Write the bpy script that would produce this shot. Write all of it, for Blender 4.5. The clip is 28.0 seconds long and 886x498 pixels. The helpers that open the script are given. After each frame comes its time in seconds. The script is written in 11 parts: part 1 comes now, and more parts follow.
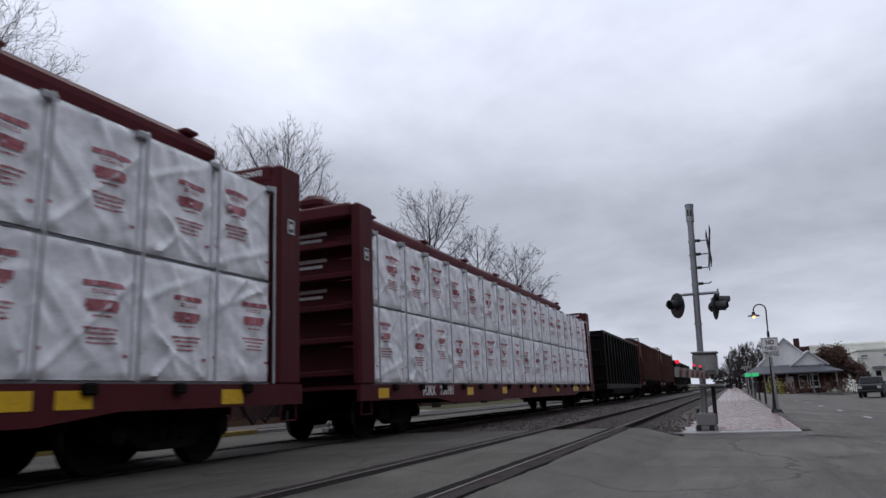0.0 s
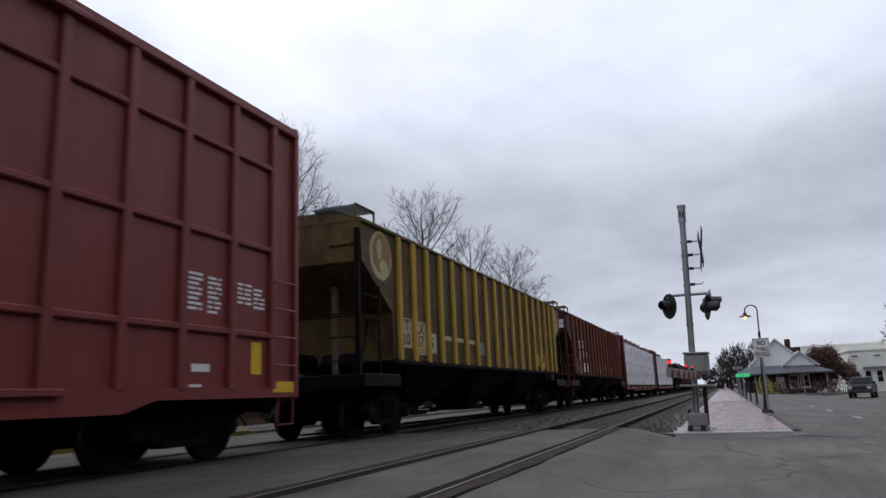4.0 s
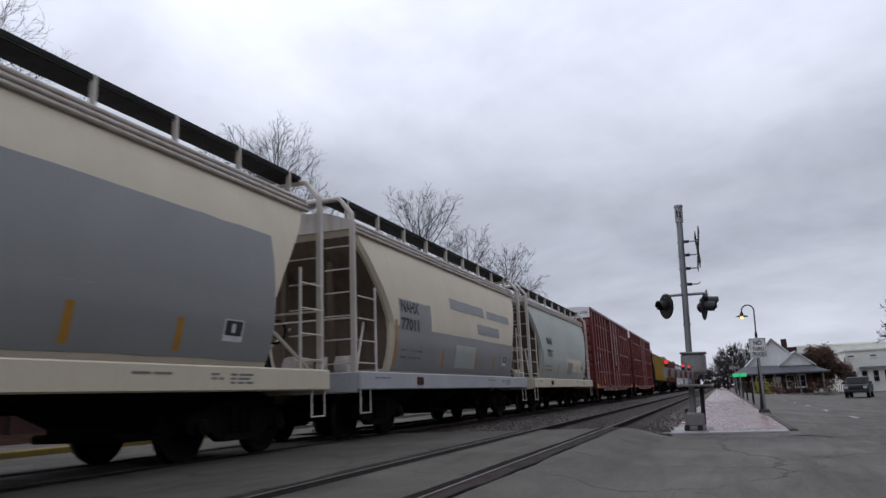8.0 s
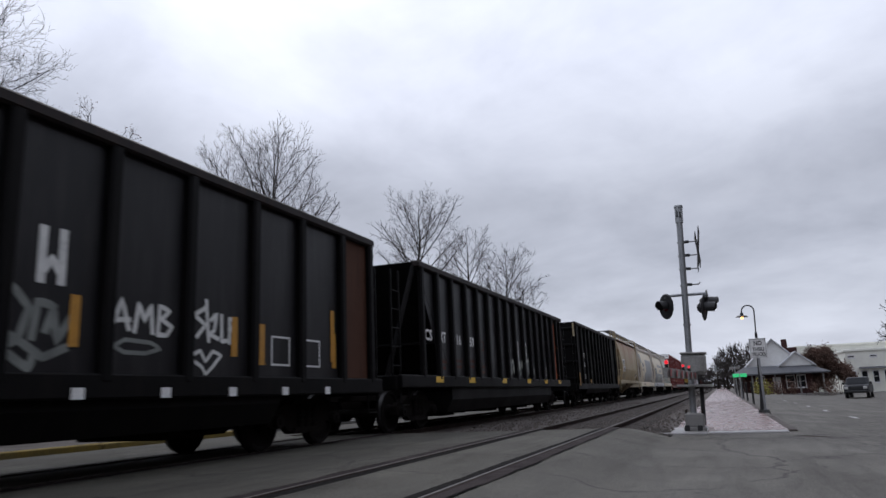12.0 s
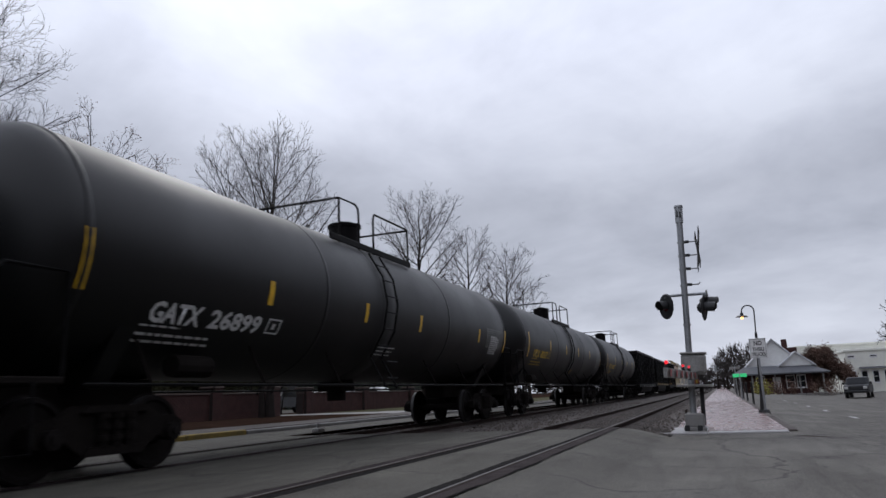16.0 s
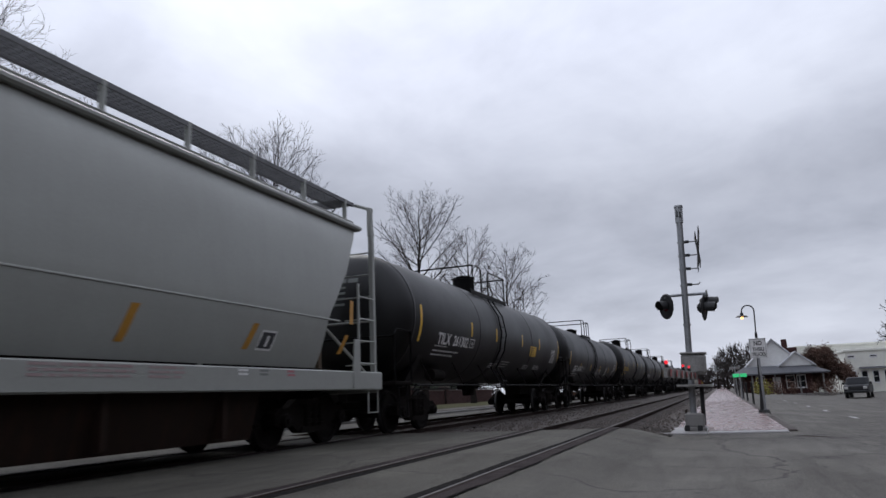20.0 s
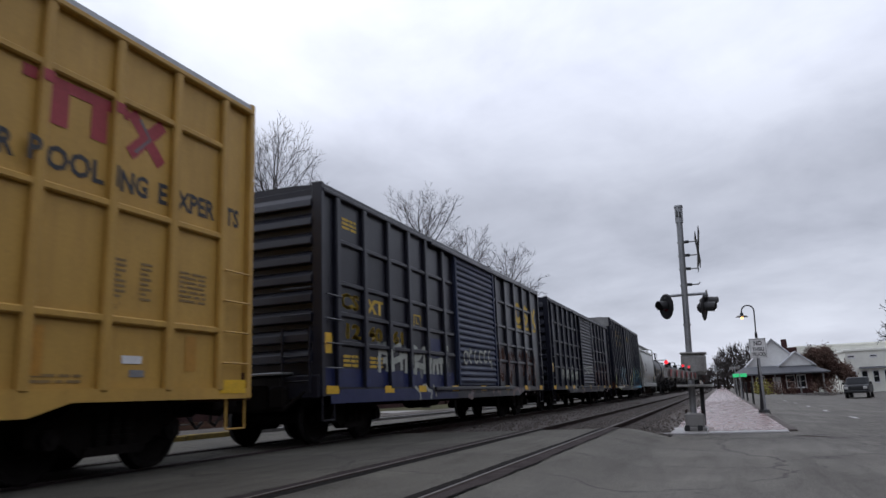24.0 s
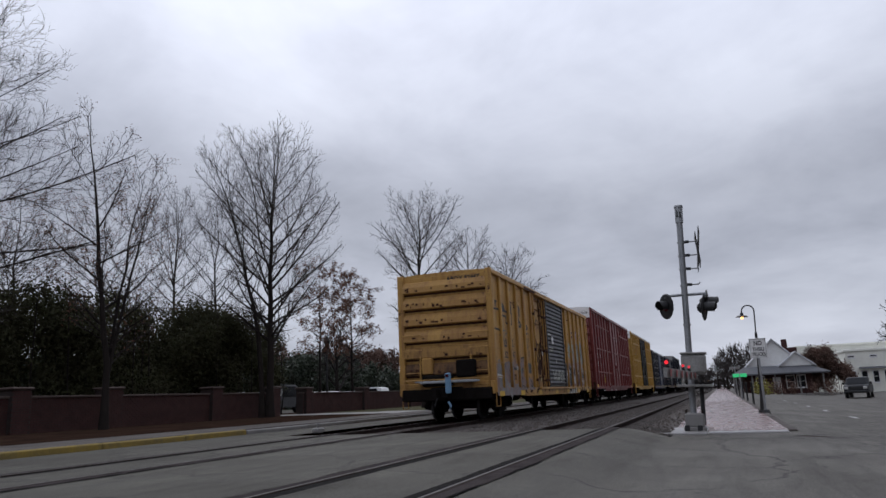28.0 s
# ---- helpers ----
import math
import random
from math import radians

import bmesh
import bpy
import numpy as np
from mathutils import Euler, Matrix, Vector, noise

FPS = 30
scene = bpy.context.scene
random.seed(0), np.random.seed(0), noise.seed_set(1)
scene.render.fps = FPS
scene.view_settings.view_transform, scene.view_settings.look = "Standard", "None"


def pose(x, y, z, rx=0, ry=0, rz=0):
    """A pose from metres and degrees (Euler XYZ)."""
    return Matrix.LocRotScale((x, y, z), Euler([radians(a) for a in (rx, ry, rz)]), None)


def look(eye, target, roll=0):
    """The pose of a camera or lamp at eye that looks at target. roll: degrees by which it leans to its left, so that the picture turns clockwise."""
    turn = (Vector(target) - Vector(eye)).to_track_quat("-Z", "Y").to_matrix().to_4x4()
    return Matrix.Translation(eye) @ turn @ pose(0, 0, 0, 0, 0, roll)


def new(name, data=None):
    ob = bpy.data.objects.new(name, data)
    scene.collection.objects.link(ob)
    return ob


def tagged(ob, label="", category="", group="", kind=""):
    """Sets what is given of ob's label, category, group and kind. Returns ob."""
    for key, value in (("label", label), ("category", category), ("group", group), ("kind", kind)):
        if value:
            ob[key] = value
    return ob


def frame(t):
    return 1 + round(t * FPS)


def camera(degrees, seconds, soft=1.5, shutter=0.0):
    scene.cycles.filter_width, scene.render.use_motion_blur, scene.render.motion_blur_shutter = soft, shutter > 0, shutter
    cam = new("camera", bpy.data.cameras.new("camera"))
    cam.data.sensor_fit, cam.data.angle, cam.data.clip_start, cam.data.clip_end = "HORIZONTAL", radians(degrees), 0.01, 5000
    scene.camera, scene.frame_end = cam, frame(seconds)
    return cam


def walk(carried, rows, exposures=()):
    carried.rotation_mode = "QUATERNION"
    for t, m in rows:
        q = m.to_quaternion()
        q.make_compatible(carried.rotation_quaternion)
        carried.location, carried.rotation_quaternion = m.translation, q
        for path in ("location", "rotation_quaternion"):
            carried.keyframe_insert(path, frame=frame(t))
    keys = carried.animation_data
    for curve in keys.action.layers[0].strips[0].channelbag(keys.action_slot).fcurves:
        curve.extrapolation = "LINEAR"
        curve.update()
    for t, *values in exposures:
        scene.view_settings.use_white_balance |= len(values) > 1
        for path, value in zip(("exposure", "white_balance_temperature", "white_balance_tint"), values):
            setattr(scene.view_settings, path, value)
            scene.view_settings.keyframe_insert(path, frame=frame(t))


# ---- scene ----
# ---- camera ----
cam = camera(64.5, 28.0, soft=1.5, shutter=0.12)
EYE = (0.0, 0.0, 0.736)


def aim(yaw, pitch=11.9):
    """The camera's pose for a heading left of the track and a tilt, in degrees."""
    a, b = radians(yaw), radians(pitch)
    d = (math.cos(a) * math.cos(b), math.sin(a) * math.cos(b), math.sin(b))
    return look(EYE, [EYE[i] + d[i] for i in range(3)], -2.42)


walk(cam, [(0.0, aim(21.58)), (0.5, aim(21.58)), (1.0, aim(21.54)), (1.5, aim(21.46)), (2.0, aim(21.33)), (2.5, aim(21.25)),
           (3.0, aim(21.15)), (3.5, aim(21.05)), (4.5, aim(20.93)), (5.5, aim(20.84)), (6.5, aim(20.80)), (7.5, aim(20.76, 11.87)),
           (9.5, aim(20.76)), (14.0, aim(20.76)), (21.0, aim(20.76)), (28.0, aim(20.76))],
     exposures=[(0.0, 0.08), (0.5, -0.01), (1.0, -0.10), (1.5, -0.01), (2.0, 0.11), (3.0, 0.16), (5.0, 0.23), (6.0, 0.24), (7.0, 0.12), (8.0, 0.09), (9.0, 0.06), (11.0, 0.15), (16.0, 0.09), (20.0, 0.09),
                (22.5, 0.14), (24.0, 0.2), (26.0, 0.25), (27.0, 0.19), (28.0, -0.02)])

# ---- light ----
SUN_AZ, SUN_EL = radians(30), radians(42)
SUN_DIR = Vector((math.cos(SUN_AZ) * math.cos(SUN_EL), math.sin(SUN_AZ) * math.cos(SUN_EL), math.sin(SUN_EL)))


def node(nt, kind, **props):
    n = nt.nodes.new(kind)
    for k, v in props.items():
        if k in n.inputs:
            n.inputs[k].default_value = v
    return n


def math_node(nt, op, a, b=None, c=None, clamp=False):
    n = nt.nodes.new("ShaderNodeMath")
    n.operation, n.use_clamp = op, clamp
    for i, v in enumerate((a, b, c)):
        if v is None:
            continue
        if isinstance(v, (int, float)):
            n.inputs[i].default_value = v
        else:
            nt.links.new(v, n.inputs[i])
    return n.outputs[0]


def ramp(nt, fac, stops):
    n = nt.nodes.new("ShaderNodeValToRGB")
    el = n.color_ramp.elements
    while len(el) < len(stops):
        el.new(0.5)
    for e, (p, c) in zip(el, stops):
        e.position = p
        e.color = (*c, 1) if len(c) == 3 else c
    nt.links.new(fac, n.inputs[0])
    return n.outputs[0]


def mix(nt, fac, a, b, mode="MIX"):
    n = nt.nodes.new("ShaderNodeMix")
    n.data_type, n.blend_type = "RGBA", mode
    for sock, v in ((n.inputs[0], fac), (n.inputs[6], a), (n.inputs[7], b)):
        if isinstance(v, (int, float)):
            sock.default_value = v
        elif isinstance(v, (tuple, list)):
            sock.default_value = (*v, 1) if len(v) == 3 else v
        else:
            nt.links.new(v, sock)
    return n.outputs[2]


def overcast():
    world = bpy.data.worlds.new("overcast")
    scene.world = world
    world.use_nodes = True
    nt = world.node_tree
    nt.nodes.clear()
    out = nt.nodes.new("ShaderNodeOutputWorld")
    bg = nt.nodes.new("ShaderNodeBackground")
    tc = nt.nodes.new("ShaderNodeTexCoord")
    sep = nt.nodes.new("ShaderNodeSeparateXYZ")
    nt.links.new(tc.outputs["Generated"], sep.inputs[0])
    up = math_node(nt, "MAXIMUM", sep.outputs[2], 0.0)
    den = math_node(nt, "ADD", up, 0.22)
    comb = nt.nodes.new("ShaderNodeCombineXYZ")
    nt.links.new(math_node(nt, "DIVIDE", sep.outputs[0], den), comb.inputs[0])
    nt.links.new(math_node(nt, "DIVIDE", sep.outputs[1], den), comb.inputs[1])
    big = node(nt, "ShaderNodeTexNoise", Scale=0.95, Detail=6.0, Roughness=0.55, Distortion=0.35)
    small = node(nt, "ShaderNodeTexNoise", Scale=2.6, Detail=6.0, Roughness=0.55, Distortion=0.4)
    nt.links.new(comb.outputs[0], big.inputs["Vector"])
    nt.links.new(comb.outputs[0], small.inputs["Vector"])
    n = math_node(nt, "ADD", math_node(nt, "MULTIPLY", big.outputs[0], 0.7), math_node(nt, "MULTIPLY", small.outputs[0], 0.3))
    cloud = ramp(nt, n, [(0.35, (0.40, 0.420, 0.497)), (0.5, (0.53, 0.553, 0.645)), (0.65, (0.66, 0.686, 0.785))])
    dot = nt.nodes.new("ShaderNodeVectorMath")
    dot.operation = "DOT_PRODUCT"
    nt.links.new(tc.outputs["Generated"], dot.inputs[0])
    dot.inputs[1].default_value = SUN_DIR
    glow = math_node(nt, "POWER", math_node(nt, "MAXIMUM", dot.outputs["Value"], 0.0), 4.0)
    lit = mix(nt, 1.0, cloud, ramp(nt, glow, [(0.0, (0.93, 0.93, 0.93)), (1.0, (1.16, 1.16, 1.15))]), "MULTIPLY")
    # the cloud deck is thinner overhead than low over the town
    lit = mix(nt, 1.0, lit, ramp(nt, up, [(0.0, (1.02, 1.02, 1.02)), (0.10, (0.80, 0.80, 0.80)), (0.26, (0.70, 0.70, 0.70)), (0.52, (1.28, 1.28, 1.28)), (1.0, (1.5, 1.5, 1.5))]), "MULTIPLY")
    sky = nt.nodes.new("ShaderNodeTexSky")
    sky.sky_type, sky.sun_disc, sky.sun_elevation, sky.sun_rotation = "NISHITA", False, SUN_EL, math.pi / 2 - SUN_AZ
    clear = mix(nt, 1.0, sky.outputs[0], (0.06, 0.06, 0.06), "MULTIPLY")
    nt.links.new(mix(nt, 1.0, mix(nt, 0.94, clear, lit), (0.988, 1.0, 1.016), "MULTIPLY"), bg.inputs[0])
    bg.inputs[1].default_value = 1.18
    nt.links.new(bg.outputs[0], out.inputs[0])


overcast()
sun = new("sun", bpy.data.lights.new("sun", "SUN"))
sun.data.energy, sun.data.angle, sun.data.color = 0.5, radians(25), (1.0, 0.97, 0.93)
sun.matrix_world = look(SUN_DIR * 50, (0, 0, 0))


# ---- materials ----
def material(name, col, rough=0.6, metal=0.0, col2=None, scale=2.0, fine=30.0, amount=0.5, bump=0.15, streak=None, streak_amt=0.5,
             stretch=(1, 1, 1), gloss_var=0.15, spec=0.5, grain=1.0):
    """A worn surface: two scales of variation, optional run-down streaks and spots, and fine relief."""
    m = bpy.data.materials.new(name)
    m.use_nodes = True
    nt = m.node_tree
    b = nt.nodes["Principled BSDF"]
    tc = nt.nodes.new("ShaderNodeTexCoord")
    info = nt.nodes.new("ShaderNodeObjectInfo")
    mp = nt.nodes.new("ShaderNodeMapping")
    mp.inputs["Scale"].default_value = stretch
    nt.links.new(tc.outputs["Object"], mp.inputs[0])
    off = nt.nodes.new("ShaderNodeVectorMath")
    off.operation = "ADD"
    nt.links.new(mp.outputs[0], off.inputs[0])
    sc = math_node(nt, "MULTIPLY", info.outputs["Random"], 40.0)
    nt.links.new(sc, off.inputs[1])
    n1 = node(nt, "ShaderNodeTexNoise", Scale=scale, Detail=5.0, Roughness=0.6)
    n2 = node(nt, "ShaderNodeTexNoise", Scale=fine, Detail=4.0, Roughness=0.65)
    for n in (n1, n2):
        nt.links.new(off.outputs[0], n.inputs["Vector"])
    c2 = col2 or tuple(c * 0.62 for c in col)
    f1 = ramp(nt, n1.outputs[0], [(0.35, (0, 0, 0)), (0.68, (1, 1, 1))])
    c = mix(nt, math_node(nt, "MULTIPLY", f1, amount), col, c2)
    f2 = ramp(nt, n2.outputs[0], [(0.3, (1 - 0.18 * grain,) * 3), (0.7, (1 + 0.15 * grain,) * 3)])
    c = mix(nt, 1.0, c, f2, "MULTIPLY")
    if streak:
        ms = nt.nodes.new("ShaderNodeMapping")
        ms.inputs["Scale"].default_value = (3.2, 3.2, 0.35)
        nt.links.new(off.outputs[0], ms.inputs[0])
        n3 = node(nt, "ShaderNodeTexNoise", Scale=1.6, Detail=6.0, Roughness=0.7)
        nt.links.new(ms.outputs[0], n3.inputs["Vector"])
        fs = ramp(nt, n3.outputs[0], [(0.47, (0, 0, 0)), (0.66, (1, 1, 1))])
        c = mix(nt, math_node(nt, "MULTIPLY", fs, streak_amt), c, streak)
    nt.links.new(c, b.inputs["Base Color"])
    r = math_node(nt, "MULTIPLY_ADD", n1.outputs[0], gloss_var * 2, rough - gloss_var, clamp=True)
    nt.links.new(r, b.inputs["Roughness"])
    b.inputs["Metallic"].default_value = metal
    b.inputs["Specular IOR Level"].default_value = spec
    if bump:
        bp = node(nt, "ShaderNodeBump", Strength=bump, Distance=0.02)
        nt.links.new(n2.outputs[0], bp.inputs["Height"])
        nt.links.new(bp.outputs[0], b.inputs["Normal"])
    return m


def glowing(name, col, power):
    m = bpy.data.materials.new(name)
    m.use_nodes = True
    b = m.node_tree.nodes["Principled BSDF"]
    b.inputs["Base Color"].default_value = (*col, 1)
    b.inputs["Emission Color"].default_value = (*col, 1)
    b.inputs["Emission Strength"].default_value = power
    return m


RUST = (0.13, 0.05, 0.025)
GRIME = (0.035, 0.03, 0.028)
def road_surface(name, light, dark, spec):
    """Old damp asphalt: aggregate speckle, tar blotches, wheel-worn streaks along the street and fine cracks."""
    m = material(name, light, 0.72, col2=dark, scale=0.4, fine=60, amount=0.85, bump=0.6, gloss_var=0.18, spec=spec)
    nt = m.node_tree
    b = nt.nodes["Principled BSDF"]
    src = b.inputs["Base Color"].links[0].from_socket
    tc = nt.nodes.new("ShaderNodeTexCoord")
    mp = nt.nodes.new("ShaderNodeMapping")
    mp.inputs["Scale"].default_value = (0.35, 2.6, 1.0)
    mp.inputs["Rotation"].default_value = (0, 0, 0.25)
    nt.links.new(tc.outputs["Object"], mp.inputs[0])
    streak = node(nt, "ShaderNodeTexNoise", Scale=0.9, Detail=7.0, Roughness=0.7, Distortion=0.6)
    nt.links.new(mp.outputs[0], streak.inputs["Vector"])
    c = mix(nt, 1.0, src, ramp(nt, streak.outputs[0], [(0.34, (0.72, 0.71, 0.70)), (0.5, (1.0, 1.0, 1.0)), (0.68, (1.22, 1.21, 1.2))]), "MULTIPLY")
    # the paving darkens with y, from the street towards the tracks
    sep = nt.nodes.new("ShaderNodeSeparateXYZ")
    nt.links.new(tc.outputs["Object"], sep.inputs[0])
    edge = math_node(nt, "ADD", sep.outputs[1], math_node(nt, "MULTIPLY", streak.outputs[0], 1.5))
    trackside = math_node(nt, "DIVIDE", math_node(nt, "SUBTRACT", edge, 0.9), 2.4, clamp=True)
    c = mix(nt, trackside, c, mix(nt, 1.0, c, (0.62, 0.62, 0.59), "MULTIPLY"))
    speck = node(nt, "ShaderNodeTexVoronoi", Scale=48.0)
    nt.links.new(tc.outputs["Object"], speck.inputs["Vector"])
    c = mix(nt, 1.0, c, ramp(nt, speck.outputs["Distance"], [(0.1, (1.45, 1.42, 1.38)), (0.35, (0.95, 0.95, 0.95)), (0.7, (0.82, 0.82, 0.82))]), "MULTIPLY")
    warp = node(nt, "ShaderNodeTexNoise", Scale=1.2, Detail=5.0, Roughness=0.65)
    nt.links.new(tc.outputs["Object"], warp.inputs["Vector"])
    vm = nt.nodes.new("ShaderNodeVectorMath")
    vm.operation = "MULTIPLY_ADD"
    nt.links.new(warp.outputs["Color"], vm.inputs[0])
    vm.inputs[1].default_value = (0.9, 0.9, 0.9)
    nt.links.new(tc.outputs["Object"], vm.inputs[2])
    crack = node(nt, "ShaderNodeTexVoronoi", Scale=0.33)
    crack.feature = "DISTANCE_TO_EDGE"
    nt.links.new(vm.outputs[0], crack.inputs["Vector"])
    gate = ramp(nt, streak.outputs[0], [(0.42, (0, 0, 0)), (0.55, (1, 1, 1))])
    line = ramp(nt, crack.outputs["Distance"], [(0.004, (1, 1, 1)), (0.014, (0, 0, 0))])
    c = mix(nt, math_node(nt, "MULTIPLY", math_node(nt, "MULTIPLY", line, gate), 0.65), c, (0.018, 0.017, 0.017))
    nt.links.new(c, b.inputs["Base Color"])
    return m


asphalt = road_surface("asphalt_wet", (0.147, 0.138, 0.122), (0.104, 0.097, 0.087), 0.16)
concrete = material("concrete", (0.23, 0.22, 0.21), 0.7, col2=(0.14, 0.135, 0.13), scale=1.2, fine=50, bump=0.25)
concrete_wet = material("concrete_wet", (0.30, 0.29, 0.28), 0.35, col2=(0.18, 0.17, 0.165), scale=0.8, fine=50, bump=0.15)
kerb_yellow = material("kerb_paint_yellow", (0.27, 0.185, 0.03), 0.8, col2=(0.14, 0.11, 0.05), scale=5, fine=40, amount=0.8, bump=0.3)
soil = material("leaf_litter_soil", (0.042, 0.025, 0.018), 1.0, col2=(0.02, 0.013, 0.010), scale=1.2, fine=25, amount=0.8, bump=0.8, spec=0.0)
grass_m = material("winter_grass", (0.06, 0.065, 0.03), 0.95, col2=(0.09, 0.075, 0.045), scale=0.6, fine=30, amount=0.8, bump=0.8, spec=0.05)
ballast_m = material("ballast_stone", (0.09, 0.073, 0.062), 0.9, col2=(0.045, 0.039, 0.036), scale=3.0, fine=18, amount=0.9, bump=0.8)
tie_m = material("creosoted_tie", (0.045, 0.035, 0.03), 0.85, stretch=(8, 1, 1), scale=2, fine=20, bump=0.6)
rail_side = material("rusty_rail", (0.032, 0.022, 0.019), 0.8, metal=0.0, spec=0.08, scale=4, fine=50, bump=0.3)
rail_top = material("worn_rail_head", (0.13, 0.12, 0.118), 0.5, metal=0.0, spec=0.25, scale=4, fine=60, bump=0.05)
flange_m = material("flangeway_asphalt", (0.040, 0.030, 0.030), 0.85, col2=(0.018, 0.014, 0.014), scale=2.5, fine=30, amount=0.9, bump=0.6, spec=0.1)
flange_black = material("flangeway_rubber", (0.007, 0.006, 0.006), 0.85, col2=(0.013, 0.011, 0.011), scale=3, fine=30, bump=0.5, spec=0.05)
paver_m = material("clay_paver", (0.26, 0.165, 0.15), 0.27, col2=(0.21, 0.145, 0.137), scale=3, fine=40, amount=0.8, bump=0.2, gloss_var=0.15)
joint_sand = material("wet_joint_sand", (0.15, 0.105, 0.095), 0.6, scale=3, fine=40, bump=0.2)
brick_m = material("red_brick", (0.055, 0.0175, 0.0145), 0.9, col2=(0.034, 0.0125, 0.0105), scale=3.5, fine=35, amount=0.9, bump=0.5)
mortar_m = material("mortar", (0.036, 0.024, 0.021), 0.9, scale=3, fine=40, bump=0.4)
capstone_m = material("wall_cap_stone", (0.085, 0.058, 0.05), 0.8, scale=3, fine=40, bump=0.3)
bark_m = material("grey_bark", (0.026, 0.021, 0.019), 0.95, col2=(0.014, 0.012, 0.010), stretch=(4, 4, 1), scale=2, fine=16, bump=0.8, spec=0.1)
twig_m = material("winter_twigs", (0.032, 0.025, 0.023), 0.9, scale=2, fine=20, bump=0)
thicket_m = material("brown_winter_thicket", (0.17, 0.105, 0.082), 0.95, spec=0.05, col2=(0.09, 0.062, 0.052), scale=0.8, fine=10, amount=0.9, bump=0)
leaf_dark = material("evergreen_leaf", (0.052, 0.055, 0.026), 0.8, spec=0.1, col2=(0.032, 0.028, 0.017), scale=1.3, fine=12, amount=0.9, bump=0)
leaf_mid = material("holly_leaf", (0.032, 0.044, 0.022), 0.6, col2=(0.017, 0.025, 0.012), scale=1.0, fine=12, amount=0.9, bump=0)
leaf_brown = material("dry_oak_leaf", (0.135, 0.066, 0.042), 0.9, spec=0.1, col2=(0.065, 0.03, 0.021), scale=1.5, fine=10, amount=0.9, bump=0)
leaf_yellow = material("yellow_shrub_leaf", (0.30, 0.27, 0.05), 0.7, scale=1.5, fine=10, bump=0)
galv = material("galvanized_steel", (0.34, 0.35, 0.36), 0.45, metal=0.55, scale=3, fine=30, bump=0.1)
black_paint = material("black_enamel", (0.012, 0.012, 0.013), 0.5, scale=4, fine=30, bump=0.08)
white_paint = material("white_paint", (0.78, 0.78, 0.76), 0.55, col2=(0.6, 0.59, 0.57), scale=2, fine=30, bump=0.08)
cream_wall = material("cream_siding", (0.86, 0.855, 0.77), 0.7, col2=(0.68, 0.67, 0.6), scale=0.8, fine=20, bump=0.15)
shingle_m = material("grey_shingle", (0.11, 0.113, 0.122), 0.85, col2=(0.075, 0.078, 0.086), scale=1.5, fine=12, bump=0.5)
shingle_light = material("pale_metal_roof", (0.66, 0.67, 0.69), 0.5, scale=1.5, fine=12, bump=0.2)
red_lens = glowing("lit_red_lens", (0.9, 0.02, 0.035), 0.9)
arm_grey = material("weathered_gate_arm", (0.30, 0.295, 0.28), 0.7, col2=(0.16, 0.15, 0.14), scale=3, fine=30, amount=0.8, bump=0.1)
dark_lens = material("unlit_red_lens", (0.07, 0.006, 0.008), 0.15, scale=5, fine=20, bump=0)
dim_lens = material("dim_red_lens", (0.10, 0.012, 0.018), 0.25, scale=6, fine=40, bump=0)
warm_glow = glowing("warm_lamp", (1.0, 0.50, 0.15), 3.0)
pavement_m = material("littered_pavement", (0.085, 0.072, 0.064), 0.9, col2=(0.05, 0.04, 0.035), scale=1.0, fine=30, amount=0.9, bump=0.4)
grating_dark = material("dark_grating", (0.032, 0.031, 0.031), 0.8, scale=4, fine=30, bump=0.2, spec=0.1)
green_glow = glowing("green_lit_sign", (0.04, 0.55, 0.20), 0.5)
glass_dark = material("window_glass", (0.015, 0.017, 0.02), 0.15, spec=0.25, scale=1, fine=6, bump=0.02, gloss_var=0.03)
truck_paint = material("dark_pickup_paint", (0.014, 0.015, 0.019), 0.45, spec=0.3, scale=1, fine=30, bump=0.02)
rubber = material("tyre_rubber", (0.012, 0.012, 0.012), 0.8, scale=4, fine=30, bump=0.2)
chrome = material("chrome", (0.5, 0.5, 0.52), 0.2, metal=1.0, scale=4, fine=30, bump=0)
headlamp_m = material("headlamp_glass", (0.6, 0.6, 0.58), 0.15, scale=4, fine=30, bump=0)
silver_paint = material("silver_car_paint", (0.45, 0.46, 0.47), 0.25, metal=0.3, scale=1, fine=30, bump=0.0)
sign_ink = material("sign_black_ink", (0.02, 0.02, 0.022), 0.6, scale=3, fine=30, bump=0)
road_white = material("worn_road_marking", (0.55, 0.55, 0.53), 0.5, col2=(0.2, 0.2, 0.2), scale=2.5, fine=20, amount=0.9, bump=0.2)


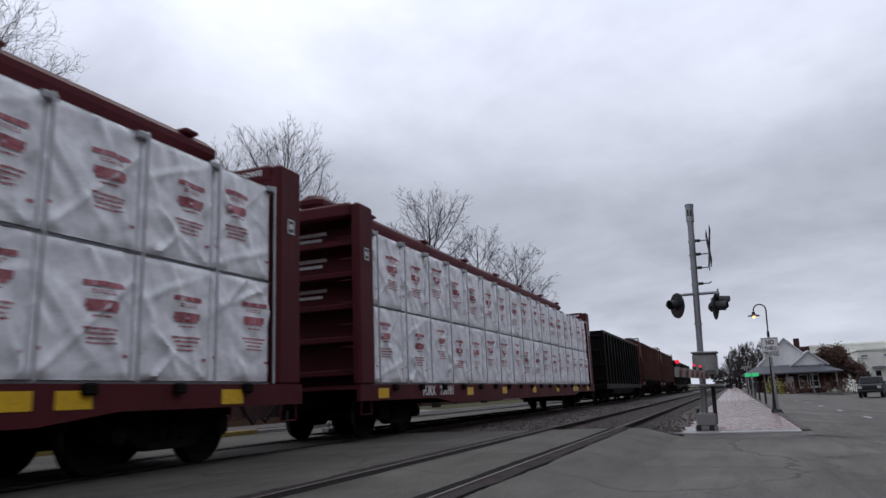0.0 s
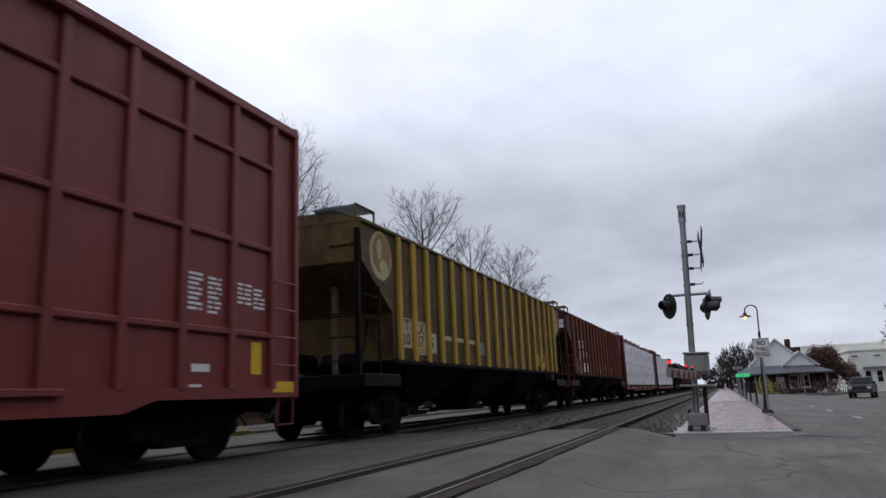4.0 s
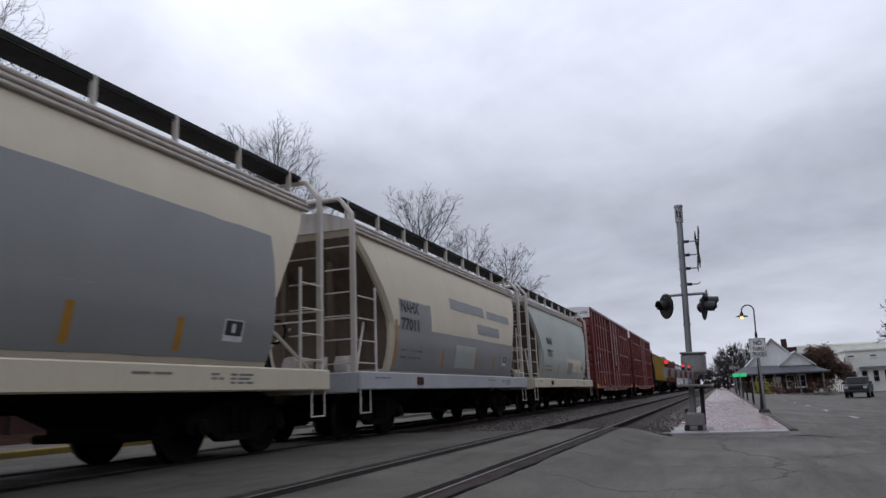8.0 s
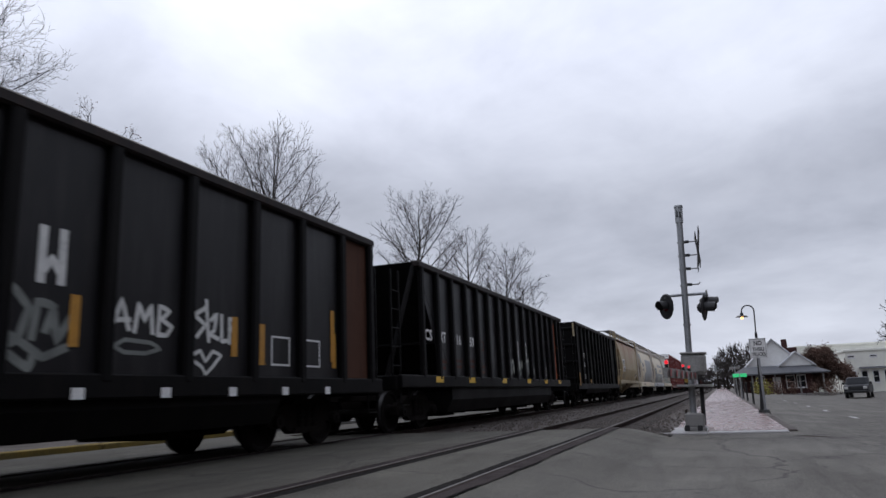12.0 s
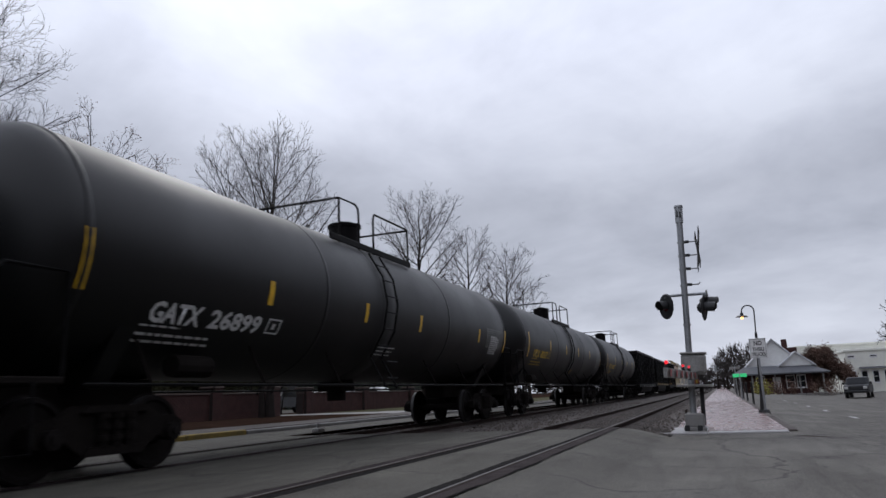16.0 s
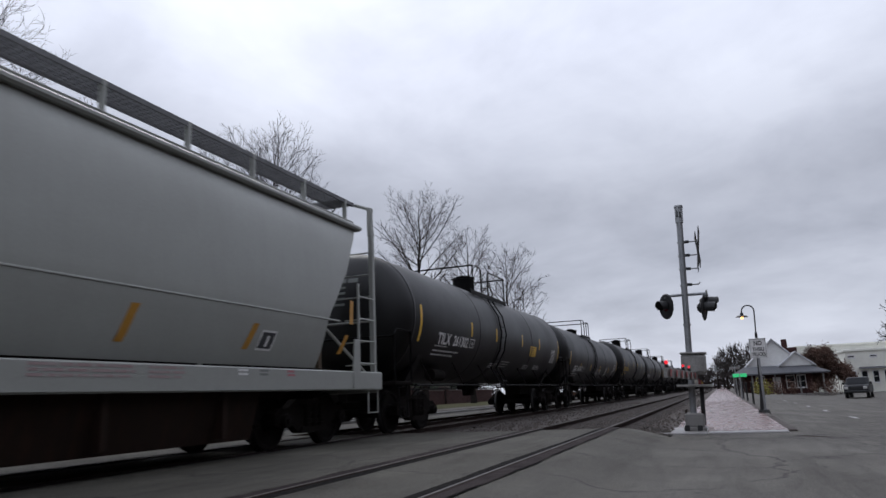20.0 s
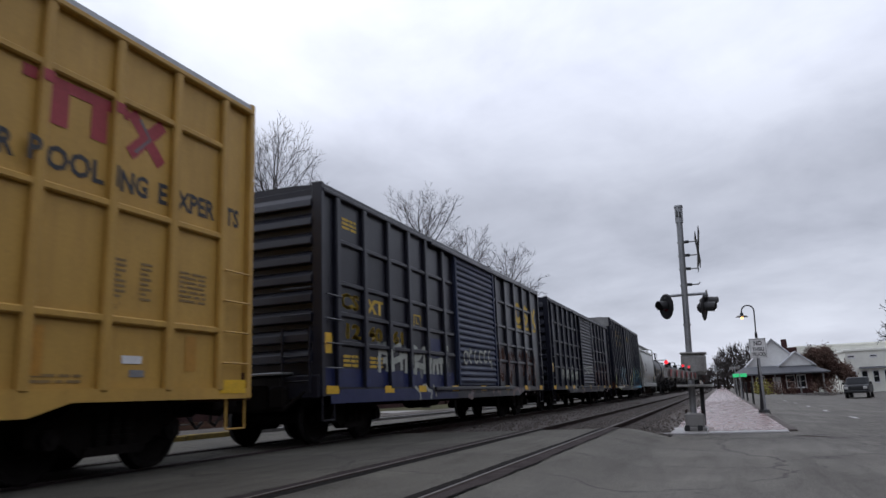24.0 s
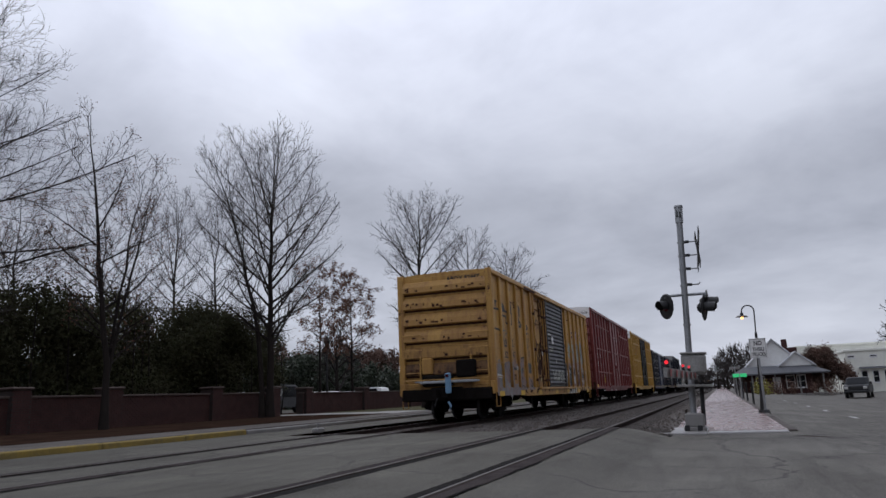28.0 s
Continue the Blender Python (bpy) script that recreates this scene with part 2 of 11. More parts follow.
# ---- mesh helpers ----
class Shape:
    """Collects vertices and faces of one mesh."""

    def __init__(self):
        self.v, self.f = [], []

    def add(self, verts, faces):
        n = len(self.v)
        self.v.extend(tuple(p) for p in verts)
        self.f.extend(tuple(i + n for i in f) for f in faces)
        return self

    def box(self, x0, x1, y0, y1, z0, z1):
        v = [(x, y, z) for z in (z0, z1) for y in (y0, y1) for x in (x0, x1)]
        return self.add(v, [(0, 2, 3, 1), (4, 5, 7, 6), (0, 1, 5, 4), (2, 6, 7, 3), (0, 4, 6, 2), (1, 3, 7, 5)])

    def cbox(self, x0, x1, y0, y1, z0, z1, c=0.02):
        """A box with chamfered edges."""
        x0, x1, y0, y1, z0, z1 = min(x0, x1), max(x0, x1), min(y0, y1), max(y0, y1), min(z0, z1), max(z0, z1)
        c = min(c, (x1 - x0) * 0.4, (y1 - y0) * 0.4, (z1 - z0) * 0.4)
        rings = []
        for z, i in ((z0, c), (z0 + c, 0), (z1 - c, 0), (z1, c)):
            a, b, d, e = x0 + i, x1 - i, y0 + i, y1 - i
            rings.append([(a + c, d, z), (b - c, d, z), (b, d + c, z), (b, e - c, z), (b - c, e, z), (a + c, e, z), (a, e - c, z), (a, d + c, z)])
        return self.loft(rings)

    def loft(self, rings, caps=True, close=True):
        n = len(rings[0])
        v = [p for r in rings for p in r]
        f = []
        for k in range(len(rings) - 1):
            for i in range(n if close else n - 1):
                j = (i + 1) % n
                f.append((k * n + i, k * n + j, (k + 1) * n + j, (k + 1) * n + i))
        if caps:
            f.append(tuple(range(n - 1, -1, -1)))
            f.append(tuple(range((len(rings) - 1) * n, len(rings) * n)))
        return self.add(v, f)

    def prism_x(self, prof, x0, x1):
        return self.loft([[(x, y, z) for y, z in prof] for x in (x0, x1)])

    def prism_y(self, prof, y0, y1):
        return self.loft([[(x, y, z) for x, z in prof] for y in (y1, y0)])

    def prism_z(self, prof, z0, z1):
        return self.loft([[(x, y, z) for x, y in prof] for z in (z0, z1)])

    def tube(self, pts, r, n=6, r1=None, caps=True):
        """A round bar along points, tapering from r to r1."""
        pts = [Vector(p) for p in pts]
        r1 = r if r1 is None else r1
        rings = []
        side = None
        for i, p in enumerate(pts):
            d = (pts[min(i + 1, len(pts) - 1)] - pts[max(i - 1, 0)]).normalized()
            if side is None:
                side = d.orthogonal().normalized()
            side = (side - d * side.dot(d))
            side = side.normalized() if side.length > 1e-6 else d.orthogonal().normalized()
            up = d.cross(side)
            rr = r + (r1 - r) * i / max(1, len(pts) - 1)
            rings.append([p + (side * math.cos(a) + up * math.sin(a)) * rr for a in [2 * math.pi * k / n for k in range(n)]])
        return self.loft(rings, caps)

    def cyl_y(self, cx, cz, r, y0, y1, n=20):
        return self.prism_y([(cx + r * math.cos(2 * math.pi * k / n), cz + r * math.sin(2 * math.pi * k / n)) for k in range(n)], y0, y1)

    def cyl_z(self, cx, cy, r, z0, z1, n=16, r1=None):
        r1 = r if r1 is None else r1
        return self.loft([[(cx + q * math.cos(2 * math.pi * k / n), cy + q * math.sin(2 * math.pi * k / n), z) for k in range(n)] for q, z in ((r, z0), (r1, z1))])

    def cyl_x(self, cy, cz, r, x0, x1, n=16):
        return self.prism_x([(cy + r * math.cos(2 * math.pi * k / n), cz + r * math.sin(2 * math.pi * k / n)) for k in range(n)], x0, x1)

    def mesh(self, name, mat, smooth=None):
        me = bpy.data.meshes.new(name)
        me.from_pydata(self.v, [], self.f)
        if mat:
            me.materials.append(mat)
        bm = bmesh.new()
        bm.from_mesh(me)
        bmesh.ops.recalc_face_normals(bm, faces=bm.faces)
        bm.to_mesh(me)
        bm.free()
        if smooth:
            me.polygons.foreach_set("use_smooth", [True] * len(me.polygons))
            me.set_sharp_from_angle(angle=radians(smooth))
        return me


def part(name, shape, mat, parent=None, label="", smooth=None, at=None, kind=""):
    """Links a shape, or a mesh that others share, as one object under a thing."""
    me = shape.mesh(name, mat, smooth) if isinstance(shape, Shape) else shape
    ob = new(name, me)
    ob.parent = parent
    if at is not None:
        ob.matrix_basis = at if isinstance(at, Matrix) else Matrix.Translation(at)
    return tagged(ob, label, kind=kind)


def thing(name, label, category, at=(0, 0, 0), group="", kind="", turn=0):
    ob = new(name)
    ob.matrix_basis = pose(*at, 0, 0, turn)
    ob.empty_display_size = 0.2
    return tagged(ob, label, category, group, kind)


TEXTS = {}


def text_mesh(s, h, mat, wide=1.0):
    """Raised flat lettering of cap height h that stands in the x-z plane and faces -y; its lower left corner is the origin."""
    key = (s, h, mat.name, wide)
    if key not in TEXTS:
        cu = bpy.data.curves.new("lettering", "FONT")
        cu.body, cu.size, cu.resolution_u, cu.extrude, cu.offset = s, h * 1.43, 2, 0.0, h * 0.045
        ob = bpy.data.objects.new("lettering", cu)
        me = bpy.data.meshes.new_from_object(ob)
        me.transform(Matrix.Rotation(math.pi / 2, 4, "X") @ Matrix.Diagonal((wide, 1, 1, 1)))
        me.materials.clear()
        me.materials.append(mat)
        me.name = "lettering"
        bpy.data.objects.remove(ob)
        bpy.data.curves.remove(cu)
        TEXTS[key] = me
    return TEXTS[key]
# ---- ground, streets and tracks ----
NEAR_Y, FAR_Y = 2.94, 7.75          # centre lines of the empty and of the busy track
EDGE_X = 14.6                       # where the level crossing ends and the ballast begins


def gz(x, y):
    """Height of the ground: level at the tracks, falling gently east of them, a little higher west of the kerb."""
    if y < 1.9:
        t = min(1.0, (1.9 - y) / 1.1)
        return -0.2 * t * t * (3 - 2 * t) + 0.075 * max(-9.5, min(0.0, y + 1.3))
    if y > 11.9:
        return min(0.16, 0.10 + (y - 11.9) * 0.01)
    return 0.0


def sheet(xs, ys, dz):
    s = Shape()
    n = len(ys)
    s.add([(x, y, gz(x, y) + dz) for x in xs for y in ys],
          [(i * n + j, (i + 1) * n + j, (i + 1) * n + j + 1, i * n + j + 1) for i in range(len(xs) - 1) for j in range(n - 1)])
    return s


def gg(x, y):
    return gz(x, y) - (0.005 if y > 16.25 or x > 330 or y < -40 else 0.2)


def span(a, b, n):
    return [a + (b - a) * i / n for i in range(n + 1)]


def structure(name, shape, mat, label, category, smooth=None):
    ob = part(name, shape, mat, None, "", smooth)
    return tagged(ob, label, category, "", "structure")


_xs = span(-1500, -40, 6) + span(-30, 329, 12) + span(331, 2200, 6)
_ys = span(-1500, -40.1, 5) + span(-39.9, 1, 16) + span(1.2, 2, 4) + [9.6, 12.3, 12.65, 16.2, 16.3, 18] + span(20, 40, 5) + span(80, 1500, 5)
_g = Shape().add([(x, y, gg(x, y)) for x in _xs for y in _ys],
                 [(i * len(_ys) + j, (i + 1) * len(_ys) + j, (i + 1) * len(_ys) + j + 1, i * len(_ys) + j + 1) for i in range(len(_xs) - 1) for j in range(len(_ys) - 1)])
structure("ground", _g,
          soil, "dark earth with leaf litter under the town", "ground", 60)
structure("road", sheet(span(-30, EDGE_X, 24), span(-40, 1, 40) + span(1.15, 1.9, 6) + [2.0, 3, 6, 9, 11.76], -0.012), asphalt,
          "worn damp grey asphalt of the level crossing", "road", 60)
structure("road_apron", sheet(span(EDGE_X, 16.0, 3), [-1.32, -1.0, -0.6, 0.0, 0.5, 1.0], -0.0125), asphalt, "damp asphalt before the brick platform", "road", 60)
structure("street_west", sheet(span(EDGE_X, 330, 30), [9.75, 10.5, 11.2, 11.76], -0.012), asphalt, "damp asphalt lane behind the tracks", "road", 60)
structure("street_east", sheet(span(EDGE_X, 330, 40), span(-40, -1.32, 24), -0.012), asphalt, "damp asphalt street beside the brick platform", "road", 60)
s = Shape()
n_x, n_y = 70, 20
for ax, bx, k in ((EDGE_X, 60, 160), (60, 300, 60)):
    xs, ys = span(ax, bx, k), span(1.05, 9.75, 26)
    rng = random.Random(5)
    s.add([(x, y, -0.13 + 0.03 * rng.uniform(-1, 1) - (0.05 if y < 1.2 or y > 9.6 else 0)) for x in xs for y in ys],
          [(i * 27 + j, (i + 1) * 27 + j, (i + 1) * 27 + j + 1, i * 27 + j + 1) for i in range(k) for j in range(26)])
structure("ballast_bed", s, ballast_m, "brown-grey crushed stone bed of the two tracks", "ballast")


def stones():
    """Loose ballast stones on the bed, nearest stretch only."""
    rng = random.Random(8)
    s = Shape()
    for i in range(5200):
        x = EDGE_X + 0.05 + 32 * rng.random() ** 1.7
        y = rng.uniform(1.0, 9.7)
        if min(abs(y - c - d) for c in (NEAR_Y, FAR_Y) for d in (-0.75, 0.75)) < 0.1:
            continue
        r = rng.uniform(0.025, 0.055)
        z = -0.115 + rng.uniform(-0.01, 0.02)
        a = rng.uniform(0, 3)
        c, q = math.cos(a) * r, math.sin(a) * r
        s.add([(x + c, y + q, z), (x - q, y + c, z), (x - c * 1.2, y - q, z), (x + q, y - c * 0.8, z), (x + c * 0.2, y + q * 0.3, z + r * 0.9), (x - c * 0.3, y, z + r * 0.7)],
              [(0, 1, 4), (1, 2, 5), (1, 5, 4), (2, 3, 5), (3, 0, 4), (3, 4, 5)])
    return tagged(part("ballast_stones", s, ballast_m), "loose crushed brown-grey ballast stones between the rails", "ballast", "", "stuff")


stones()


def rail_shape(x0, x1, y):
    prof = [(-0.07, -0.17), (0.07, -0.17), (0.07, -0.155), (0.012, -0.13), (0.012, -0.04), (0.036, -0.03), (0.036, -0.006), (0.028, 0.0),
            (-0.028, 0.0), (-0.036, -0.006), (-0.036, -0.03), (-0.012, -0.04), (-0.012, -0.13), (-0.07, -0.155)]
    return Shape().prism_x([(y + a, b + 0.004) for a, b in prof], x0, x1)


tie_mesh = Shape().cbox(-0.115, 0.115, -1.3, 1.3, -0.26, -0.098, 0.012).mesh("tie", tie_m)
for nm, yc, lab in (("railway_track_near", NEAR_Y, "empty railway track with worn steel rails"), ("railway_track_far", FAR_Y, "railway track carrying the freight train")):
    tr = tagged(thing("railway_track", lab, "railway track"), kind="structure")
    for side in (-0.753, 0.753):
        rl = part("rail", rail_shape(-60, 600, yc + side), rail_side, tr)
        part("running_surface", Shape().box(-60, 600, yc + side - math.copysign(0.024, side), yc + side - math.copysign(0.002, side), 0.0, 0.0055), rail_top, rl, "bright worn rail head")
    for i in range(120):
        part("tie", tie_mesh, None, tr, at=(EDGE_X + 0.3 + 0.53 * i, yc, 0))
    rest = Shape()
    for i in range(120, 380):
        x = EDGE_X + 0.3 + 0.53 * i
        rest.box(x - 0.11, x + 0.11, yc - 1.3, yc + 1.3, -0.26, -0.098)
    part("far_ties", rest, tie_m, tr, kind="stuff")
    for side in (-0.753, 0.753):
        rng = random.Random(int(yc * 10 + side * 3))
        for sg, inner in ((-1, 0.038), (1, 0.038)):
            # ragged dark asphalt filler along the rail, with an open groove on the gauge side
            gauge = sg * side < 0
            width = 0.15 if gauge else 0.18
            y_in = yc + side + sg * inner
            k, row_in, row_out, row_low = 0, [], [], []
            x = -14.0
            drift = 0.0
            while x < EDGE_X + 0.3:
                drift = 0.93 * drift + rng.gauss(0, 0.003 if gauge else 0.006)
                w = max(0.06, width + drift + rng.gauss(0, 0.002))
                z = (-0.007 if gauge else 0.001) + rng.uniform(-0.0015, 0.0015)
                row_in.append((x, y_in + sg * rng.uniform(0, 0.006), z))
                row_out.append((x, y_in + sg * w, z - 0.004))
                row_low.append((x, y_in, -0.07))
                x += rng.uniform(0.05, 0.11)
            m = len(row_in)
            s = Shape().add(row_in + row_out + row_low, [(i, i + 1, m + i + 1, m + i) for i in range(m - 1)] + [(i, i + 1, 2 * m + i + 1, 2 * m + i) for i in range(m - 1)])
            part("flangeway_filler", s, flange_black if gauge else flange_m, tr, "black rubber strip along the rail" if gauge else "dark worn asphalt filler along the rail")
            if not gauge:
                s = Shape()
                for i in range(m - 1):
                    if (i // 9) % 3 and rng.random() < 0.9:
                        o0, o1 = row_out[i], row_out[i + 1]
                        w0 = sg * rng.uniform(0.011, 0.017)
                        s.add([(o0[0], o0[1] - w0, o0[2] + 0.006), (o1[0], o1[1] - w0, o1[2] + 0.006), (o1[0], o1[1] + w0 * 0.6, o1[2] + 0.004), (o0[0], o0[1] + w0 * 0.6, o0[2] + 0.004)], [(0, 1, 2, 3)])
                part("tar_seam", s, flange_black, tr, "black tar seam at the edge of the filler", kind="stuff")


# ---- kerbs, pavements and the brick platform ----
def kerb(name, x0, x1, y, w, top, mat, label, step=2.4, base=-0.25):
    k = tagged(thing(name, label, "kerb"), kind="structure")
    x = x0
    rng = random.Random(int(x0 * 7 + y))
    while x < x1:
        e = min(x + step, x1)
        j = rng.uniform(-0.012, 0.012)
        part("kerb_stone", Shape().cbox(x + 0.006, e - 0.006, y + j, y + w + j, base, top + rng.uniform(-0.01, 0.006), 0.025), mat, k)
        x = e
    return k


kerb("kerb_west_painted", 4.0, 15.9, 11.76, 0.16, 0.115, kerb_yellow, "chipped yellow-painted concrete kerb")
kerb("kerb_west_plain", 15.9, 60, 11.76, 0.16, 0.105, concrete, "plain grey concrete kerb", 3.0)
structure("pavement_west", sheet(span(-10, 330, 60), [11.92, 12.5, 13.2, 13.7], 0.015), pavement_m, "light concrete footpath behind the yellow kerb", "pavement", 60)
structure("drive_west", sheet(span(29.3, 32.6, 4), [16.2, 18, 20, 25], 0.012), concrete, "pale concrete drive through the wall opening", "pavement", 60)
structure("verge_north", sheet(span(33.6, 330, 40), [13.7, 15.2, 16.2, 18, 20.6], 0.01), grass_m, "thin winter grass and leaf litter beside the footpath", "ground", 60)
structure("drive_apron", sheet(span(28.9, 33.6, 4), [13.7, 15.2, 16.2], 0.012), concrete, "pale concrete drive apron", "pavement", 60)
structure("car_park", sheet(span(28, 90, 8), [25, 30, 36, 40], 0.004), asphalt, "asphalt car park behind the wall", "road", 60)
structure("verge_west", sheet(span(-20, 28.9, 40), [13.7, 15.2, 16.2, 17.2, 18.4, 19.6], 0.02), soil, "dark mulch bed before the brick wall", "ground", 60)
kerb("kerb_east", 15.9, 120, -1.32, 0.17, -0.168, pavement_m, "wet grey concrete kerb of the brick platform", 3.0, -0.5)

PLAT_X, PLAT_Y0, PLAT_Y1 = 16.0, -1.15, 1.18
structure("platform", Shape().box(PLAT_X, 330, PLAT_Y0, PLAT_Y1, -0.45, -0.185), joint_sand, "sand bed of the brick platform", "pavement")
part("platform_edge", Shape().cbox(PLAT_X - 0.55, PLAT_X - 0.004, PLAT_Y0, 0.35, -0.45, -0.178, 0.02), concrete_wet, bpy.data.objects["platform"], "wet concrete end strip")
part("platform_pad", Shape().cbox(PLAT_X - 0.75, PLAT_X + 1.3, 0.36, 1.3, -0.45, -0.165, 0.02), concrete_wet, bpy.data.objects["platform"], "wet concrete pad under the signal mast")

# ---- crossing signal ----
def oriented(shape, m):
    shape.v = [tuple(m @ Vector(p)) for p in shape.v]
    return shape


def ring_z(r, z, n=20, cx=0, cy=0):
    return [(cx + r * math.cos(2 * math.pi * k / n), cy + r * math.sin(2 * math.pi * k / n), z) for k in range(n)]


def signal_head(parent, m, lens_mat, label, length=0.24):
    """A round black background disc with a hooded lens that looks along its +z."""
    disc = part("backing_disc", oriented(Shape().loft([ring_z(0.26, -0.012), ring_z(0.28, 0.0), ring_z(0.26, 0.012)]), m), black_paint, parent, label)
    part("housing", oriented(Shape().loft([ring_z(0.06, -0.14, 14), ring_z(0.11, -0.09, 14), ring_z(0.12, -0.013, 14)]), m), black_paint, disc)
    hood = Shape()
    n = 14
    a = [math.pi * (-0.18 + 1.36 * k / n) for k in range(n + 1)]
    out = [(0.125 * math.cos(t), 0.125 * math.sin(t)) for t in a]
    inn = [(0.115 * math.cos(t), 0.115 * math.sin(t)) for t in reversed(a)]
    prof = out + inn
    hood.loft([[(x, y, z * (1.0 if y > 0 else 0.8)) for x, y in prof] for z in (0.013, length)])
    part("hood", oriented(hood, m), black_paint, disc)
    part("lens", oriented(Shape().loft([ring_z(0.11, 0.014, 16), ring_z(0.09, 0.03, 16), ring_z(0.04, 0.04, 16)]), m), lens_mat, disc, smooth=60)
    return disc


def crossing_signal():
    x, y, z = 16.1, 0.62, -0.17
    t = thing("crossing_signal", "grey steel railway crossing signal mast with lowered gate", "crossing signal", (x, y, z))
    t.matrix_basis = pose(x, y, z, 2.1, 0, 0)
    base = part("foundation", Shape().cbox(-0.27, 0.27, -0.25, 0.2, 0, 0.09, 0.02).cbox(-0.23, 0.23, -0.22, 0.17, 0.08, 0.36, 0.03), concrete, t, "weathered concrete block")
    for b in (-0.17, 0.08):
        part("base_slot", Shape().cbox(-0.285, -0.22, b, b + 0.1, 0.0, 0.12, 0.01), black_paint, base)
    for a in (-0.17, 0.17):
        for b in (-0.16, 0.16):
            part("anchor_bolt", Shape().cyl_z(a, b - 0.02, 0.018, 0.34, 0.43, 8), rail_side, base)
    mast = part("mast", Shape().cyl_z(0, 0, 0.066, 0.355, 4.54, 18), galv, t, smooth=40)
    part("collar", Shape().cyl_z(0, 0, 0.085, 4.48, 4.84, 18).cyl_z(0, 0, 0.095, 4.82, 4.87, 18), galv, mast, "perforated mast cap", 40)
    part("cap_slot", Shape().cbox(-0.092, -0.08, -0.045, -0.01, 4.58, 4.72, 0.01), black_paint, mast)
    part("cap_slot", Shape().cbox(-0.092, -0.07, 0.02, 0.05, 4.6, 4.74, 0.01), black_paint, mast)
    for zz in (3.06, 3.41, 3.71, 4.01, 2.86, 2.2):
        part("clamp", Shape().cyl_z(0, 0, 0.082, zz, zz + 0.035, 14), galv, mast)
    # crossbuck, seen almost edge on
    for zz in (3.08, 3.43, 3.73, 4.03):
        part("sign_arm", Shape().tube([(0, 0, zz), (0, -0.09, zz + 0.01), (0, -0.3, zz + 0.01), (0, -0.335, zz + 0.05)], 0.014), galv, t)
        part("arm_clamp", Shape().cbox(-0.03, 0.03, -0.17, -0.06, zz - 0.02, zz + 0.04, 0.01), black_paint, t)
    for sgn in (-1, 1):
        sh = Shape().cbox(-0.53, 0.53, -0.006, 0.006, -0.11, 0.11, 0.004)
        b = part("crossbuck_blade", oriented(sh, Matrix.Translation((0, -0.335 - 0.014 * (sgn > 0), 3.86)) @ Matrix.Rotation(radians(7), 4, "Z") @ Matrix.Rotation(radians(sgn * 48), 4, "Y")), grating_dark, t, "dark back of a crossbuck blade seen edge on")
    # light bracket and heads
    br = part("light_bracket", Shape().tube([(0, 0.42, 2.80), (0, 0.33, 2.86), (0, 0.1, 2.87), (0, -0.1, 2.87), (0, -0.4, 2.88), (0, -0.47, 2.82)], 0.032, 8), galv, t, smooth=50)
    face = lambda px, py, pz, d: look((px, py, pz), Vector((px, py, pz)) - Vector(d))
    signal_head(br, face(-0.02, 0.40, 2.63, (-0.60, 0.80, -0.04)), dim_lens, "black signal disc with a dim red lens", 0.2)
    signal_head(br, face(0.12, -0.43, 2.70, (0.1, -1, -0.05)), red_lens, "black hooded flashing light")
    signal_head(br, face(-0.12, -0.38, 2.56, (-0.2, -1, -0.05)), dark_lens, "black hooded flashing light")
    # gate machine and the lowered arm
    gm = part("gate_machine", Shape().cbox(-0.22, 0.26, -0.33, 0.17, 1.16, 1.58, 0.04), arm_grey, t, "weathered grey steel gate machine box")
    part("machine_lid", Shape().cbox(-0.25, 0.29, -0.35, 0.19, 1.58, 1.62, 0.015), arm_grey, gm)
    part("machine_door", Shape().cbox(-0.245, -0.222, -0.28, 0.12, 1.22, 1.52, 0.006), arm_grey, gm)
    part("mounting_plate", Shape().cbox(-0.4, 0.4, -0.44, 0.28, 0.90, 0.95, 0.01), arm_grey, t, "flat steel mounting plate")
    part("conduit", Shape().tube([(-0.05, -0.2, 0.12), (-0.05, -0.2, 0.9)], 0.045, 10), black_paint, t)
    for sgn in (0.16, -0.5):
        part("counterweight_arm", Shape().cbox(-0.1, 1.1, sgn - 0.02, sgn + 0.02, 1.18, 1.34, 0.01), galv, t)
    arm_y = lambda px: -0.1 - 0.066 * px
    arm = Shape().loft([[(px, arm_y(px) - w / 2, 1.13 - h / 2), (px, arm_y(px) + w / 2, 1.13 - h / 2), (px, arm_y(px) + w / 2, 1.13 + h / 2), (px, arm_y(px) - w / 2, 1.13 + h / 2)]
                        for px, w, h in ((0.1, 0.06, 0.16), (-2.2, 0.05, 0.15), (-4.6, 0.05, 0.15))])
    ga = part("gate_arm", arm, arm_grey, t, "lowered weathered gate arm")
    arm_red = material("faded_arm_red", (0.35, 0.05, 0.05), 0.6)
    for i in range(6):
        px = -0.5 - 0.75 * i
        part("stripe", Shape().box(px - 0.2, px + 0.2, arm_y(px) - 0.046, arm_y(px) - 0.0425, 1.075, 1.185), arm_red, ga, "faded red reflective stripe")
    for px, r in ((-1.2, 0.022), (-2.2, 0.022), (-4.4, 0.028)):
        lamp = part("arm_lamp", Shape().cyl_z(px, arm_y(px), 0.03, 1.2, 1.26, 10), black_paint, ga)
        part("arm_lens", oriented(Shape().loft([ring_z(r, -0.05, 12), ring_z(r * 1.1, 0, 12), ring_z(r, 0.05, 12)]), Matrix.Translation((px, arm_y(px), 1.29)) @ Matrix.Rotation(math.pi / 2, 4, "Y")), red_lens, lamp, "glowing red gate lamp")
    return t


crossing_signal()


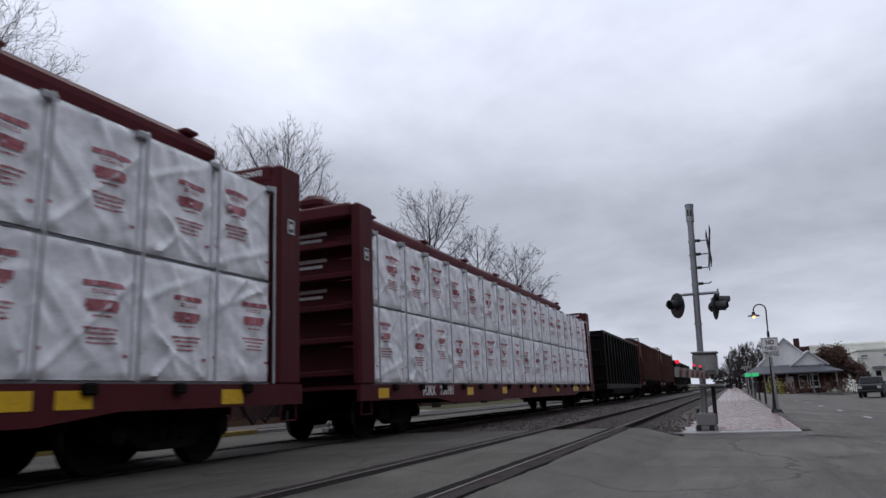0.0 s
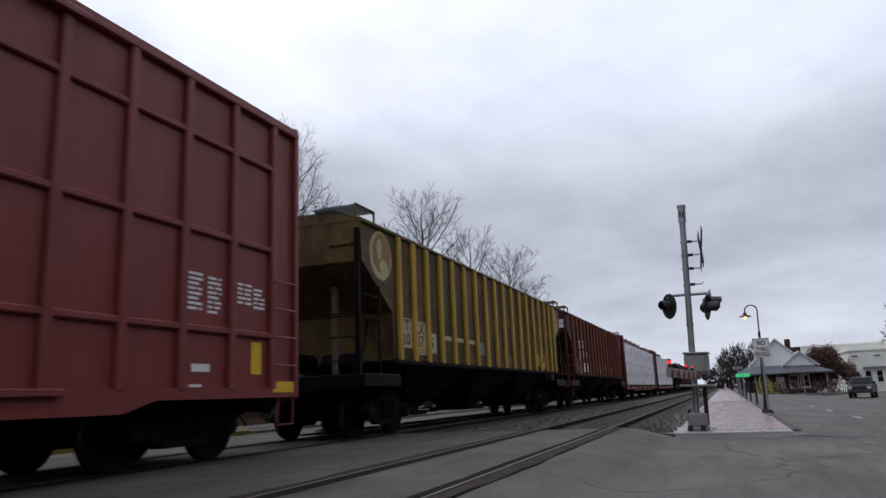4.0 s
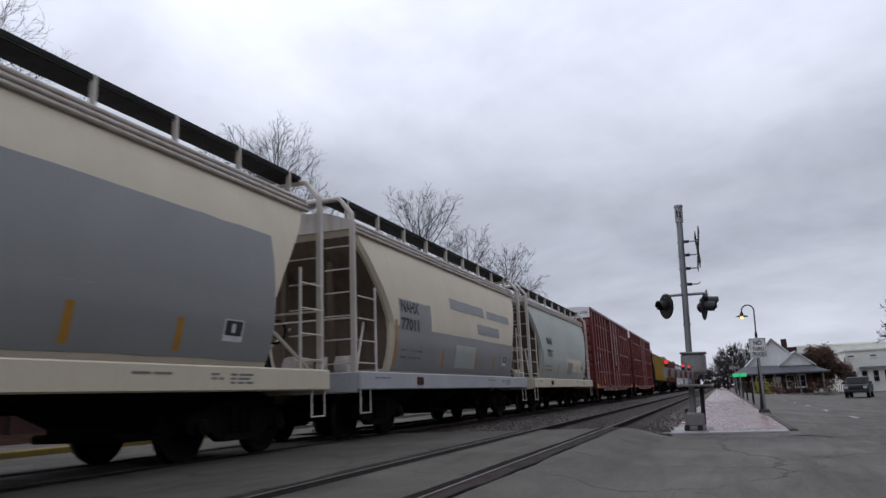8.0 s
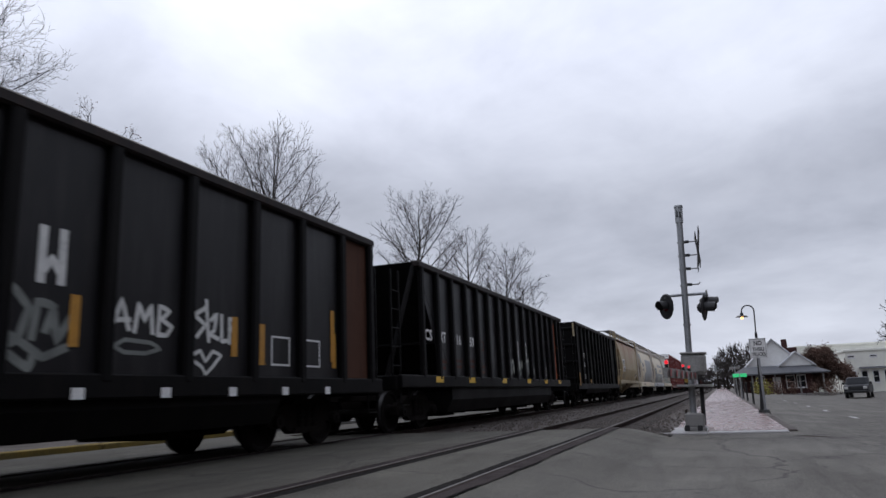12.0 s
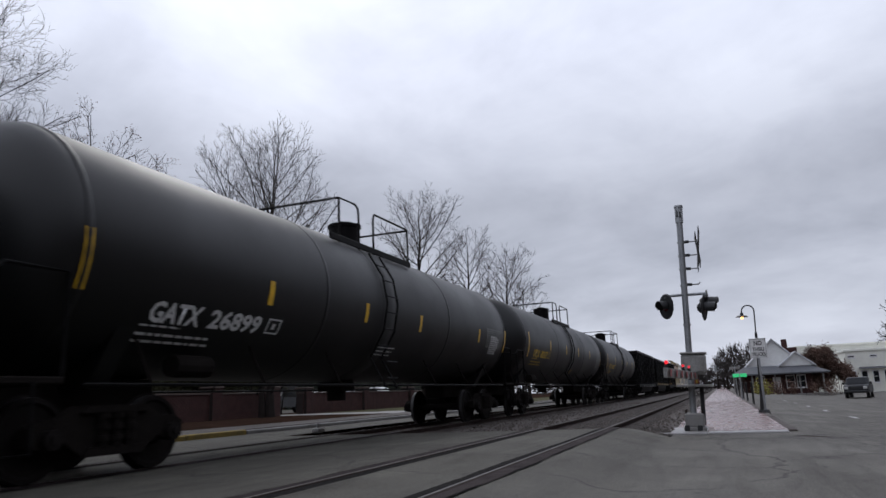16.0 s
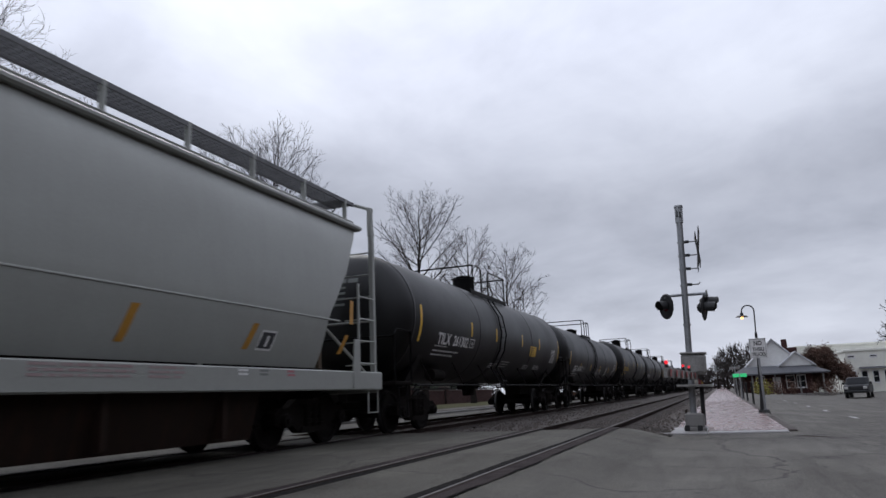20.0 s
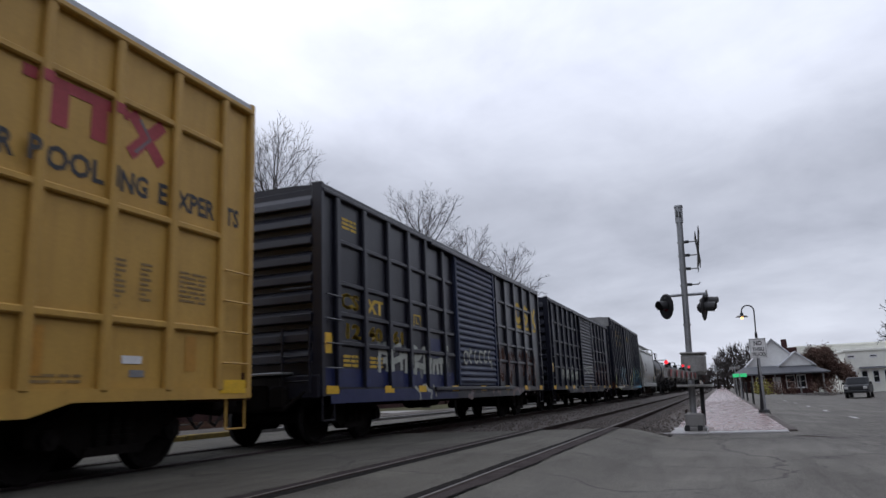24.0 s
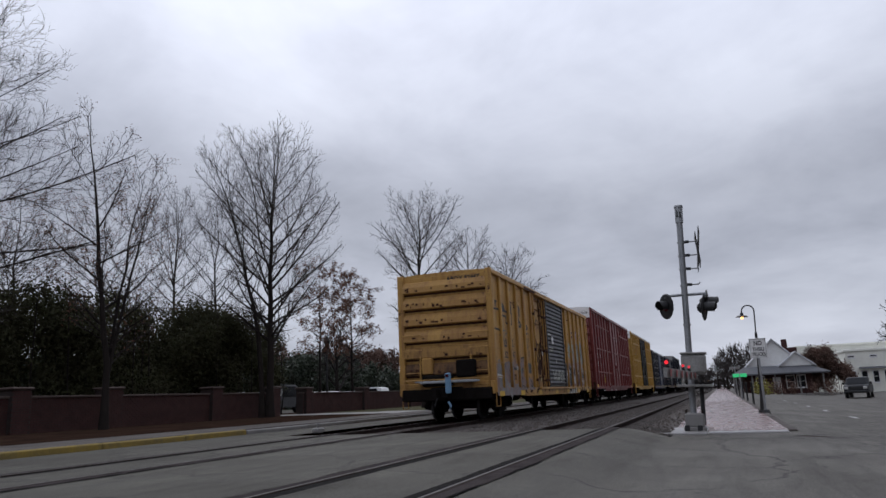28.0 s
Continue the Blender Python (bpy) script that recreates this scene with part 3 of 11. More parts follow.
# ---- sign, lamp, small street things ----
def truck_sign():
    t = thing("road_sign", "white no thru trucks sign on a galvanized post", "sign", (24.75, -1.22, -0.2))
    part("post", Shape().cbox(-0.03, 0.03, -0.035, 0.035, 0, 2.38, 0.006), galv, t)
    part("anchor", Shape().cyl_z(0, 0, 0.15, 0, 0.13, 10, 0.1), black_paint, t)
    b = part("sign_board", Shape().cbox(-0.045, -0.035, -0.265, 0.235, 1.74, 2.36, 0.004), white_paint, t, "white rectangular regulatory sign")
    part("border", Shape().box(-0.0475, -0.0455, -0.245, 0.215, 2.325, 2.335).box(-0.0475, -0.0455, -0.245, 0.215, 1.765, 1.775)
         .box(-0.0475, -0.0455, -0.245, -0.235, 1.765, 2.335).box(-0.0475, -0.0455, 0.205, 0.215, 1.765, 2.335), sign_ink, b)
    for s, h, zz, w in (("NO", 0.14, 2.14, 0.24), ("THRU", 0.115, 1.96, 0.35), ("TRUCKS", 0.115, 1.80, 0.40)):
        me = text_mesh(s, h, sign_ink)
        x0, x1 = min(v.co.x for v in me.vertices), max(v.co.x for v in me.vertices)
        k = w / (x1 - x0)
        part("lettering", me, None, b, at=Matrix.Translation((-0.0485, w / 2 - 0.015, zz)) @ Matrix.Rotation(-math.pi / 2, 4, "Z") @ Matrix.Diagonal((k, 1, 1, 1)))
    return t


truck_sign()


def gooseneck_lamp(x, y, z, h, lit=True):
    t = thing("street_lamp", "black gooseneck street lamp with a lit shade", "street lamp", (x, y, z))
    part("base", Shape().cyl_z(0, 0, 0.14, 0, 0.12, 14, 0.11).cyl_z(0, 0, 0.08, 0.12, 0.5, 14, 0.055), black_paint, t)
    part("pole", Shape().cyl_z(0, 0, 0.05, 0.4, h - 0.9, 12, 0.04), black_paint, t, smooth=50)
    arc = [(0, 0.19 - 0.19 * math.cos(a), h - 0.2 + 0.19 * math.sin(a)) for a in [math.pi * k / 10 for k in range(11)]]
    part("gooseneck", Shape().tube([(0, 0, h - 0.95)] + arc + [(0, 0.38, h - 0.27)], 0.021, 8), black_paint, t, smooth=60)
    ring = lambda q, z, n: ring_z(q, h + z, n, 0, 0.38)
    part("shade", Shape().loft([ring(0.2, -0.39, 20), ring(0.17, -0.36, 20), ring(0.06, -0.33, 20), ring(0.045, -0.25, 20)]), black_paint, t, "flat round lamp shade", 50)
    part("bulb", Shape().loft([ring(0.02, -0.46, 12), ring(0.045, -0.435, 12), ring(0.04, -0.392, 12)]), warm_glow, t, "warm glowing bulb", 60)
    return t


gooseneck_lamp(25.3, -1.16, -0.2, 3.50).matrix_basis = pose(25.3, -1.16, -0.2, 2.2, 0, 0)


def street_sign(x, y, z, h, w, mat, label):
    t = thing("street_sign", label, "sign", (x, y, z))
    part("post", Shape().cyl_z(0, 0, 0.04, 0, h, 8), galv, t)
    part("blade", Shape().cbox(-0.03, 0.03, -w / 2, w / 2, h - 0.22, h, 0.01), mat, t)
    return t


street_sign(48, -1.15, -0.22, 1.62, 0.8, green_glow, "bright green sign board on a thin post")
street_sign(58, -1.1, -0.22, 2.3, 0.7, concrete, "pale board on a thin post beside the path")
for px in (36, 44, 52, 62, 74):
    b = thing("bollard", "dark slim post along the platform kerb", "bollard", (px, -1.32, -0.2), "platform posts")
    part("shaft", Shape().cyl_z(0, 0, 0.05, 0, 1.0, 10), black_paint, b)
    part("cap", Shape().cyl_z(0, 0, 0.07, 1.0, 1.06, 10, 0.02), black_paint, b)
for k, px in enumerate((24.4, 30.6, 36.8, 43, 50)):
    structure("lane_mark_%d" % k, sheet([px, px + 1.2], [-3.72, -3.6], -0.006), road_white, "worn white lane dash", "road marking")
structure("stop_line", sheet([15.2, 15.5], span(-9, -4.5, 6), -0.006), road_white, "worn white stop line", "road marking")
lantern = thing("lamp_post", "slim dark lamp post with a lantern head behind the wall", "street lamp", (38.5, 22.6, 0.12))
part("pole", Shape().cyl_z(0, 0, 0.075, 0, 3.75, 10, 0.05), black_paint, lantern, smooth=50)
part("lantern_body", Shape().loft([ring_z(0.1, 3.75, 8), ring_z(0.2, 4.3, 8), ring_z(0.2, 4.34, 8)]), black_paint, lantern)
part("lantern_cap", Shape().loft([ring_z(0.24, 4.34, 8), ring_z(0.1, 4.52, 8), ring_z(0.02, 4.62, 8)]), black_paint, lantern)
stake = thing("marker_stake", "short weathered concrete marker beside the track", "marker", (15.4, 9.3, 0.0))
part("block", Shape().cbox(-0.16, 0.16, -0.1, 0.1, 0, 0.13, 0.03).cbox(-0.03, 0.03, -0.03, 0.03, 0.12, 0.24, 0.01), concrete, stake)


# ---- trees ----
def grow(rng, wood, twigs, tips, p, d, length, r, depth, up, wild, min_r):
    """Adds a limb and, along it, its side limbs."""
    n = 4 if depth > 1 else 3
    pts, dirs = [p], [d]
    for i in range(n):
        d = (d + Vector((rng.gauss(0, wild), rng.gauss(0, wild), rng.gauss(0, wild * 0.6) + up))).normalized()
        p = p + d * (length / n)
        pts.append(p)
        dirs.append(d)
    r1 = max(min_r, r * (0.45 if depth else 0.5))
    (wood if depth > 1 else twigs).tube(pts, r, 6 if depth > 2 else (4 if depth > 1 else 3), r1, caps=False)
    if depth == 0:
        tips.append((pts[-1], dirs[-1]))
        return
    kids = {5: 7, 4: 6, 3: 6, 2: 7, 1: 6}[depth]
    for k in range(kids):
        f = 0.28 + 0.72 * (k + rng.random() * 0.7) / kids
        i = min(n - 1, int(f * n))
        q = pts[i].lerp(pts[i + 1], f * n - i)
        ax = dirs[i].orthogonal().normalized()
        ax = Matrix.Rotation(rng.uniform(0, 2 * math.pi), 3, dirs[i]) @ ax
        kd = (Matrix.Rotation(radians(rng.uniform(26, 58)), 3, ax) @ dirs[i]).normalized()
        grow(rng, wood, twigs, tips, q, kd, length * rng.uniform(0.5, 0.72) * (1.1 - 0.45 * f), max(min_r, r * (1 - 0.5 * f) * 0.55), depth - 1, up, wild * 1.15, min_r)
    grow(rng, wood, twigs, tips, pts[-1], dirs[-1], length * 0.5, r1, depth - 1, up, wild, min_r)


def leaves_on(rng, tips, count, size, spread):
    s = Shape()
    for i in range(count):
        p, d = rng.choice(tips)
        c = p + Vector((rng.gauss(0, spread), rng.gauss(0, spread), rng.gauss(0, spread)))
        a = Vector((rng.gauss(0, 1), rng.gauss(0, 1), rng.gauss(0, 1))).normalized() * size * rng.uniform(0.6, 1.3)
        b = a.orthogonal().normalized() * size * rng.uniform(0.3, 0.6)
        s.add([c - a, c + b, c + a, c - b], [(0, 1, 2, 3)])
    return s


def tree(x, y, z, height, r, seed, label, depth=4, limbs=9, crown_from=0.22, lean=(0, 0), spread=0.5, steep=38, leaves=None, min_r=0.008, up=0.07, wide=None):
    rng = random.Random(seed)
    t = thing("tree", label, "tree", (x, y, z))
    wood, twigs, tips = Shape(), Shape(), []
    pts = []
    n = 9
    for i in range(n + 1):
        f = i / n
        pts.append(Vector((lean[0] * f * f * height + rng.gauss(0, 0.012) * height * f, lean[1] * f * f * height + rng.gauss(0, 0.012) * height * f, f * height * 0.93)))
    rad = lambda f: r * (1 - f) ** 0.8 + 0.02
    rings = []
    for i, p in enumerate(pts):
        q = rad(i / n) * (1.35 if i == 0 else 1)
        rings.append([(p.x + q * math.cos(a), p.y + q * math.sin(a), p.z) for a in [2 * math.pi * k / 9 for k in range(9)]])
    wood.loft(rings)
    for k in range(limbs):
        f = crown_from + (0.94 - crown_from) * (k / limbs) ** 0.9
        i = min(n - 1, int(f * n))
        p = pts[i].lerp(pts[i + 1], f * n - i)
        a = k * 2.4 + rng.uniform(-0.5, 0.5)
        tilt = radians(rng.uniform(steep - 8, steep + 14) * (1.3 - 0.7 * f))
        d = Vector((math.cos(a) * math.sin(tilt), math.sin(a) * math.sin(tilt), math.cos(tilt)))
        L = height * spread * (1.0 - 0.72 * f) * rng.uniform(0.8, 1.15)
        grow(rng, wood, twigs, tips, p, d, L, max(0.02, rad(f) * 0.62), depth - 1, up, 0.13, min_r)
    # fit the grown crown to the tree's own height and width
    co = np.array(twigs.v)
    kz = height * 1.05 / co[:, 2].max()
    rxy = np.hypot(co[:, 0], co[:, 1])
    kw = (wide / np.percentile(rxy, 96)) if wide else kz
    for sh in (wood, twigs):
        sh.v = [(p[0] * (kw if p[2] > height * 0.12 else 1), p[1] * (kw if p[2] > height * 0.12 else 1), p[2] * kz) for p in sh.v]
    tips = [(Vector((p.x * kw, p.y * kw, p.z * kz)), d) for p, d in tips]
    part("trunk", wood, bark_m, t, smooth=60)
    crown = part("crown", twigs, twig_m, t)
    if leaves:
        count, size, mat = leaves
        part("leaves", leaves_on(rng, tips, count, size, 0.12), mat, t)
    return t


def crown_tree(x, y, z, height, wide, seed, label, low=0.28, belly=0.5, limbs=26, r=0.2, lean=(0, 0), steep=46, twig=0.5, leaves=None, up=0.05, tip=0.007, stems=1, every=0.42):
    """A leafless broad tree: one or more leaders with straight ascending limbs that divide three times into fine twigs."""
    rng = random.Random(seed)
    t = thing("tree", label, "tree", (x, y, z))
    wood, fine, ends = Shape(), Shape(), []
    Z = Vector((0, 0, 1))

    def bar(pts, r0, r1):
        sides = 8 if r0 > 0.08 else (5 if r0 > 0.025 else 3)
        (wood if r0 > 0.022 else fine).tube(pts, r0, sides, r1, caps=False)

    def branch(p, d, length, r0, level):
        """One branch and all that grows on it."""
        n = 5 if level < 2 else (3 if level == 2 else 2)
        pts, q = [p], d
        for k in range(n):
            q = (q + Vector((rng.gauss(0, 0.07), rng.gauss(0, 0.07), up + rng.gauss(0, 0.05)))).normalized()
            p = p + q * (length / n)
            pts.append(p)
        r1 = max(tip * 0.5, r0 * 0.3)
        bar(pts, r0, r1)
        if level == 3 or length < twig * 0.55:
            ends.append((pts[-1], q))
            return
        gap = every * (1.0, 0.72, 0.55)[level]
        k = max(2, int(length / gap))
        side = d.orthogonal().normalized()
        turn0 = rng.uniform(0, 6.28)
        for i in range(k):
            f = 0.16 + 0.82 * (i + rng.uniform(0.1, 0.9)) / k
            m = min(n - 1, int(f * n))
            o = pts[m].lerp(pts[m + 1], f * n - m)
            ax = (pts[m + 1] - pts[m]).normalized()
            out = Matrix.Rotation(turn0 + i * 2.4 + rng.gauss(0, 0.4), 3, ax) @ ax.orthogonal().normalized()
            a = radians(rng.uniform(28, 52))
            kd = (ax * math.cos(a) + out * math.sin(a) + Z * 0.12).normalized()
            rest = length * (1 - f)
            L = (0.42 * rest + (0.5, 0.36, 0.24)[level] * twig * 1.6) * rng.uniform(0.7, 1.2)
            branch(o, kd, L, max(tip * (0.85 if level else 1.1), r0 * (1 - 0.65 * f) * 0.5), level + 1)
        ends.append((pts[-1], q))

    for s_ in range(stems):
        # the leader
        n = 10
        ang = rng.uniform(0, 6.28)
        tilt = 0.0 if stems == 1 else 0.16
        h = height * (1.0 if s_ == 0 else rng.uniform(0.72, 0.9))
        pts = []
        for k in range(n + 1):
            f = k / n
            e = max(0.0, f - low * 0.8)
            pts.append(Vector((lean[0] * f * f * h + math.cos(ang) * tilt * e * h + rng.gauss(0, 0.006) * h * f, lean[1] * f * f * h + math.sin(ang) * tilt * e * h + rng.gauss(0, 0.006) * h * f, f * h)))
        rad = lambda f: max(tip, r * (1 - f) ** 0.85 * (1.0 if s_ == 0 else 0.7))
        rings = [[(p.x + rad(k / n) * (1.4 if k == 0 else 1) * math.cos(a), p.y + rad(k / n) * (1.4 if k == 0 else 1) * math.sin(a), p.z) for a in [2 * math.pi * j / 9 for j in range(9)]] for k, p in enumerate(pts)]
        wood.loft(rings)
        cnt = limbs if stems == 1 else limbs // stems
        for k in range(cnt):
            f = low + (0.97 - low) * ((k + rng.random() * 0.6) / cnt) ** 1.05
            g = (f - low) / (1 - low)
            m = min(n - 1, int(f * n))
            o = pts[m].lerp(pts[m + 1], f * n - m)
            reach = wide * (min(1.0, 0.62 + 0.5 * g / max(0.05, belly)) if g < belly else max(0.2, 1 - ((g - belly) / (1 - belly)) ** 2.0 * 0.8))
            a = k * 2.4 + rng.uniform(-0.5, 0.5)
            th = radians((steep + 14 - 24 * g) * rng.uniform(0.85, 1.15))
            d = Vector((math.cos(a) * math.sin(th), math.sin(a) * math.sin(th), math.cos(th)))
            L = reach / max(0.35, math.sin(th)) * rng.uniform(0.72, 1.02)
            L = min(L, (1.02 * height - o.z) / max(0.2, math.cos(th)))
            branch(o, d, L, max(tip * 1.6, rad(f) * 0.52), 0)
    part("trunk", wood, bark_m, t, smooth=60)
    part("crown", fine, twig_m, t)
    if leaves:
        count, size, mat = leaves
        part("leaves", leaves_on(rng, ends, count, size, 0.08), mat, t, kind="stuff")
    return t


BARE = "tall leafless tree with fine grey-brown twigs"
crown_tree(14.9, 23.4, 0.15, 14.4, 6.3, 3, "large spreading leafless tree behind the brick wall", 0.16, 0.35, 44, 0.15, steep=66, up=0.03, twig=0.55, tip=0.0065, every=0.34)
crown_tree(17.3, 18.2, 0.15, 10.3, 2.3, 11, "leafless young oak with a few dry brown leaves", 0.24, 0.35, 40, 0.12, lean=(0.03, 0), steep=50, twig=0.42, leaves=(2600, 0.05, leaf_brown), up=0.08, stems=3, every=0.36, tip=0.008)
crown_tree(26.9, 18.7, 0.15, 12.9, 4.1, 21, "tall rounded leafless tree with dense ascending limbs", 0.24, 0.32, 46, 0.17, steep=44, up=0.045, twig=0.42, tip=0.0065, every=0.32)
crown_tree(26.7, 18.95, 0.15, 12.3, 1.7, 29, "slim leaning leafless tree beside a larger one", 0.44, 0.5, 22, 0.13, lean=(-0.13, 0.16), steep=38, up=0.07, twig=0.45, every=0.35, tip=0.0075)
crown_tree(29.5, 26.6, 0.15, 12.0, 2.8, 31, BARE, 0.22, 0.45, 36, 0.12, steep=42, twig=0.5, every=0.38, tip=0.0065)
crown_tree(33.6, 27.2, 0.15, 12.6, 2.8, 37, BARE, 0.22, 0.45, 36, 0.12, steep=42, twig=0.5, every=0.38, tip=0.0065)
crown_tree(24.2, 26.0, 0.15, 10.0, 2.8, 39, "leafless tree with sparse brown leaves", 0.2, 0.5, 30, 0.11, steep=54, leaves=(4200, 0.055, leaf_brown), every=0.42)
crown_tree(20.6, 27.0, 0.15, 9.6, 2.8, 40, "leafless tree with sparse brown leaves", 0.2, 0.5, 30, 0.11, steep=54, leaves=(4200, 0.055, leaf_brown), every=0.42)
crown_tree(37.0, 22.2, 0.15, 8.9, 1.9, 43, "small oak holding dry russet leaves", 0.35, 0.4, 26, 0.09, steep=58, twig=0.36, leaves=(4200, 0.08, leaf_brown), every=0.36)
crown_tree(40.6, 22.0, 0.15, 8.5, 2.3, 41, "small oak holding dry russet leaves", 0.32, 0.45, 28, 0.09, steep=60, twig=0.36, leaves=(5600, 0.08, leaf_brown), every=0.36)
crown_tree(39.8, 16.6, 0.15, 13.0, 3.4, 51, BARE, 0.26, 0.45, 38, 0.2, steep=48, up=0.05, twig=0.5, tip=0.009, every=0.38)
crown_tree(54.0, 18.4, 0.15, 13.7, 3.6, 57, BARE, 0.28, 0.45, 34, 0.2, steep=48, up=0.05, twig=0.55, tip=0.011, every=0.47)
crown_tree(68.3, 19.2, 0.15, 14.5, 4.4, 63, BARE, 0.28, 0.45, 34, 0.22, steep=48, up=0.05, twig=0.6, tip=0.013, every=0.54)
crown_tree(84.0, 21.5, 0.15, 13.2, 4.4, 66, BARE, 0.28, 0.45, 28, 0.2, steep=46, up=0.06, twig=0.7, tip=0.018, every=1.0)
tree(50.0, 36.0, 0.15, 9.0, 0.2, 71, BARE, 3, 14, 0.2, (0, 0), 0.5, 45, min_r=0.016, wide=3.2)
tree(58.0, 33.0, 0.15, 8.5, 0.2, 73, BARE, 3, 14, 0.2, (0, 0), 0.5, 45, min_r=0.016, wide=3.0)
crown_tree(62.0, -15.2, gz(62, -15.2) - 0.02, 7.4, 3.6, 77, "dark dense leafless tree beside the white building", 0.12, 0.3, 76, 0.26, steep=62, twig=0.6, tip=0.022, every=0.26)
for k, (tx, ty, th) in enumerate(((150, -3.0, 9.0), (158, -5.6, 9.5), (170, -1.5, 9.0), (146, -6.5, 8.5), (185, -3.5, 10.5), (165, -9, 9.0), (200, 0.5, 9.0), (220, -1.0, 10.0))):
    tree(tx, ty, gz(tx, ty) - 0.02, th, 0.3, 80 + k, "distant leafless street tree", 3, 13, 0.1, (0, 0), 0.55, 50, min_r=0.035, wide=3.2)



def hedge(name, label, boxes, count, size, mat, seed, under=0.35):
    """A rough bank of evergreen leaves: many small leaves in rounded clumps with gaps, on thin stems."""
    rng = np.random.default_rng(seed)
    t = thing(name, label, "hedge")
    vs = []
    for x0, x1, y0, y1, z0, z1 in boxes:
        nclump = int((x1 - x0) * 5)
        c = np.column_stack([rng.uniform(x0, x1, nclump), rng.uniform(y0, y1, nclump), z0 + (z1 - z0) * rng.beta(1.4, 1.1, nclump) * rng.uniform(0.75, 1.0, nclump)])
        k = count // len(boxes)
        who = rng.integers(0, nclump, k)
        p = c[who] + rng.normal(0, 1, (k, 3)) * np.array([0.42, 0.35, 0.42])
        a = rng.normal(0, 1, (k, 3))
        a /= np.linalg.norm(a, axis=1)[:, None]
        b = np.cross(a, rng.normal(0, 1, (k, 3)))
        b /= np.linalg.norm(b, axis=1)[:, None]
        sz = size * rng.uniform(0.6, 1.4, (k, 1))
        vs.append(np.stack([p - a * sz, p + b * sz * 0.45, p + a * sz, p - b * sz * 0.45], 1).reshape(-1, 3))
    v = np.concatenate(vs)
    s = Shape()
    s.v = [tuple(q) for q in v.tolist()]
    s.f = [(4 * i, 4 * i + 1, 4 * i + 2, 4 * i + 3) for i in range(len(v) // 4)]
    me = bpy.data.meshes.new("leaves")
    me.from_pydata(s.v, [], s.f)
    me.materials.append(mat)
    part("leaves", me, None, t, kind="stuff")
    stems = Shape()
    r2 = random.Random(seed)
    for x0, x1, y0, y1, z0, z1 in boxes:
        for i in range(int((x1 - x0) * 1.4)):
            px, py = r2.uniform(x0, x1), r2.uniform(y0, y1)
            stems.tube([(px, py, z0 - 0.6), (px + r2.gauss(0, 0.15), py, z0 + 1.2), (px + r2.gauss(0, 0.4), py, z1 - 0.6)], 0.045, 5, 0.015)
    part("stem_cluster", stems, bark_m, t, kind="stuff")
    return t


hedge("evergreen_hedge", "tall dark evergreen screen behind the brick wall", [(9, 20, 21.0, 23.5, 0.3, 5.6), (19, 30, 21.0, 23.6, 0.3, 5.7), (26, 34, 22.5, 25.5, 0.3, 5.4), (9, 32, 23.5, 26, 0.3, 5.4)], 215000, 0.07, leaf_dark, 4)
hedge("evergreen_hedge", "grey-green evergreen shrubs across the car park", [(36, 50, 40, 44, 0.2, 5.6), (48, 75, 38, 44, 0.2, 5.8), (22, 40, 42, 46, 0.2, 5.2), (70, 110, 36, 44, 0.2, 4.6)], 150000, 0.15, leaf_mid, 6)
hedge("winter_thicket", "tall brown leafless thicket across the car park", [(50, 80, 45, 50, 0.2, 7.0), (80, 128, 45, 50, 0.2, 8.6)], 90000, 0.2, thicket_m, 17)
hedge("far_woods", "distant brown winter woods beyond the streets", [(60, 200, 60, 80, 0, 8), (180, 330, 20, 60, 0, 8), (215, 260, -30, 6, -1, 6)], 45000, 0.35, twig_m, 12)
hedge("brown_thicket", "wide brown leafless shrubs behind the station", [(103, 106.5, -15.6, -10.8, -0.4, 5.4)], 26000, 0.13, thicket_m, 19)
hedge("yellow_shrub", "small yellow-leaved shrub by the station", [(84, 86, -4.6, -3.8, -0.2, 0.4)], 600, 0.12, leaf_yellow, 9)
hedge("low_shrubs", "low dark foundation shrubs before the station", [(92, 94, -13, -4, -0.3, 0.4)], 1800, 0.12, thicket_m, 10)


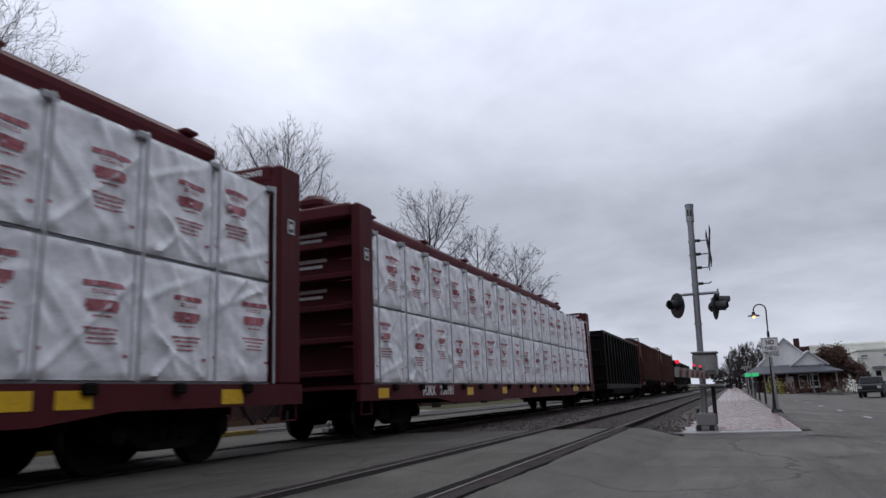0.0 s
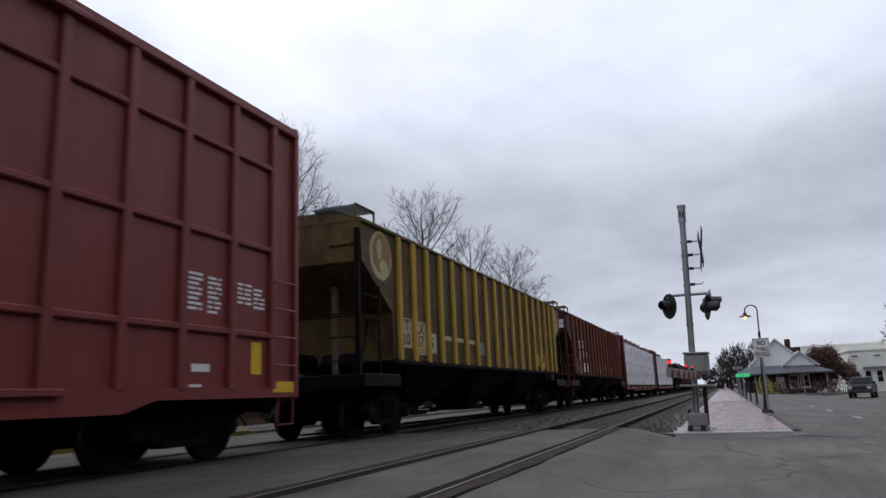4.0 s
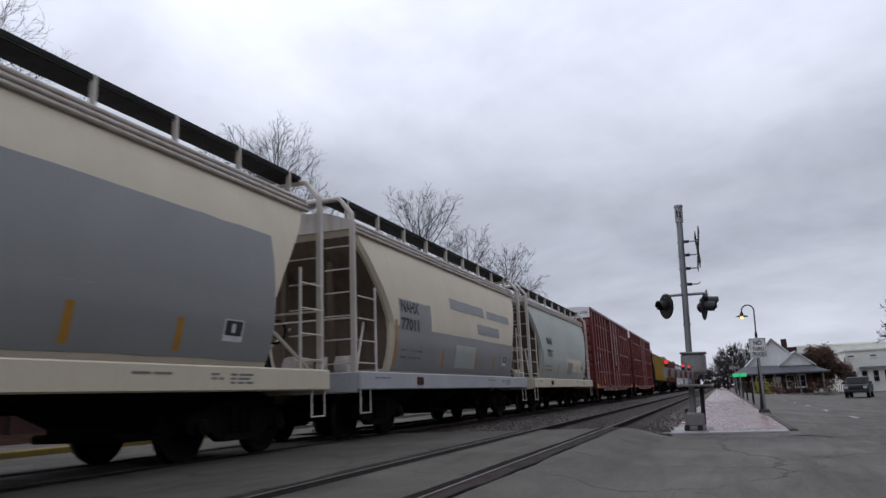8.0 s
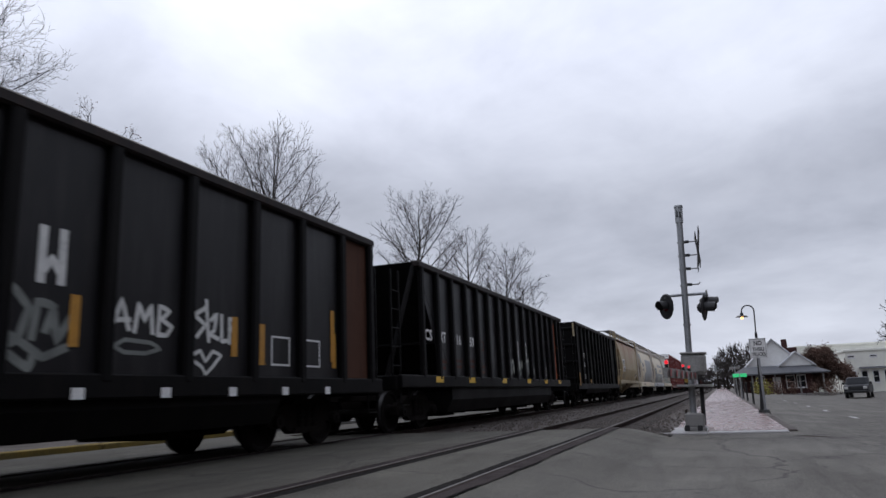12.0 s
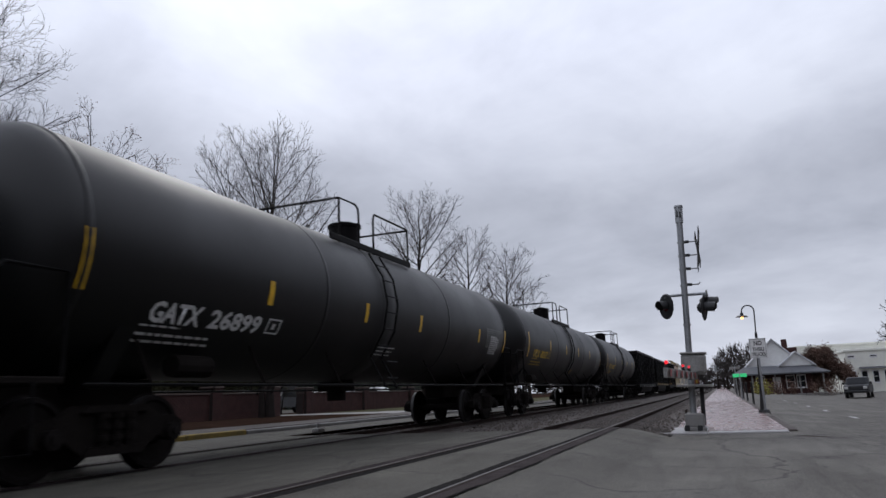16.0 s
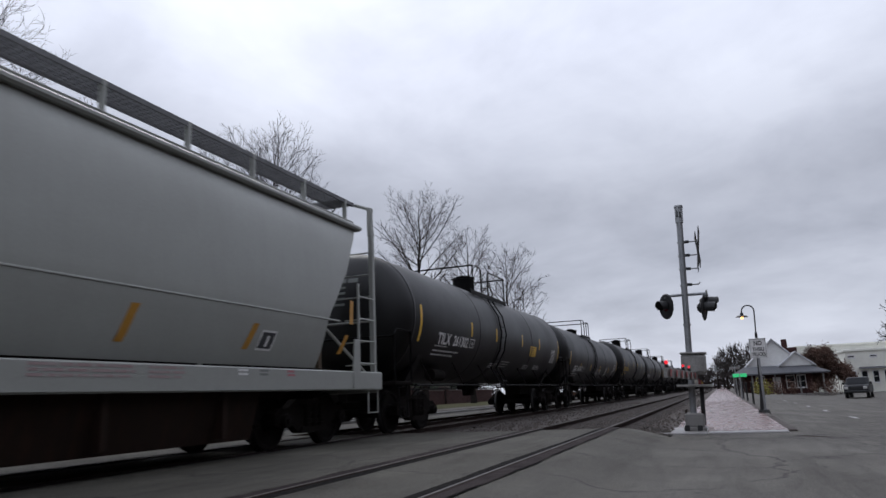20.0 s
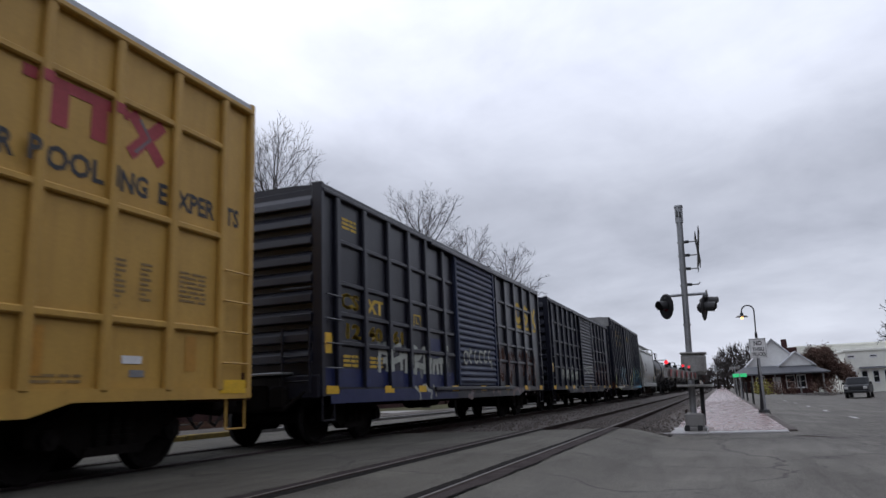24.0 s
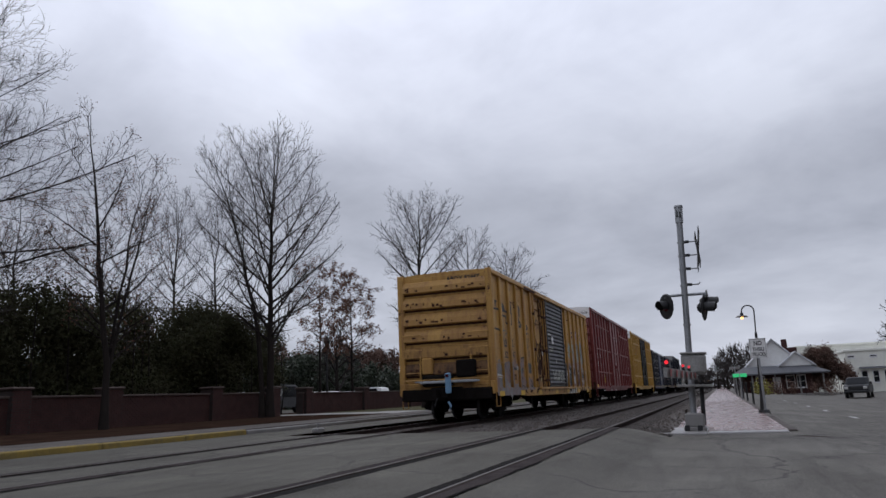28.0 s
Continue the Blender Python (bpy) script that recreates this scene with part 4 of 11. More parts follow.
# ---- brick wall on the west side ----
def wall_run(x0, x1, y, piers, label, cap=True):
    w = tagged(thing("wall_west", label, "wall", (0, y, 0.1)), kind="structure")
    part("core", Shape().box(x0, x1, 0.012, 0.30, -0.3, 1.12), mortar_m, w)
    s = Shape()
    rng = random.Random(int(x0))
    row = 0
    zz = 0.0
    while zz < 1.08:
        xx = x0 - (0.1 if row % 2 else 0)
        while xx < x1:
            a, b = max(xx, x0), min(xx + 0.2, x1)
            if b - a > 0.04:
                d = rng.uniform(-0.003, 0.003)
                s.box(a + 0.005, b - 0.005, d, 0.05, zz + 0.005, zz + 0.065)
            xx += 0.21
        zz += 0.075
        row += 1
    part("bricks", s, brick_m, w, "weathered red bricks", kind="stuff")
    x = x0
    while x < x1:
        e = min(x + 1.2, x1)
        part("cap_stone", Shape().cbox(x + 0.004, e - 0.004, -0.05, 0.36, 1.12, 1.19, 0.015), capstone_m, w)
        x = e
    for px in piers:
        p = part("pier", Shape().cbox(px - 0.32, px + 0.32, -0.16, 0.48, -0.3, 1.36, 0.01), mortar_m, w)
        s = Shape()
        for r in range(18):
            for c in range(3):
                o = 0.1 if r % 2 else 0
                a, b = max(px - 0.32, px - 0.33 + 0.215 * c - o + 0.05), min(px + 0.32, px - 0.13 + 0.215 * c - o + 0.05)
                s.box(a, b, -0.168, -0.1, 0.005 + 0.075 * r, 0.065 + 0.075 * r)
        part("pier_bricks", s, brick_m, p, kind="stuff")
        part("pier_cap", Shape().cbox(px - 0.38, px + 0.38, -0.22, 0.54, 1.36, 1.45, 0.03), capstone_m, p)
    return w


wall_run(6.0, 28.9, 19.6, (9.6, 15.4, 18.95, 24.3, 28.5), "low red brick wall with piers behind the street")
wall_run(32.6, 66.0, 20.6, (33.0, 39.6, 46.6, 53.6), "low red brick wall beyond the drive opening")
post = thing("entrance_pillar", "pale stone sign pillar beside the brick wall", "pillar", (14.45, 20.5, 0.1))
part("shaft", Shape().cbox(-0.3, 0.3, -0.2, 0.2, 0, 1.68, 0.02), pavement_m, post)
part("capital", Shape().cbox(-0.36, 0.36, -0.26, 0.26, 1.68, 1.81, 0.03), pavement_m, post)


# ---- cars parked behind the wall and the pickup ----
def parked_car(x, y, z, turn, paint, label, tall=1.45, L=4.5, group="parked cars"):
    t = thing("parked_car", label, "car", (x, y, z), group, turn=turn)
    h = tall
    prof = [(-L / 2, 0.35), (-L / 2, 0.85), (-L / 2 + 0.25, 0.98), (-L / 2 + 0.55, h - 0.08), (-L / 2 + 1.0, h), (0.35, h), (1.15, 0.98), (L / 2 - 0.15, 0.82), (L / 2, 0.6), (L / 2, 0.35)]
    rings = []
    for yy, k in ((-0.85, 0.9), (-0.8, 1.0), (0.8, 1.0), (0.85, 0.9)):
        rings.append([(px * (0.985 if k < 1 else 1), yy * (1.0 if pz < 1.0 else 0.88), 0.35 + (pz - 0.35) * (0.97 if k < 1 else 1)) for px, pz in prof])
    body = part("body", Shape().loft(rings), paint, t, smooth=35)
    for sgn in (-1, 1):
        part("side_window", Shape().prism_y([(-1.5, 1.0), (-1.25, h - 0.12), (0.25, h - 0.12), (0.85, 1.0)], sgn * 0.79, sgn * 0.835 - 0.0), glass_dark, body)
        for wx in (-L / 2 + 0.85, L / 2 - 0.85):
            wl = part("wheel", Shape().cyl_y(wx, 0.32, 0.32, sgn * 0.66, sgn * 0.87, 18), rubber, t)
            part("rim", Shape().cyl_y(wx, 0.32, 0.2, sgn * 0.8, sgn * 0.876, 14), chrome, wl)
    part("windscreen", Shape().prism_y([(0.42, h - 0.02), (1.16, 1.0), (1.18, 1.03), (0.46, h + 0.008)], -0.68, 0.68), glass_dark, body)
    for sgn in (-1, 1):
        part("headlight", Shape().cbox(L / 2 - 0.06, L / 2 + 0.012, sgn * 0.5, sgn * 0.78, 0.6, 0.74, 0.02), headlamp_m, body)
    return t


parked_car(40.5, 30.0, 0.15, 100, silver_paint, "silver car parked behind the brick wall")
parked_car(46.5, 31.0, 0.15, 95, white_paint, "white car parked behind the brick wall")
parked_car(52.5, 31.5, 0.15, 92, white_paint, "white sedan parked behind the brick wall")
parked_car(57.5, 32.0, 0.15, 90, silver_paint, "pale silver car parked behind the brick wall")
parked_car(63.5, 32.5, 0.15, 88, white_paint, "white van parked behind the brick wall", 1.8)
parked_car(38.0, 26.0, 0.15, 190, truck_paint, "dark car parked just inside the drive", 1.75)


def pickup(x, y, z, turn):
    t = thing("pickup_truck", "dark four-door pickup truck stopped in the street", "pickup truck", (x, y, z), turn=turn)
    rings = []
    prof = [(-2.8, 0.55), (-2.8, 1.2), (-0.75, 1.22), (-0.55, 1.82), (0.1, 1.88), (0.75, 1.84), (1.25, 1.25), (2.6, 1.14), (2.75, 0.95), (2.75, 0.5)]
    for yy in (-0.98, -0.93, 0.93, 0.98):
        e = abs(yy) > 0.95
        rings.append([(px * (0.99 if e else 1), yy * (1 if pz < 1.3 else 0.84), pz - (0.03 if e and pz > 0.6 else 0)) for px, pz in prof])
    body = part("body", Shape().loft(rings), truck_paint, t, smooth=30)
    part("windscreen", Shape().prism_y([(0.8, 1.8), (1.26, 1.27), (1.3, 1.29), (0.86, 1.83)], -0.74, 0.74), glass_dark, body)
    part("grille", Shape().cbox(2.72, 2.78, -0.55, 0.55, 0.78, 1.08, 0.02), black_paint, body, "dark grille")
    part("bumper", Shape().cbox(2.7, 2.9, -0.98, 0.98, 0.5, 0.72, 0.05), black_paint, body)
    for sgn in (-1, 1):
        part("headlight", Shape().cbox(2.68, 2.79, sgn * 0.6, sgn * 0.92, 0.82, 1.06, 0.03), headlamp_m, body)
        part("mirror", Shape().cbox(0.95, 1.1, sgn * 0.98, sgn * 1.2, 1.25, 1.45, 0.03), black_paint, body)
        part("side_window", Shape().prism_y([(-0.55, 1.28), (-0.42, 1.76), (0.62, 1.76), (1.0, 1.28)], sgn * 0.80, sgn * 0.91), glass_dark, body)
        for wx in (-1.8, 1.75):
            wl = part("wheel", Shape().cyl_y(wx, 0.4, 0.4, sgn * 0.72, sgn * 0.99, 20), rubber, t)
            part("rim", Shape().cyl_y(wx, 0.4, 0.25, sgn * 0.9, sgn * 0.997, 14), chrome, wl)
    return t


pickup(76.0, -11.9, gz(76, -11.9) - 0.01, 166)


# ---- buildings ----
def window(parent, x, y, z, w, h, facing=-1, panes=2):
    """A framed sash window on a wall whose plane is x = const and that looks along -x."""
    f = part("window", Shape().cbox(x - 0.05, x + 0.02, y - w / 2 - 0.09, y + w / 2 + 0.09, z - 0.09, z + h + 0.09, 0.01), white_paint, parent)
    for k in range(panes):
        part("pane", Shape().box(x - 0.056, x - 0.051, y - w / 2, y + w / 2, z + h * k / panes + 0.02, z + h * (k + 1) / panes - 0.02), glass_dark, f)
    part("sill", Shape().cbox(x - 0.12, x - 0.02, y - w / 2 - 0.12, y + w / 2 + 0.12, z - 0.16, z - 0.09, 0.01), white_paint, f)
    return f


def station():
    t = thing("station_house", "brick station house with grey hipped porch roof and white gables", "house", (98, 1.3, -0.75))
    y0, y1 = -13.0, -3.3
    wall = part("wall", Shape().box(0, 11, y0 + 1.2, y1 - 0.9, 0, 3.0), brick_m, t, "dark red brick wall")
    roof = part("porch_roof", Shape().add([(-1.8, y0 - 0.7, 2.68), (-1.8, y1 + 0.7, 2.68), (0.6, y1 - 1.0, 3.62), (0.6, y0 + 1.6, 3.62), (12.5, y0 - 0.7, 2.68), (12.5, y1 + 0.7, 2.68), (10.5, y1 - 1.0, 3.62), (10.5, y0 + 1.6, 3.62),
                                           (-1.8, y0 - 0.7, 2.52), (-1.8, y1 + 0.7, 2.52), (12.5, y1 + 0.7, 2.52), (12.5, y0 - 0.7, 2.52)],
                                          [(0, 1, 2, 3), (1, 5, 6, 2), (5, 4, 7, 6), (4, 0, 3, 7), (0, 8, 9, 1), (1, 9, 10, 5), (5, 10, 11, 4), (4, 11, 8, 0), (8, 11, 10, 9)]), shingle_m, t, "grey shingle porch roof")
    def gable(ya, yb, apex, x, zb, roof_mat, back):
        ym = (ya + yb) / 2
        g = part("gable", Shape().prism_x([(ya, zb), (yb, zb), (ym, apex)], x, back), white_paint, t, "white boarded gable")
        for q, sgn in ((ya, -1), (yb, 1)):
            s = Shape()
            o = 0.35
            dy, dz = ym - q, apex - zb
            p0 = (q - dy * 0.12, zb - dz * 0.12 + 0.02)
            s.loft([[(xx, p0[0], p0[1]), (xx, ym, apex + 0.02), (xx, ym, apex + 0.2), (xx, p0[0], p0[1] + 0.2)] for xx in (x - o, back)])
            part("roof_slope", s, roof_mat, g, "pale grey roof slope")
        return g
    gable(-11.3, -4.5, 6.9, 1.4, 3.5, shingle_light, 10)
    gable(-12.25, -8.4, 5.1, 0.2, 3.5, shingle_light, 6)
    part("chimney", Shape().cbox(3.5, 4.2, -9.85, -9.2, 3.6, 7.0, 0.03), brick_m, t, "red brick chimney")
    part("chimney", Shape().cbox(5.5, 6.4, -11.1, -10.0, 3.6, 6.0, 0.03), brick_m, t, "low red brick chimney")
    for py in (-12.9, -10.3, -7.6, -5.0, -2.9):
        part("porch_post", Shape().cbox(-1.5, -1.32, py - 0.09, py + 0.09, 0, 2.55, 0.01), concrete, t)
    for py, w in ((-10.6, 0.85), (-9.4, 0.85), (-6.0, 0.9)):
        window(wall, 0.0, py, 0.9, w, 1.4)
    part("porch_floor", Shape().box(-1.8, 0, y0 - 0.4, y1 + 0.4, -0.1, 0.12), concrete, t)
    part("door", Shape().cbox(-0.04, 0.02, -8.3, -7.4, 0.12, 2.2, 0.01), white_paint, t)
    return t


station()


def white_building(x, y0, y1, z, h, storeys, label, depth=18):
    t = thing("commercial_building", label, "building", (x, 0, z))
    wall = part("wall", Shape().box(0, depth, y0, y1, 0, h), cream_wall, t)
    part("parapet", Shape().cbox(-0.15, depth + 0.15, y0 - 0.15, y1 + 0.15, h, h + 0.35, 0.04), cream_wall, t)
    part("roof", Shape().box(0.3, depth - 0.3, y0 + 0.3, y1 - 0.3, h + 0.02, h + 0.2), shingle_m, t)
    n = max(2, int((y1 - y0) / (1.3 if storeys > 1 else 2.6)))
    for k in range(n):
        yy = y0 + (k + 0.5) * (y1 - y0) / n
        if storeys > 1:
            window(wall, 0.0, yy, 1.25, 0.6, 1.45)
            if k % 2:
                window(wall, 0.0, yy, h - 0.75, 0.7, 0.2, panes=1)
        else:
            window(wall, 0.0, yy, 0.9, 1.25, 2.1)
    part("awning", Shape().prism_y([(-0.1, 3.0), (-0.1, 3.25), (-0.6, 3.0)], y0 + 0.8, y1 - 1.4), shingle_m, t, "dark awning over the shop windows")
    return t


white_building(108, -42, -15.9, -0.9, 5.3, 2, "white two-storey shop building with dark windows")
white_building(128, -40, -12.0, -0.9, 7.0, 1, "long white painted building behind the station", 20)


# unseen blocks behind and beside the standpoint, added to darken the train's reflections
def plain_block(x0, x1, y0, y1, h, label):
    z = gz((x0 + x1) / 2, (y0 + y1) / 2) - 0.05
    t = thing("unseen_block", label, "building", (0, 0, z))
    part("wall", Shape().box(x0, x1, y0, y1, 0, h), brick_m, t)
    part("parapet", Shape().cbox(x0 - 0.12, x1 + 0.12, y0 - 0.12, y1 + 0.12, h, h + 0.35, 0.04), capstone_m, t)
    return t


plain_block(-34, -14, -40, -22, 13.0, "unseen dark brick block added behind to darken reflections")
plain_block(-13.8, 8, -41, -23, 11.5, "unseen dark brick block added behind to darken reflections")
plain_block(8.2, 32, -40, -22.5, 13.5, "unseen dark brick block added behind to darken reflections")
plain_block(32.2, 56, -42, -23.5, 12.0, "unseen dark brick block added behind to darken reflections")
plain_block(56.2, 84, -44, -25, 12.5, "unseen dark brick block added behind to darken reflections")
plain_block(-58, -46, -28, 2, 9.5, "unseen dark brick block added at the street's other end")
plain_block(-58, -46, 14, 40, 8.0, "unseen dark brick block added at the street's other end")
# ---- freight train ----
def paint(name, col, rust=0.35, rough=0.5, col2=None, streak=RUST, scale=0.8, spec=0.35, grain=0.45):
    return material(name, col, rough, col2=col2 or tuple(c * 0.7 for c in col), scale=scale, fine=26, amount=0.6, bump=0.05, streak=streak, streak_amt=rust, spec=spec, grain=grain)


steel_dark = material("grimy_truck_steel", (0.012, 0.010, 0.009), 0.9, metal=0.0, spec=0.05, col2=(0.008, 0.0065, 0.006), scale=3, fine=25, bump=0.4)
wheel_m = material("rolled_wheel_steel", (0.012, 0.010, 0.0095), 0.8, metal=0.0, spec=0.08, scale=3, fine=30, bump=0.2)
tread_m = material("worn_wheel_tread", (0.07, 0.068, 0.068), 0.5, metal=0.6, scale=3, fine=30, bump=0.05)
red_box = paint("oxide_red_paint", (0.20, 0.044, 0.040), 0.3, 0.45, streak=(0.10, 0.024, 0.023), spec=0.3)
white_end = paint("white_roof_end", (0.88, 0.88, 0.88), 0.15, streak=(0.6, 0.58, 0.56), col2=(0.78, 0.78, 0.77))
yellow_box = paint("buff_yellow_paint", (0.49, 0.295, 0.068), 0.35, streak=(0.31, 0.17, 0.045))
yellow_old = paint("weathered_yellow_paint", (0.50, 0.285, 0.07), 0.75, streak=(0.25, 0.12, 0.042), col2=(0.36, 0.19, 0.05), grain=0.9)
yellow_grimy = paint("grimy_yellow_paint", (0.17, 0.085, 0.03), 0.9, 0.7, streak=(0.045, 0.022, 0.014), grain=0.9)
yellow_dim = paint("sooty_yellow_paint", (0.33, 0.18, 0.05), 0.9, 0.7, streak=(0.13, 0.062, 0.028), grain=0.9)
door_black = paint("black_door_paint", (0.006, 0.0065, 0.008), 0.25, 0.5, streak=(0.014, 0.013, 0.013), spec=0.18)
door_slate = paint("slate_door_paint", (0.036, 0.039, 0.044), 0.3, 0.5, streak=(0.10, 0.09, 0.085))
blue_box = paint("navy_paint", (0.0072, 0.0088, 0.0185), 0.4, 0.42, streak=(0.013, 0.013, 0.016), spec=0.24, grain=0.7)
blue_faded = paint("faded_navy_paint", (0.0105, 0.0115, 0.020), 0.55, 0.36, streak=(0.019, 0.018, 0.021), spec=0.5, grain=0.9)
blue_door = paint("blue_door_paint", (0.020, 0.030, 0.066), 0.3, 0.5, streak=(0.05, 0.05, 0.06))
black_car = paint("black_hopper_paint", (0.0042, 0.0039, 0.0041), 0.4, 0.55, streak=(0.011, 0.0085, 0.0078), spec=0.08)
black_sheen = paint("worn_black_side_paint", (0.0085, 0.0082, 0.0095), 0.7, 0.42, streak=(0.022, 0.021, 0.022), spec=0.3, grain=0.9)
brown_hop = paint("brown_hopper_paint", (0.088, 0.023, 0.015), 0.75, 0.65, streak=(0.032, 0.012, 0.009), spec=0.2, grain=0.8)
post_brown = paint("brown_post_paint", (0.16, 0.042, 0.022), 0.5, 0.65, streak=(0.07, 0.022, 0.013), spec=0.2)
olive_hop = paint("dirty_olive_paint", (0.078, 0.046, 0.017), 0.8, 0.6, streak=(0.03, 0.015, 0.012), spec=0.25)
post_yellow = paint("yellow_post_paint", (0.42, 0.262, 0.030), 0.4, 0.6, streak=(0.2, 0.12, 0.03))
cream_hop = paint("cream_hopper_paint", (0.66, 0.585, 0.44), 0.2, 0.5, col2=(0.58, 0.51, 0.385), streak=(0.56, 0.47, 0.34), grain=0.2)
hop_roof = paint("pale_hopper_roof", (0.62, 0.58, 0.525), 0.45, 0.55, col2=(0.50, 0.45, 0.39), streak=(0.33, 0.245, 0.175), grain=0.3)
green_hop = paint("pale_green_hopper_paint", (0.42, 0.45, 0.40), 0.12, 0.5, col2=(0.36, 0.385, 0.34), streak=(0.4, 0.38, 0.31), grain=0.2)
greyblue = paint("grey_blue_patch_paint", (0.275, 0.278, 0.272), 0.12, 0.5, col2=(0.235, 0.238, 0.234), streak=(0.29, 0.29, 0.28), grain=0.2)
pale_blue = paint("pale_blue_sill_paint", (0.46, 0.465, 0.475), 0.25, 0.5, streak=(0.38, 0.36, 0.33))
tan_hop = paint("stained_tan_paint", (0.36, 0.295, 0.175), 0.35, 0.5, streak=(0.25, 0.16, 0.09))
tan_rust = paint("rust_stained_tan_paint", (0.37, 0.295, 0.165), 0.35, 0.5, streak=(0.25, 0.16, 0.09))


def rust_clouds(m, zmin, zmax, col, amount=0.9):
    """Adds broad soft rust stains that run down from under the roof edge."""
    nt = m.node_tree
    b = nt.nodes["Principled BSDF"]
    src = b.inputs["Base Color"].links[0].from_socket
    tc = nt.nodes.new("ShaderNodeTexCoord")
    sep = nt.nodes.new("ShaderNodeSeparateXYZ")
    nt.links.new(tc.outputs["Object"], sep.inputs[0])
    mp = nt.nodes.new("ShaderNodeMapping")
    mp.inputs["Scale"].default_value = (1.0, 1.0, 0.45)
    nt.links.new(tc.outputs["Object"], mp.inputs[0])
    big = node(nt, "ShaderNodeTexNoise", Scale=0.75, Detail=5.0, Roughness=0.62, Distortion=0.5)
    nt.links.new(mp.outputs[0], big.inputs["Vector"])
    h = math_node(nt, "DIVIDE", math_node(nt, "SUBTRACT", sep.outputs[2], zmin), zmax - zmin, clamp=True)
    f = math_node(nt, "ADD", math_node(nt, "MULTIPLY", h, 0.42), big.outputs[0])
    f = ramp(nt, f, [(0.60, (0, 0, 0)), (0.95, (1, 1, 1))])
    nt.links.new(mix(nt, math_node(nt, "MULTIPLY", f, amount), src, col), b.inputs["Base Color"])


def rust_flakes(m, col, scale=3.0, lo=0.60, hi=0.65):
    """Adds small sharp-edged spots of flaked paint with rust under it."""
    nt = m.node_tree
    b = nt.nodes["Principled BSDF"]
    src = b.inputs["Base Color"].links[0].from_socket
    tc = nt.nodes.new("ShaderNodeTexCoord")
    spots = node(nt, "ShaderNodeTexNoise", Scale=scale, Detail=9.0, Roughness=0.72)
    nt.links.new(tc.outputs["Object"], spots.inputs["Vector"])
    f = ramp(nt, spots.outputs[0], [(lo, (0, 0, 0)), (hi, (1, 1, 1))])
    nt.links.new(mix(nt, f, src, col), b.inputs["Base Color"])


rust_flakes(yellow_old, (0.075, 0.028, 0.016), 2.6, 0.615, 0.65)
rust_flakes(door_slate, (0.20, 0.19, 0.18), 3.5, 0.64, 0.68)
rust_flakes(brown_hop, (0.05, 0.020, 0.016), 1.1, 0.50, 0.62)
rust_flakes(olive_hop, (0.16, 0.10, 0.022), 0.7, 0.47, 0.66)
rust_flakes(yellow_box, (0.33, 0.19, 0.05), 3.0, 0.64, 0.68)
rust_clouds(tan_rust, 2.0, 4.1, (0.25, 0.10, 0.038))
rust_clouds(yellow_old, 4.2, -3.2, (0.15, 0.06, 0.028), 0.6)
cream_panel = paint("chalky_cream_panel", (0.50, 0.42, 0.24), 0.45, 0.7, streak=(0.28, 0.2, 0.08), spec=0.2)
emblem_tan = paint("worn_yellow_emblem", (0.27, 0.19, 0.062), 0.5, 0.7, streak=(0.2, 0.13, 0.05), spec=0.2)
olive_ink = material("worn_black_stencil", (0.075, 0.065, 0.045), 0.7, scale=6, fine=40, bump=0)
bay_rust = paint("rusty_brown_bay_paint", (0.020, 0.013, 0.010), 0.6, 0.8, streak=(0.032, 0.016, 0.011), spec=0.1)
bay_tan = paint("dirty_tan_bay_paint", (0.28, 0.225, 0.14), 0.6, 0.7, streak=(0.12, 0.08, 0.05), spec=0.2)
# bays and lower chords: the shade under the wagons is put into this near-black
shade_black = paint("shaded_black_underside_paint", (0.009, 0.007, 0.0065), 0.5, 0.8, streak=(0.013, 0.009, 0.008), spec=0.08)
# hopper end sheets and inner posts, darker than the body sides
end_brown = paint("dark_brown_end_paint", (0.15, 0.115, 0.085), 0.6, 0.7, streak=(0.07, 0.05, 0.036), spec=0.15)
end_grey = paint("dark_grey_end_paint", (0.13, 0.13, 0.122), 0.6, 0.7, streak=(0.03, 0.026, 0.022), spec=0.15)
rust_panel = paint("rusty_end_panel", (0.07, 0.032, 0.02), 0.5, 0.8, streak=(0.03, 0.016, 0.012), spec=0.15)
grey_hop = paint("light_grey_hopper_paint", (0.315, 0.325, 0.30), 0.2, 0.36, col2=(0.27, 0.275, 0.255), streak=(0.26, 0.265, 0.24), spec=0.5, grain=0.25)
tank_black = paint("black_tank_paint", (0.0024, 0.0025, 0.0028), 0.35, 0.46, streak=(0.0040, 0.0040, 0.0042), scale=0.5, spec=0.40)
band_black = paint("matte_band_paint", (0.0045, 0.0045, 0.0047), 0.3, 0.6, streak=(0.007, 0.0066, 0.0066), spec=0.7)
beam_red = paint("dark_red_flatcar_paint", (0.085, 0.016, 0.020), 0.4, 0.6, streak=(0.04, 0.014, 0.014), spec=0.12)
wrap_m = material("white_lumber_wrap", (0.87, 0.875, 0.885), 0.36, col2=(0.70, 0.71, 0.73), scale=1.1, fine=7, amount=0.7, bump=0.12)
grating_m = material("steel_grating", (0.16, 0.16, 0.165), 0.6, metal=0.4, scale=4, fine=30, bump=0.1)
ink_white = material("white_stencil", (0.70, 0.70, 0.69), 0.6, col2=(0.5, 0.5, 0.49), scale=6, fine=40, bump=0)
ink_grey = material("faded_grey_stencil", (0.2, 0.2, 0.205), 0.6, scale=6, fine=40, bump=0)
stencil_dim = material("faded_white_stencil", (0.5, 0.44, 0.44), 0.6, col2=(0.3, 0.2, 0.2), scale=6, fine=40, bump=0)
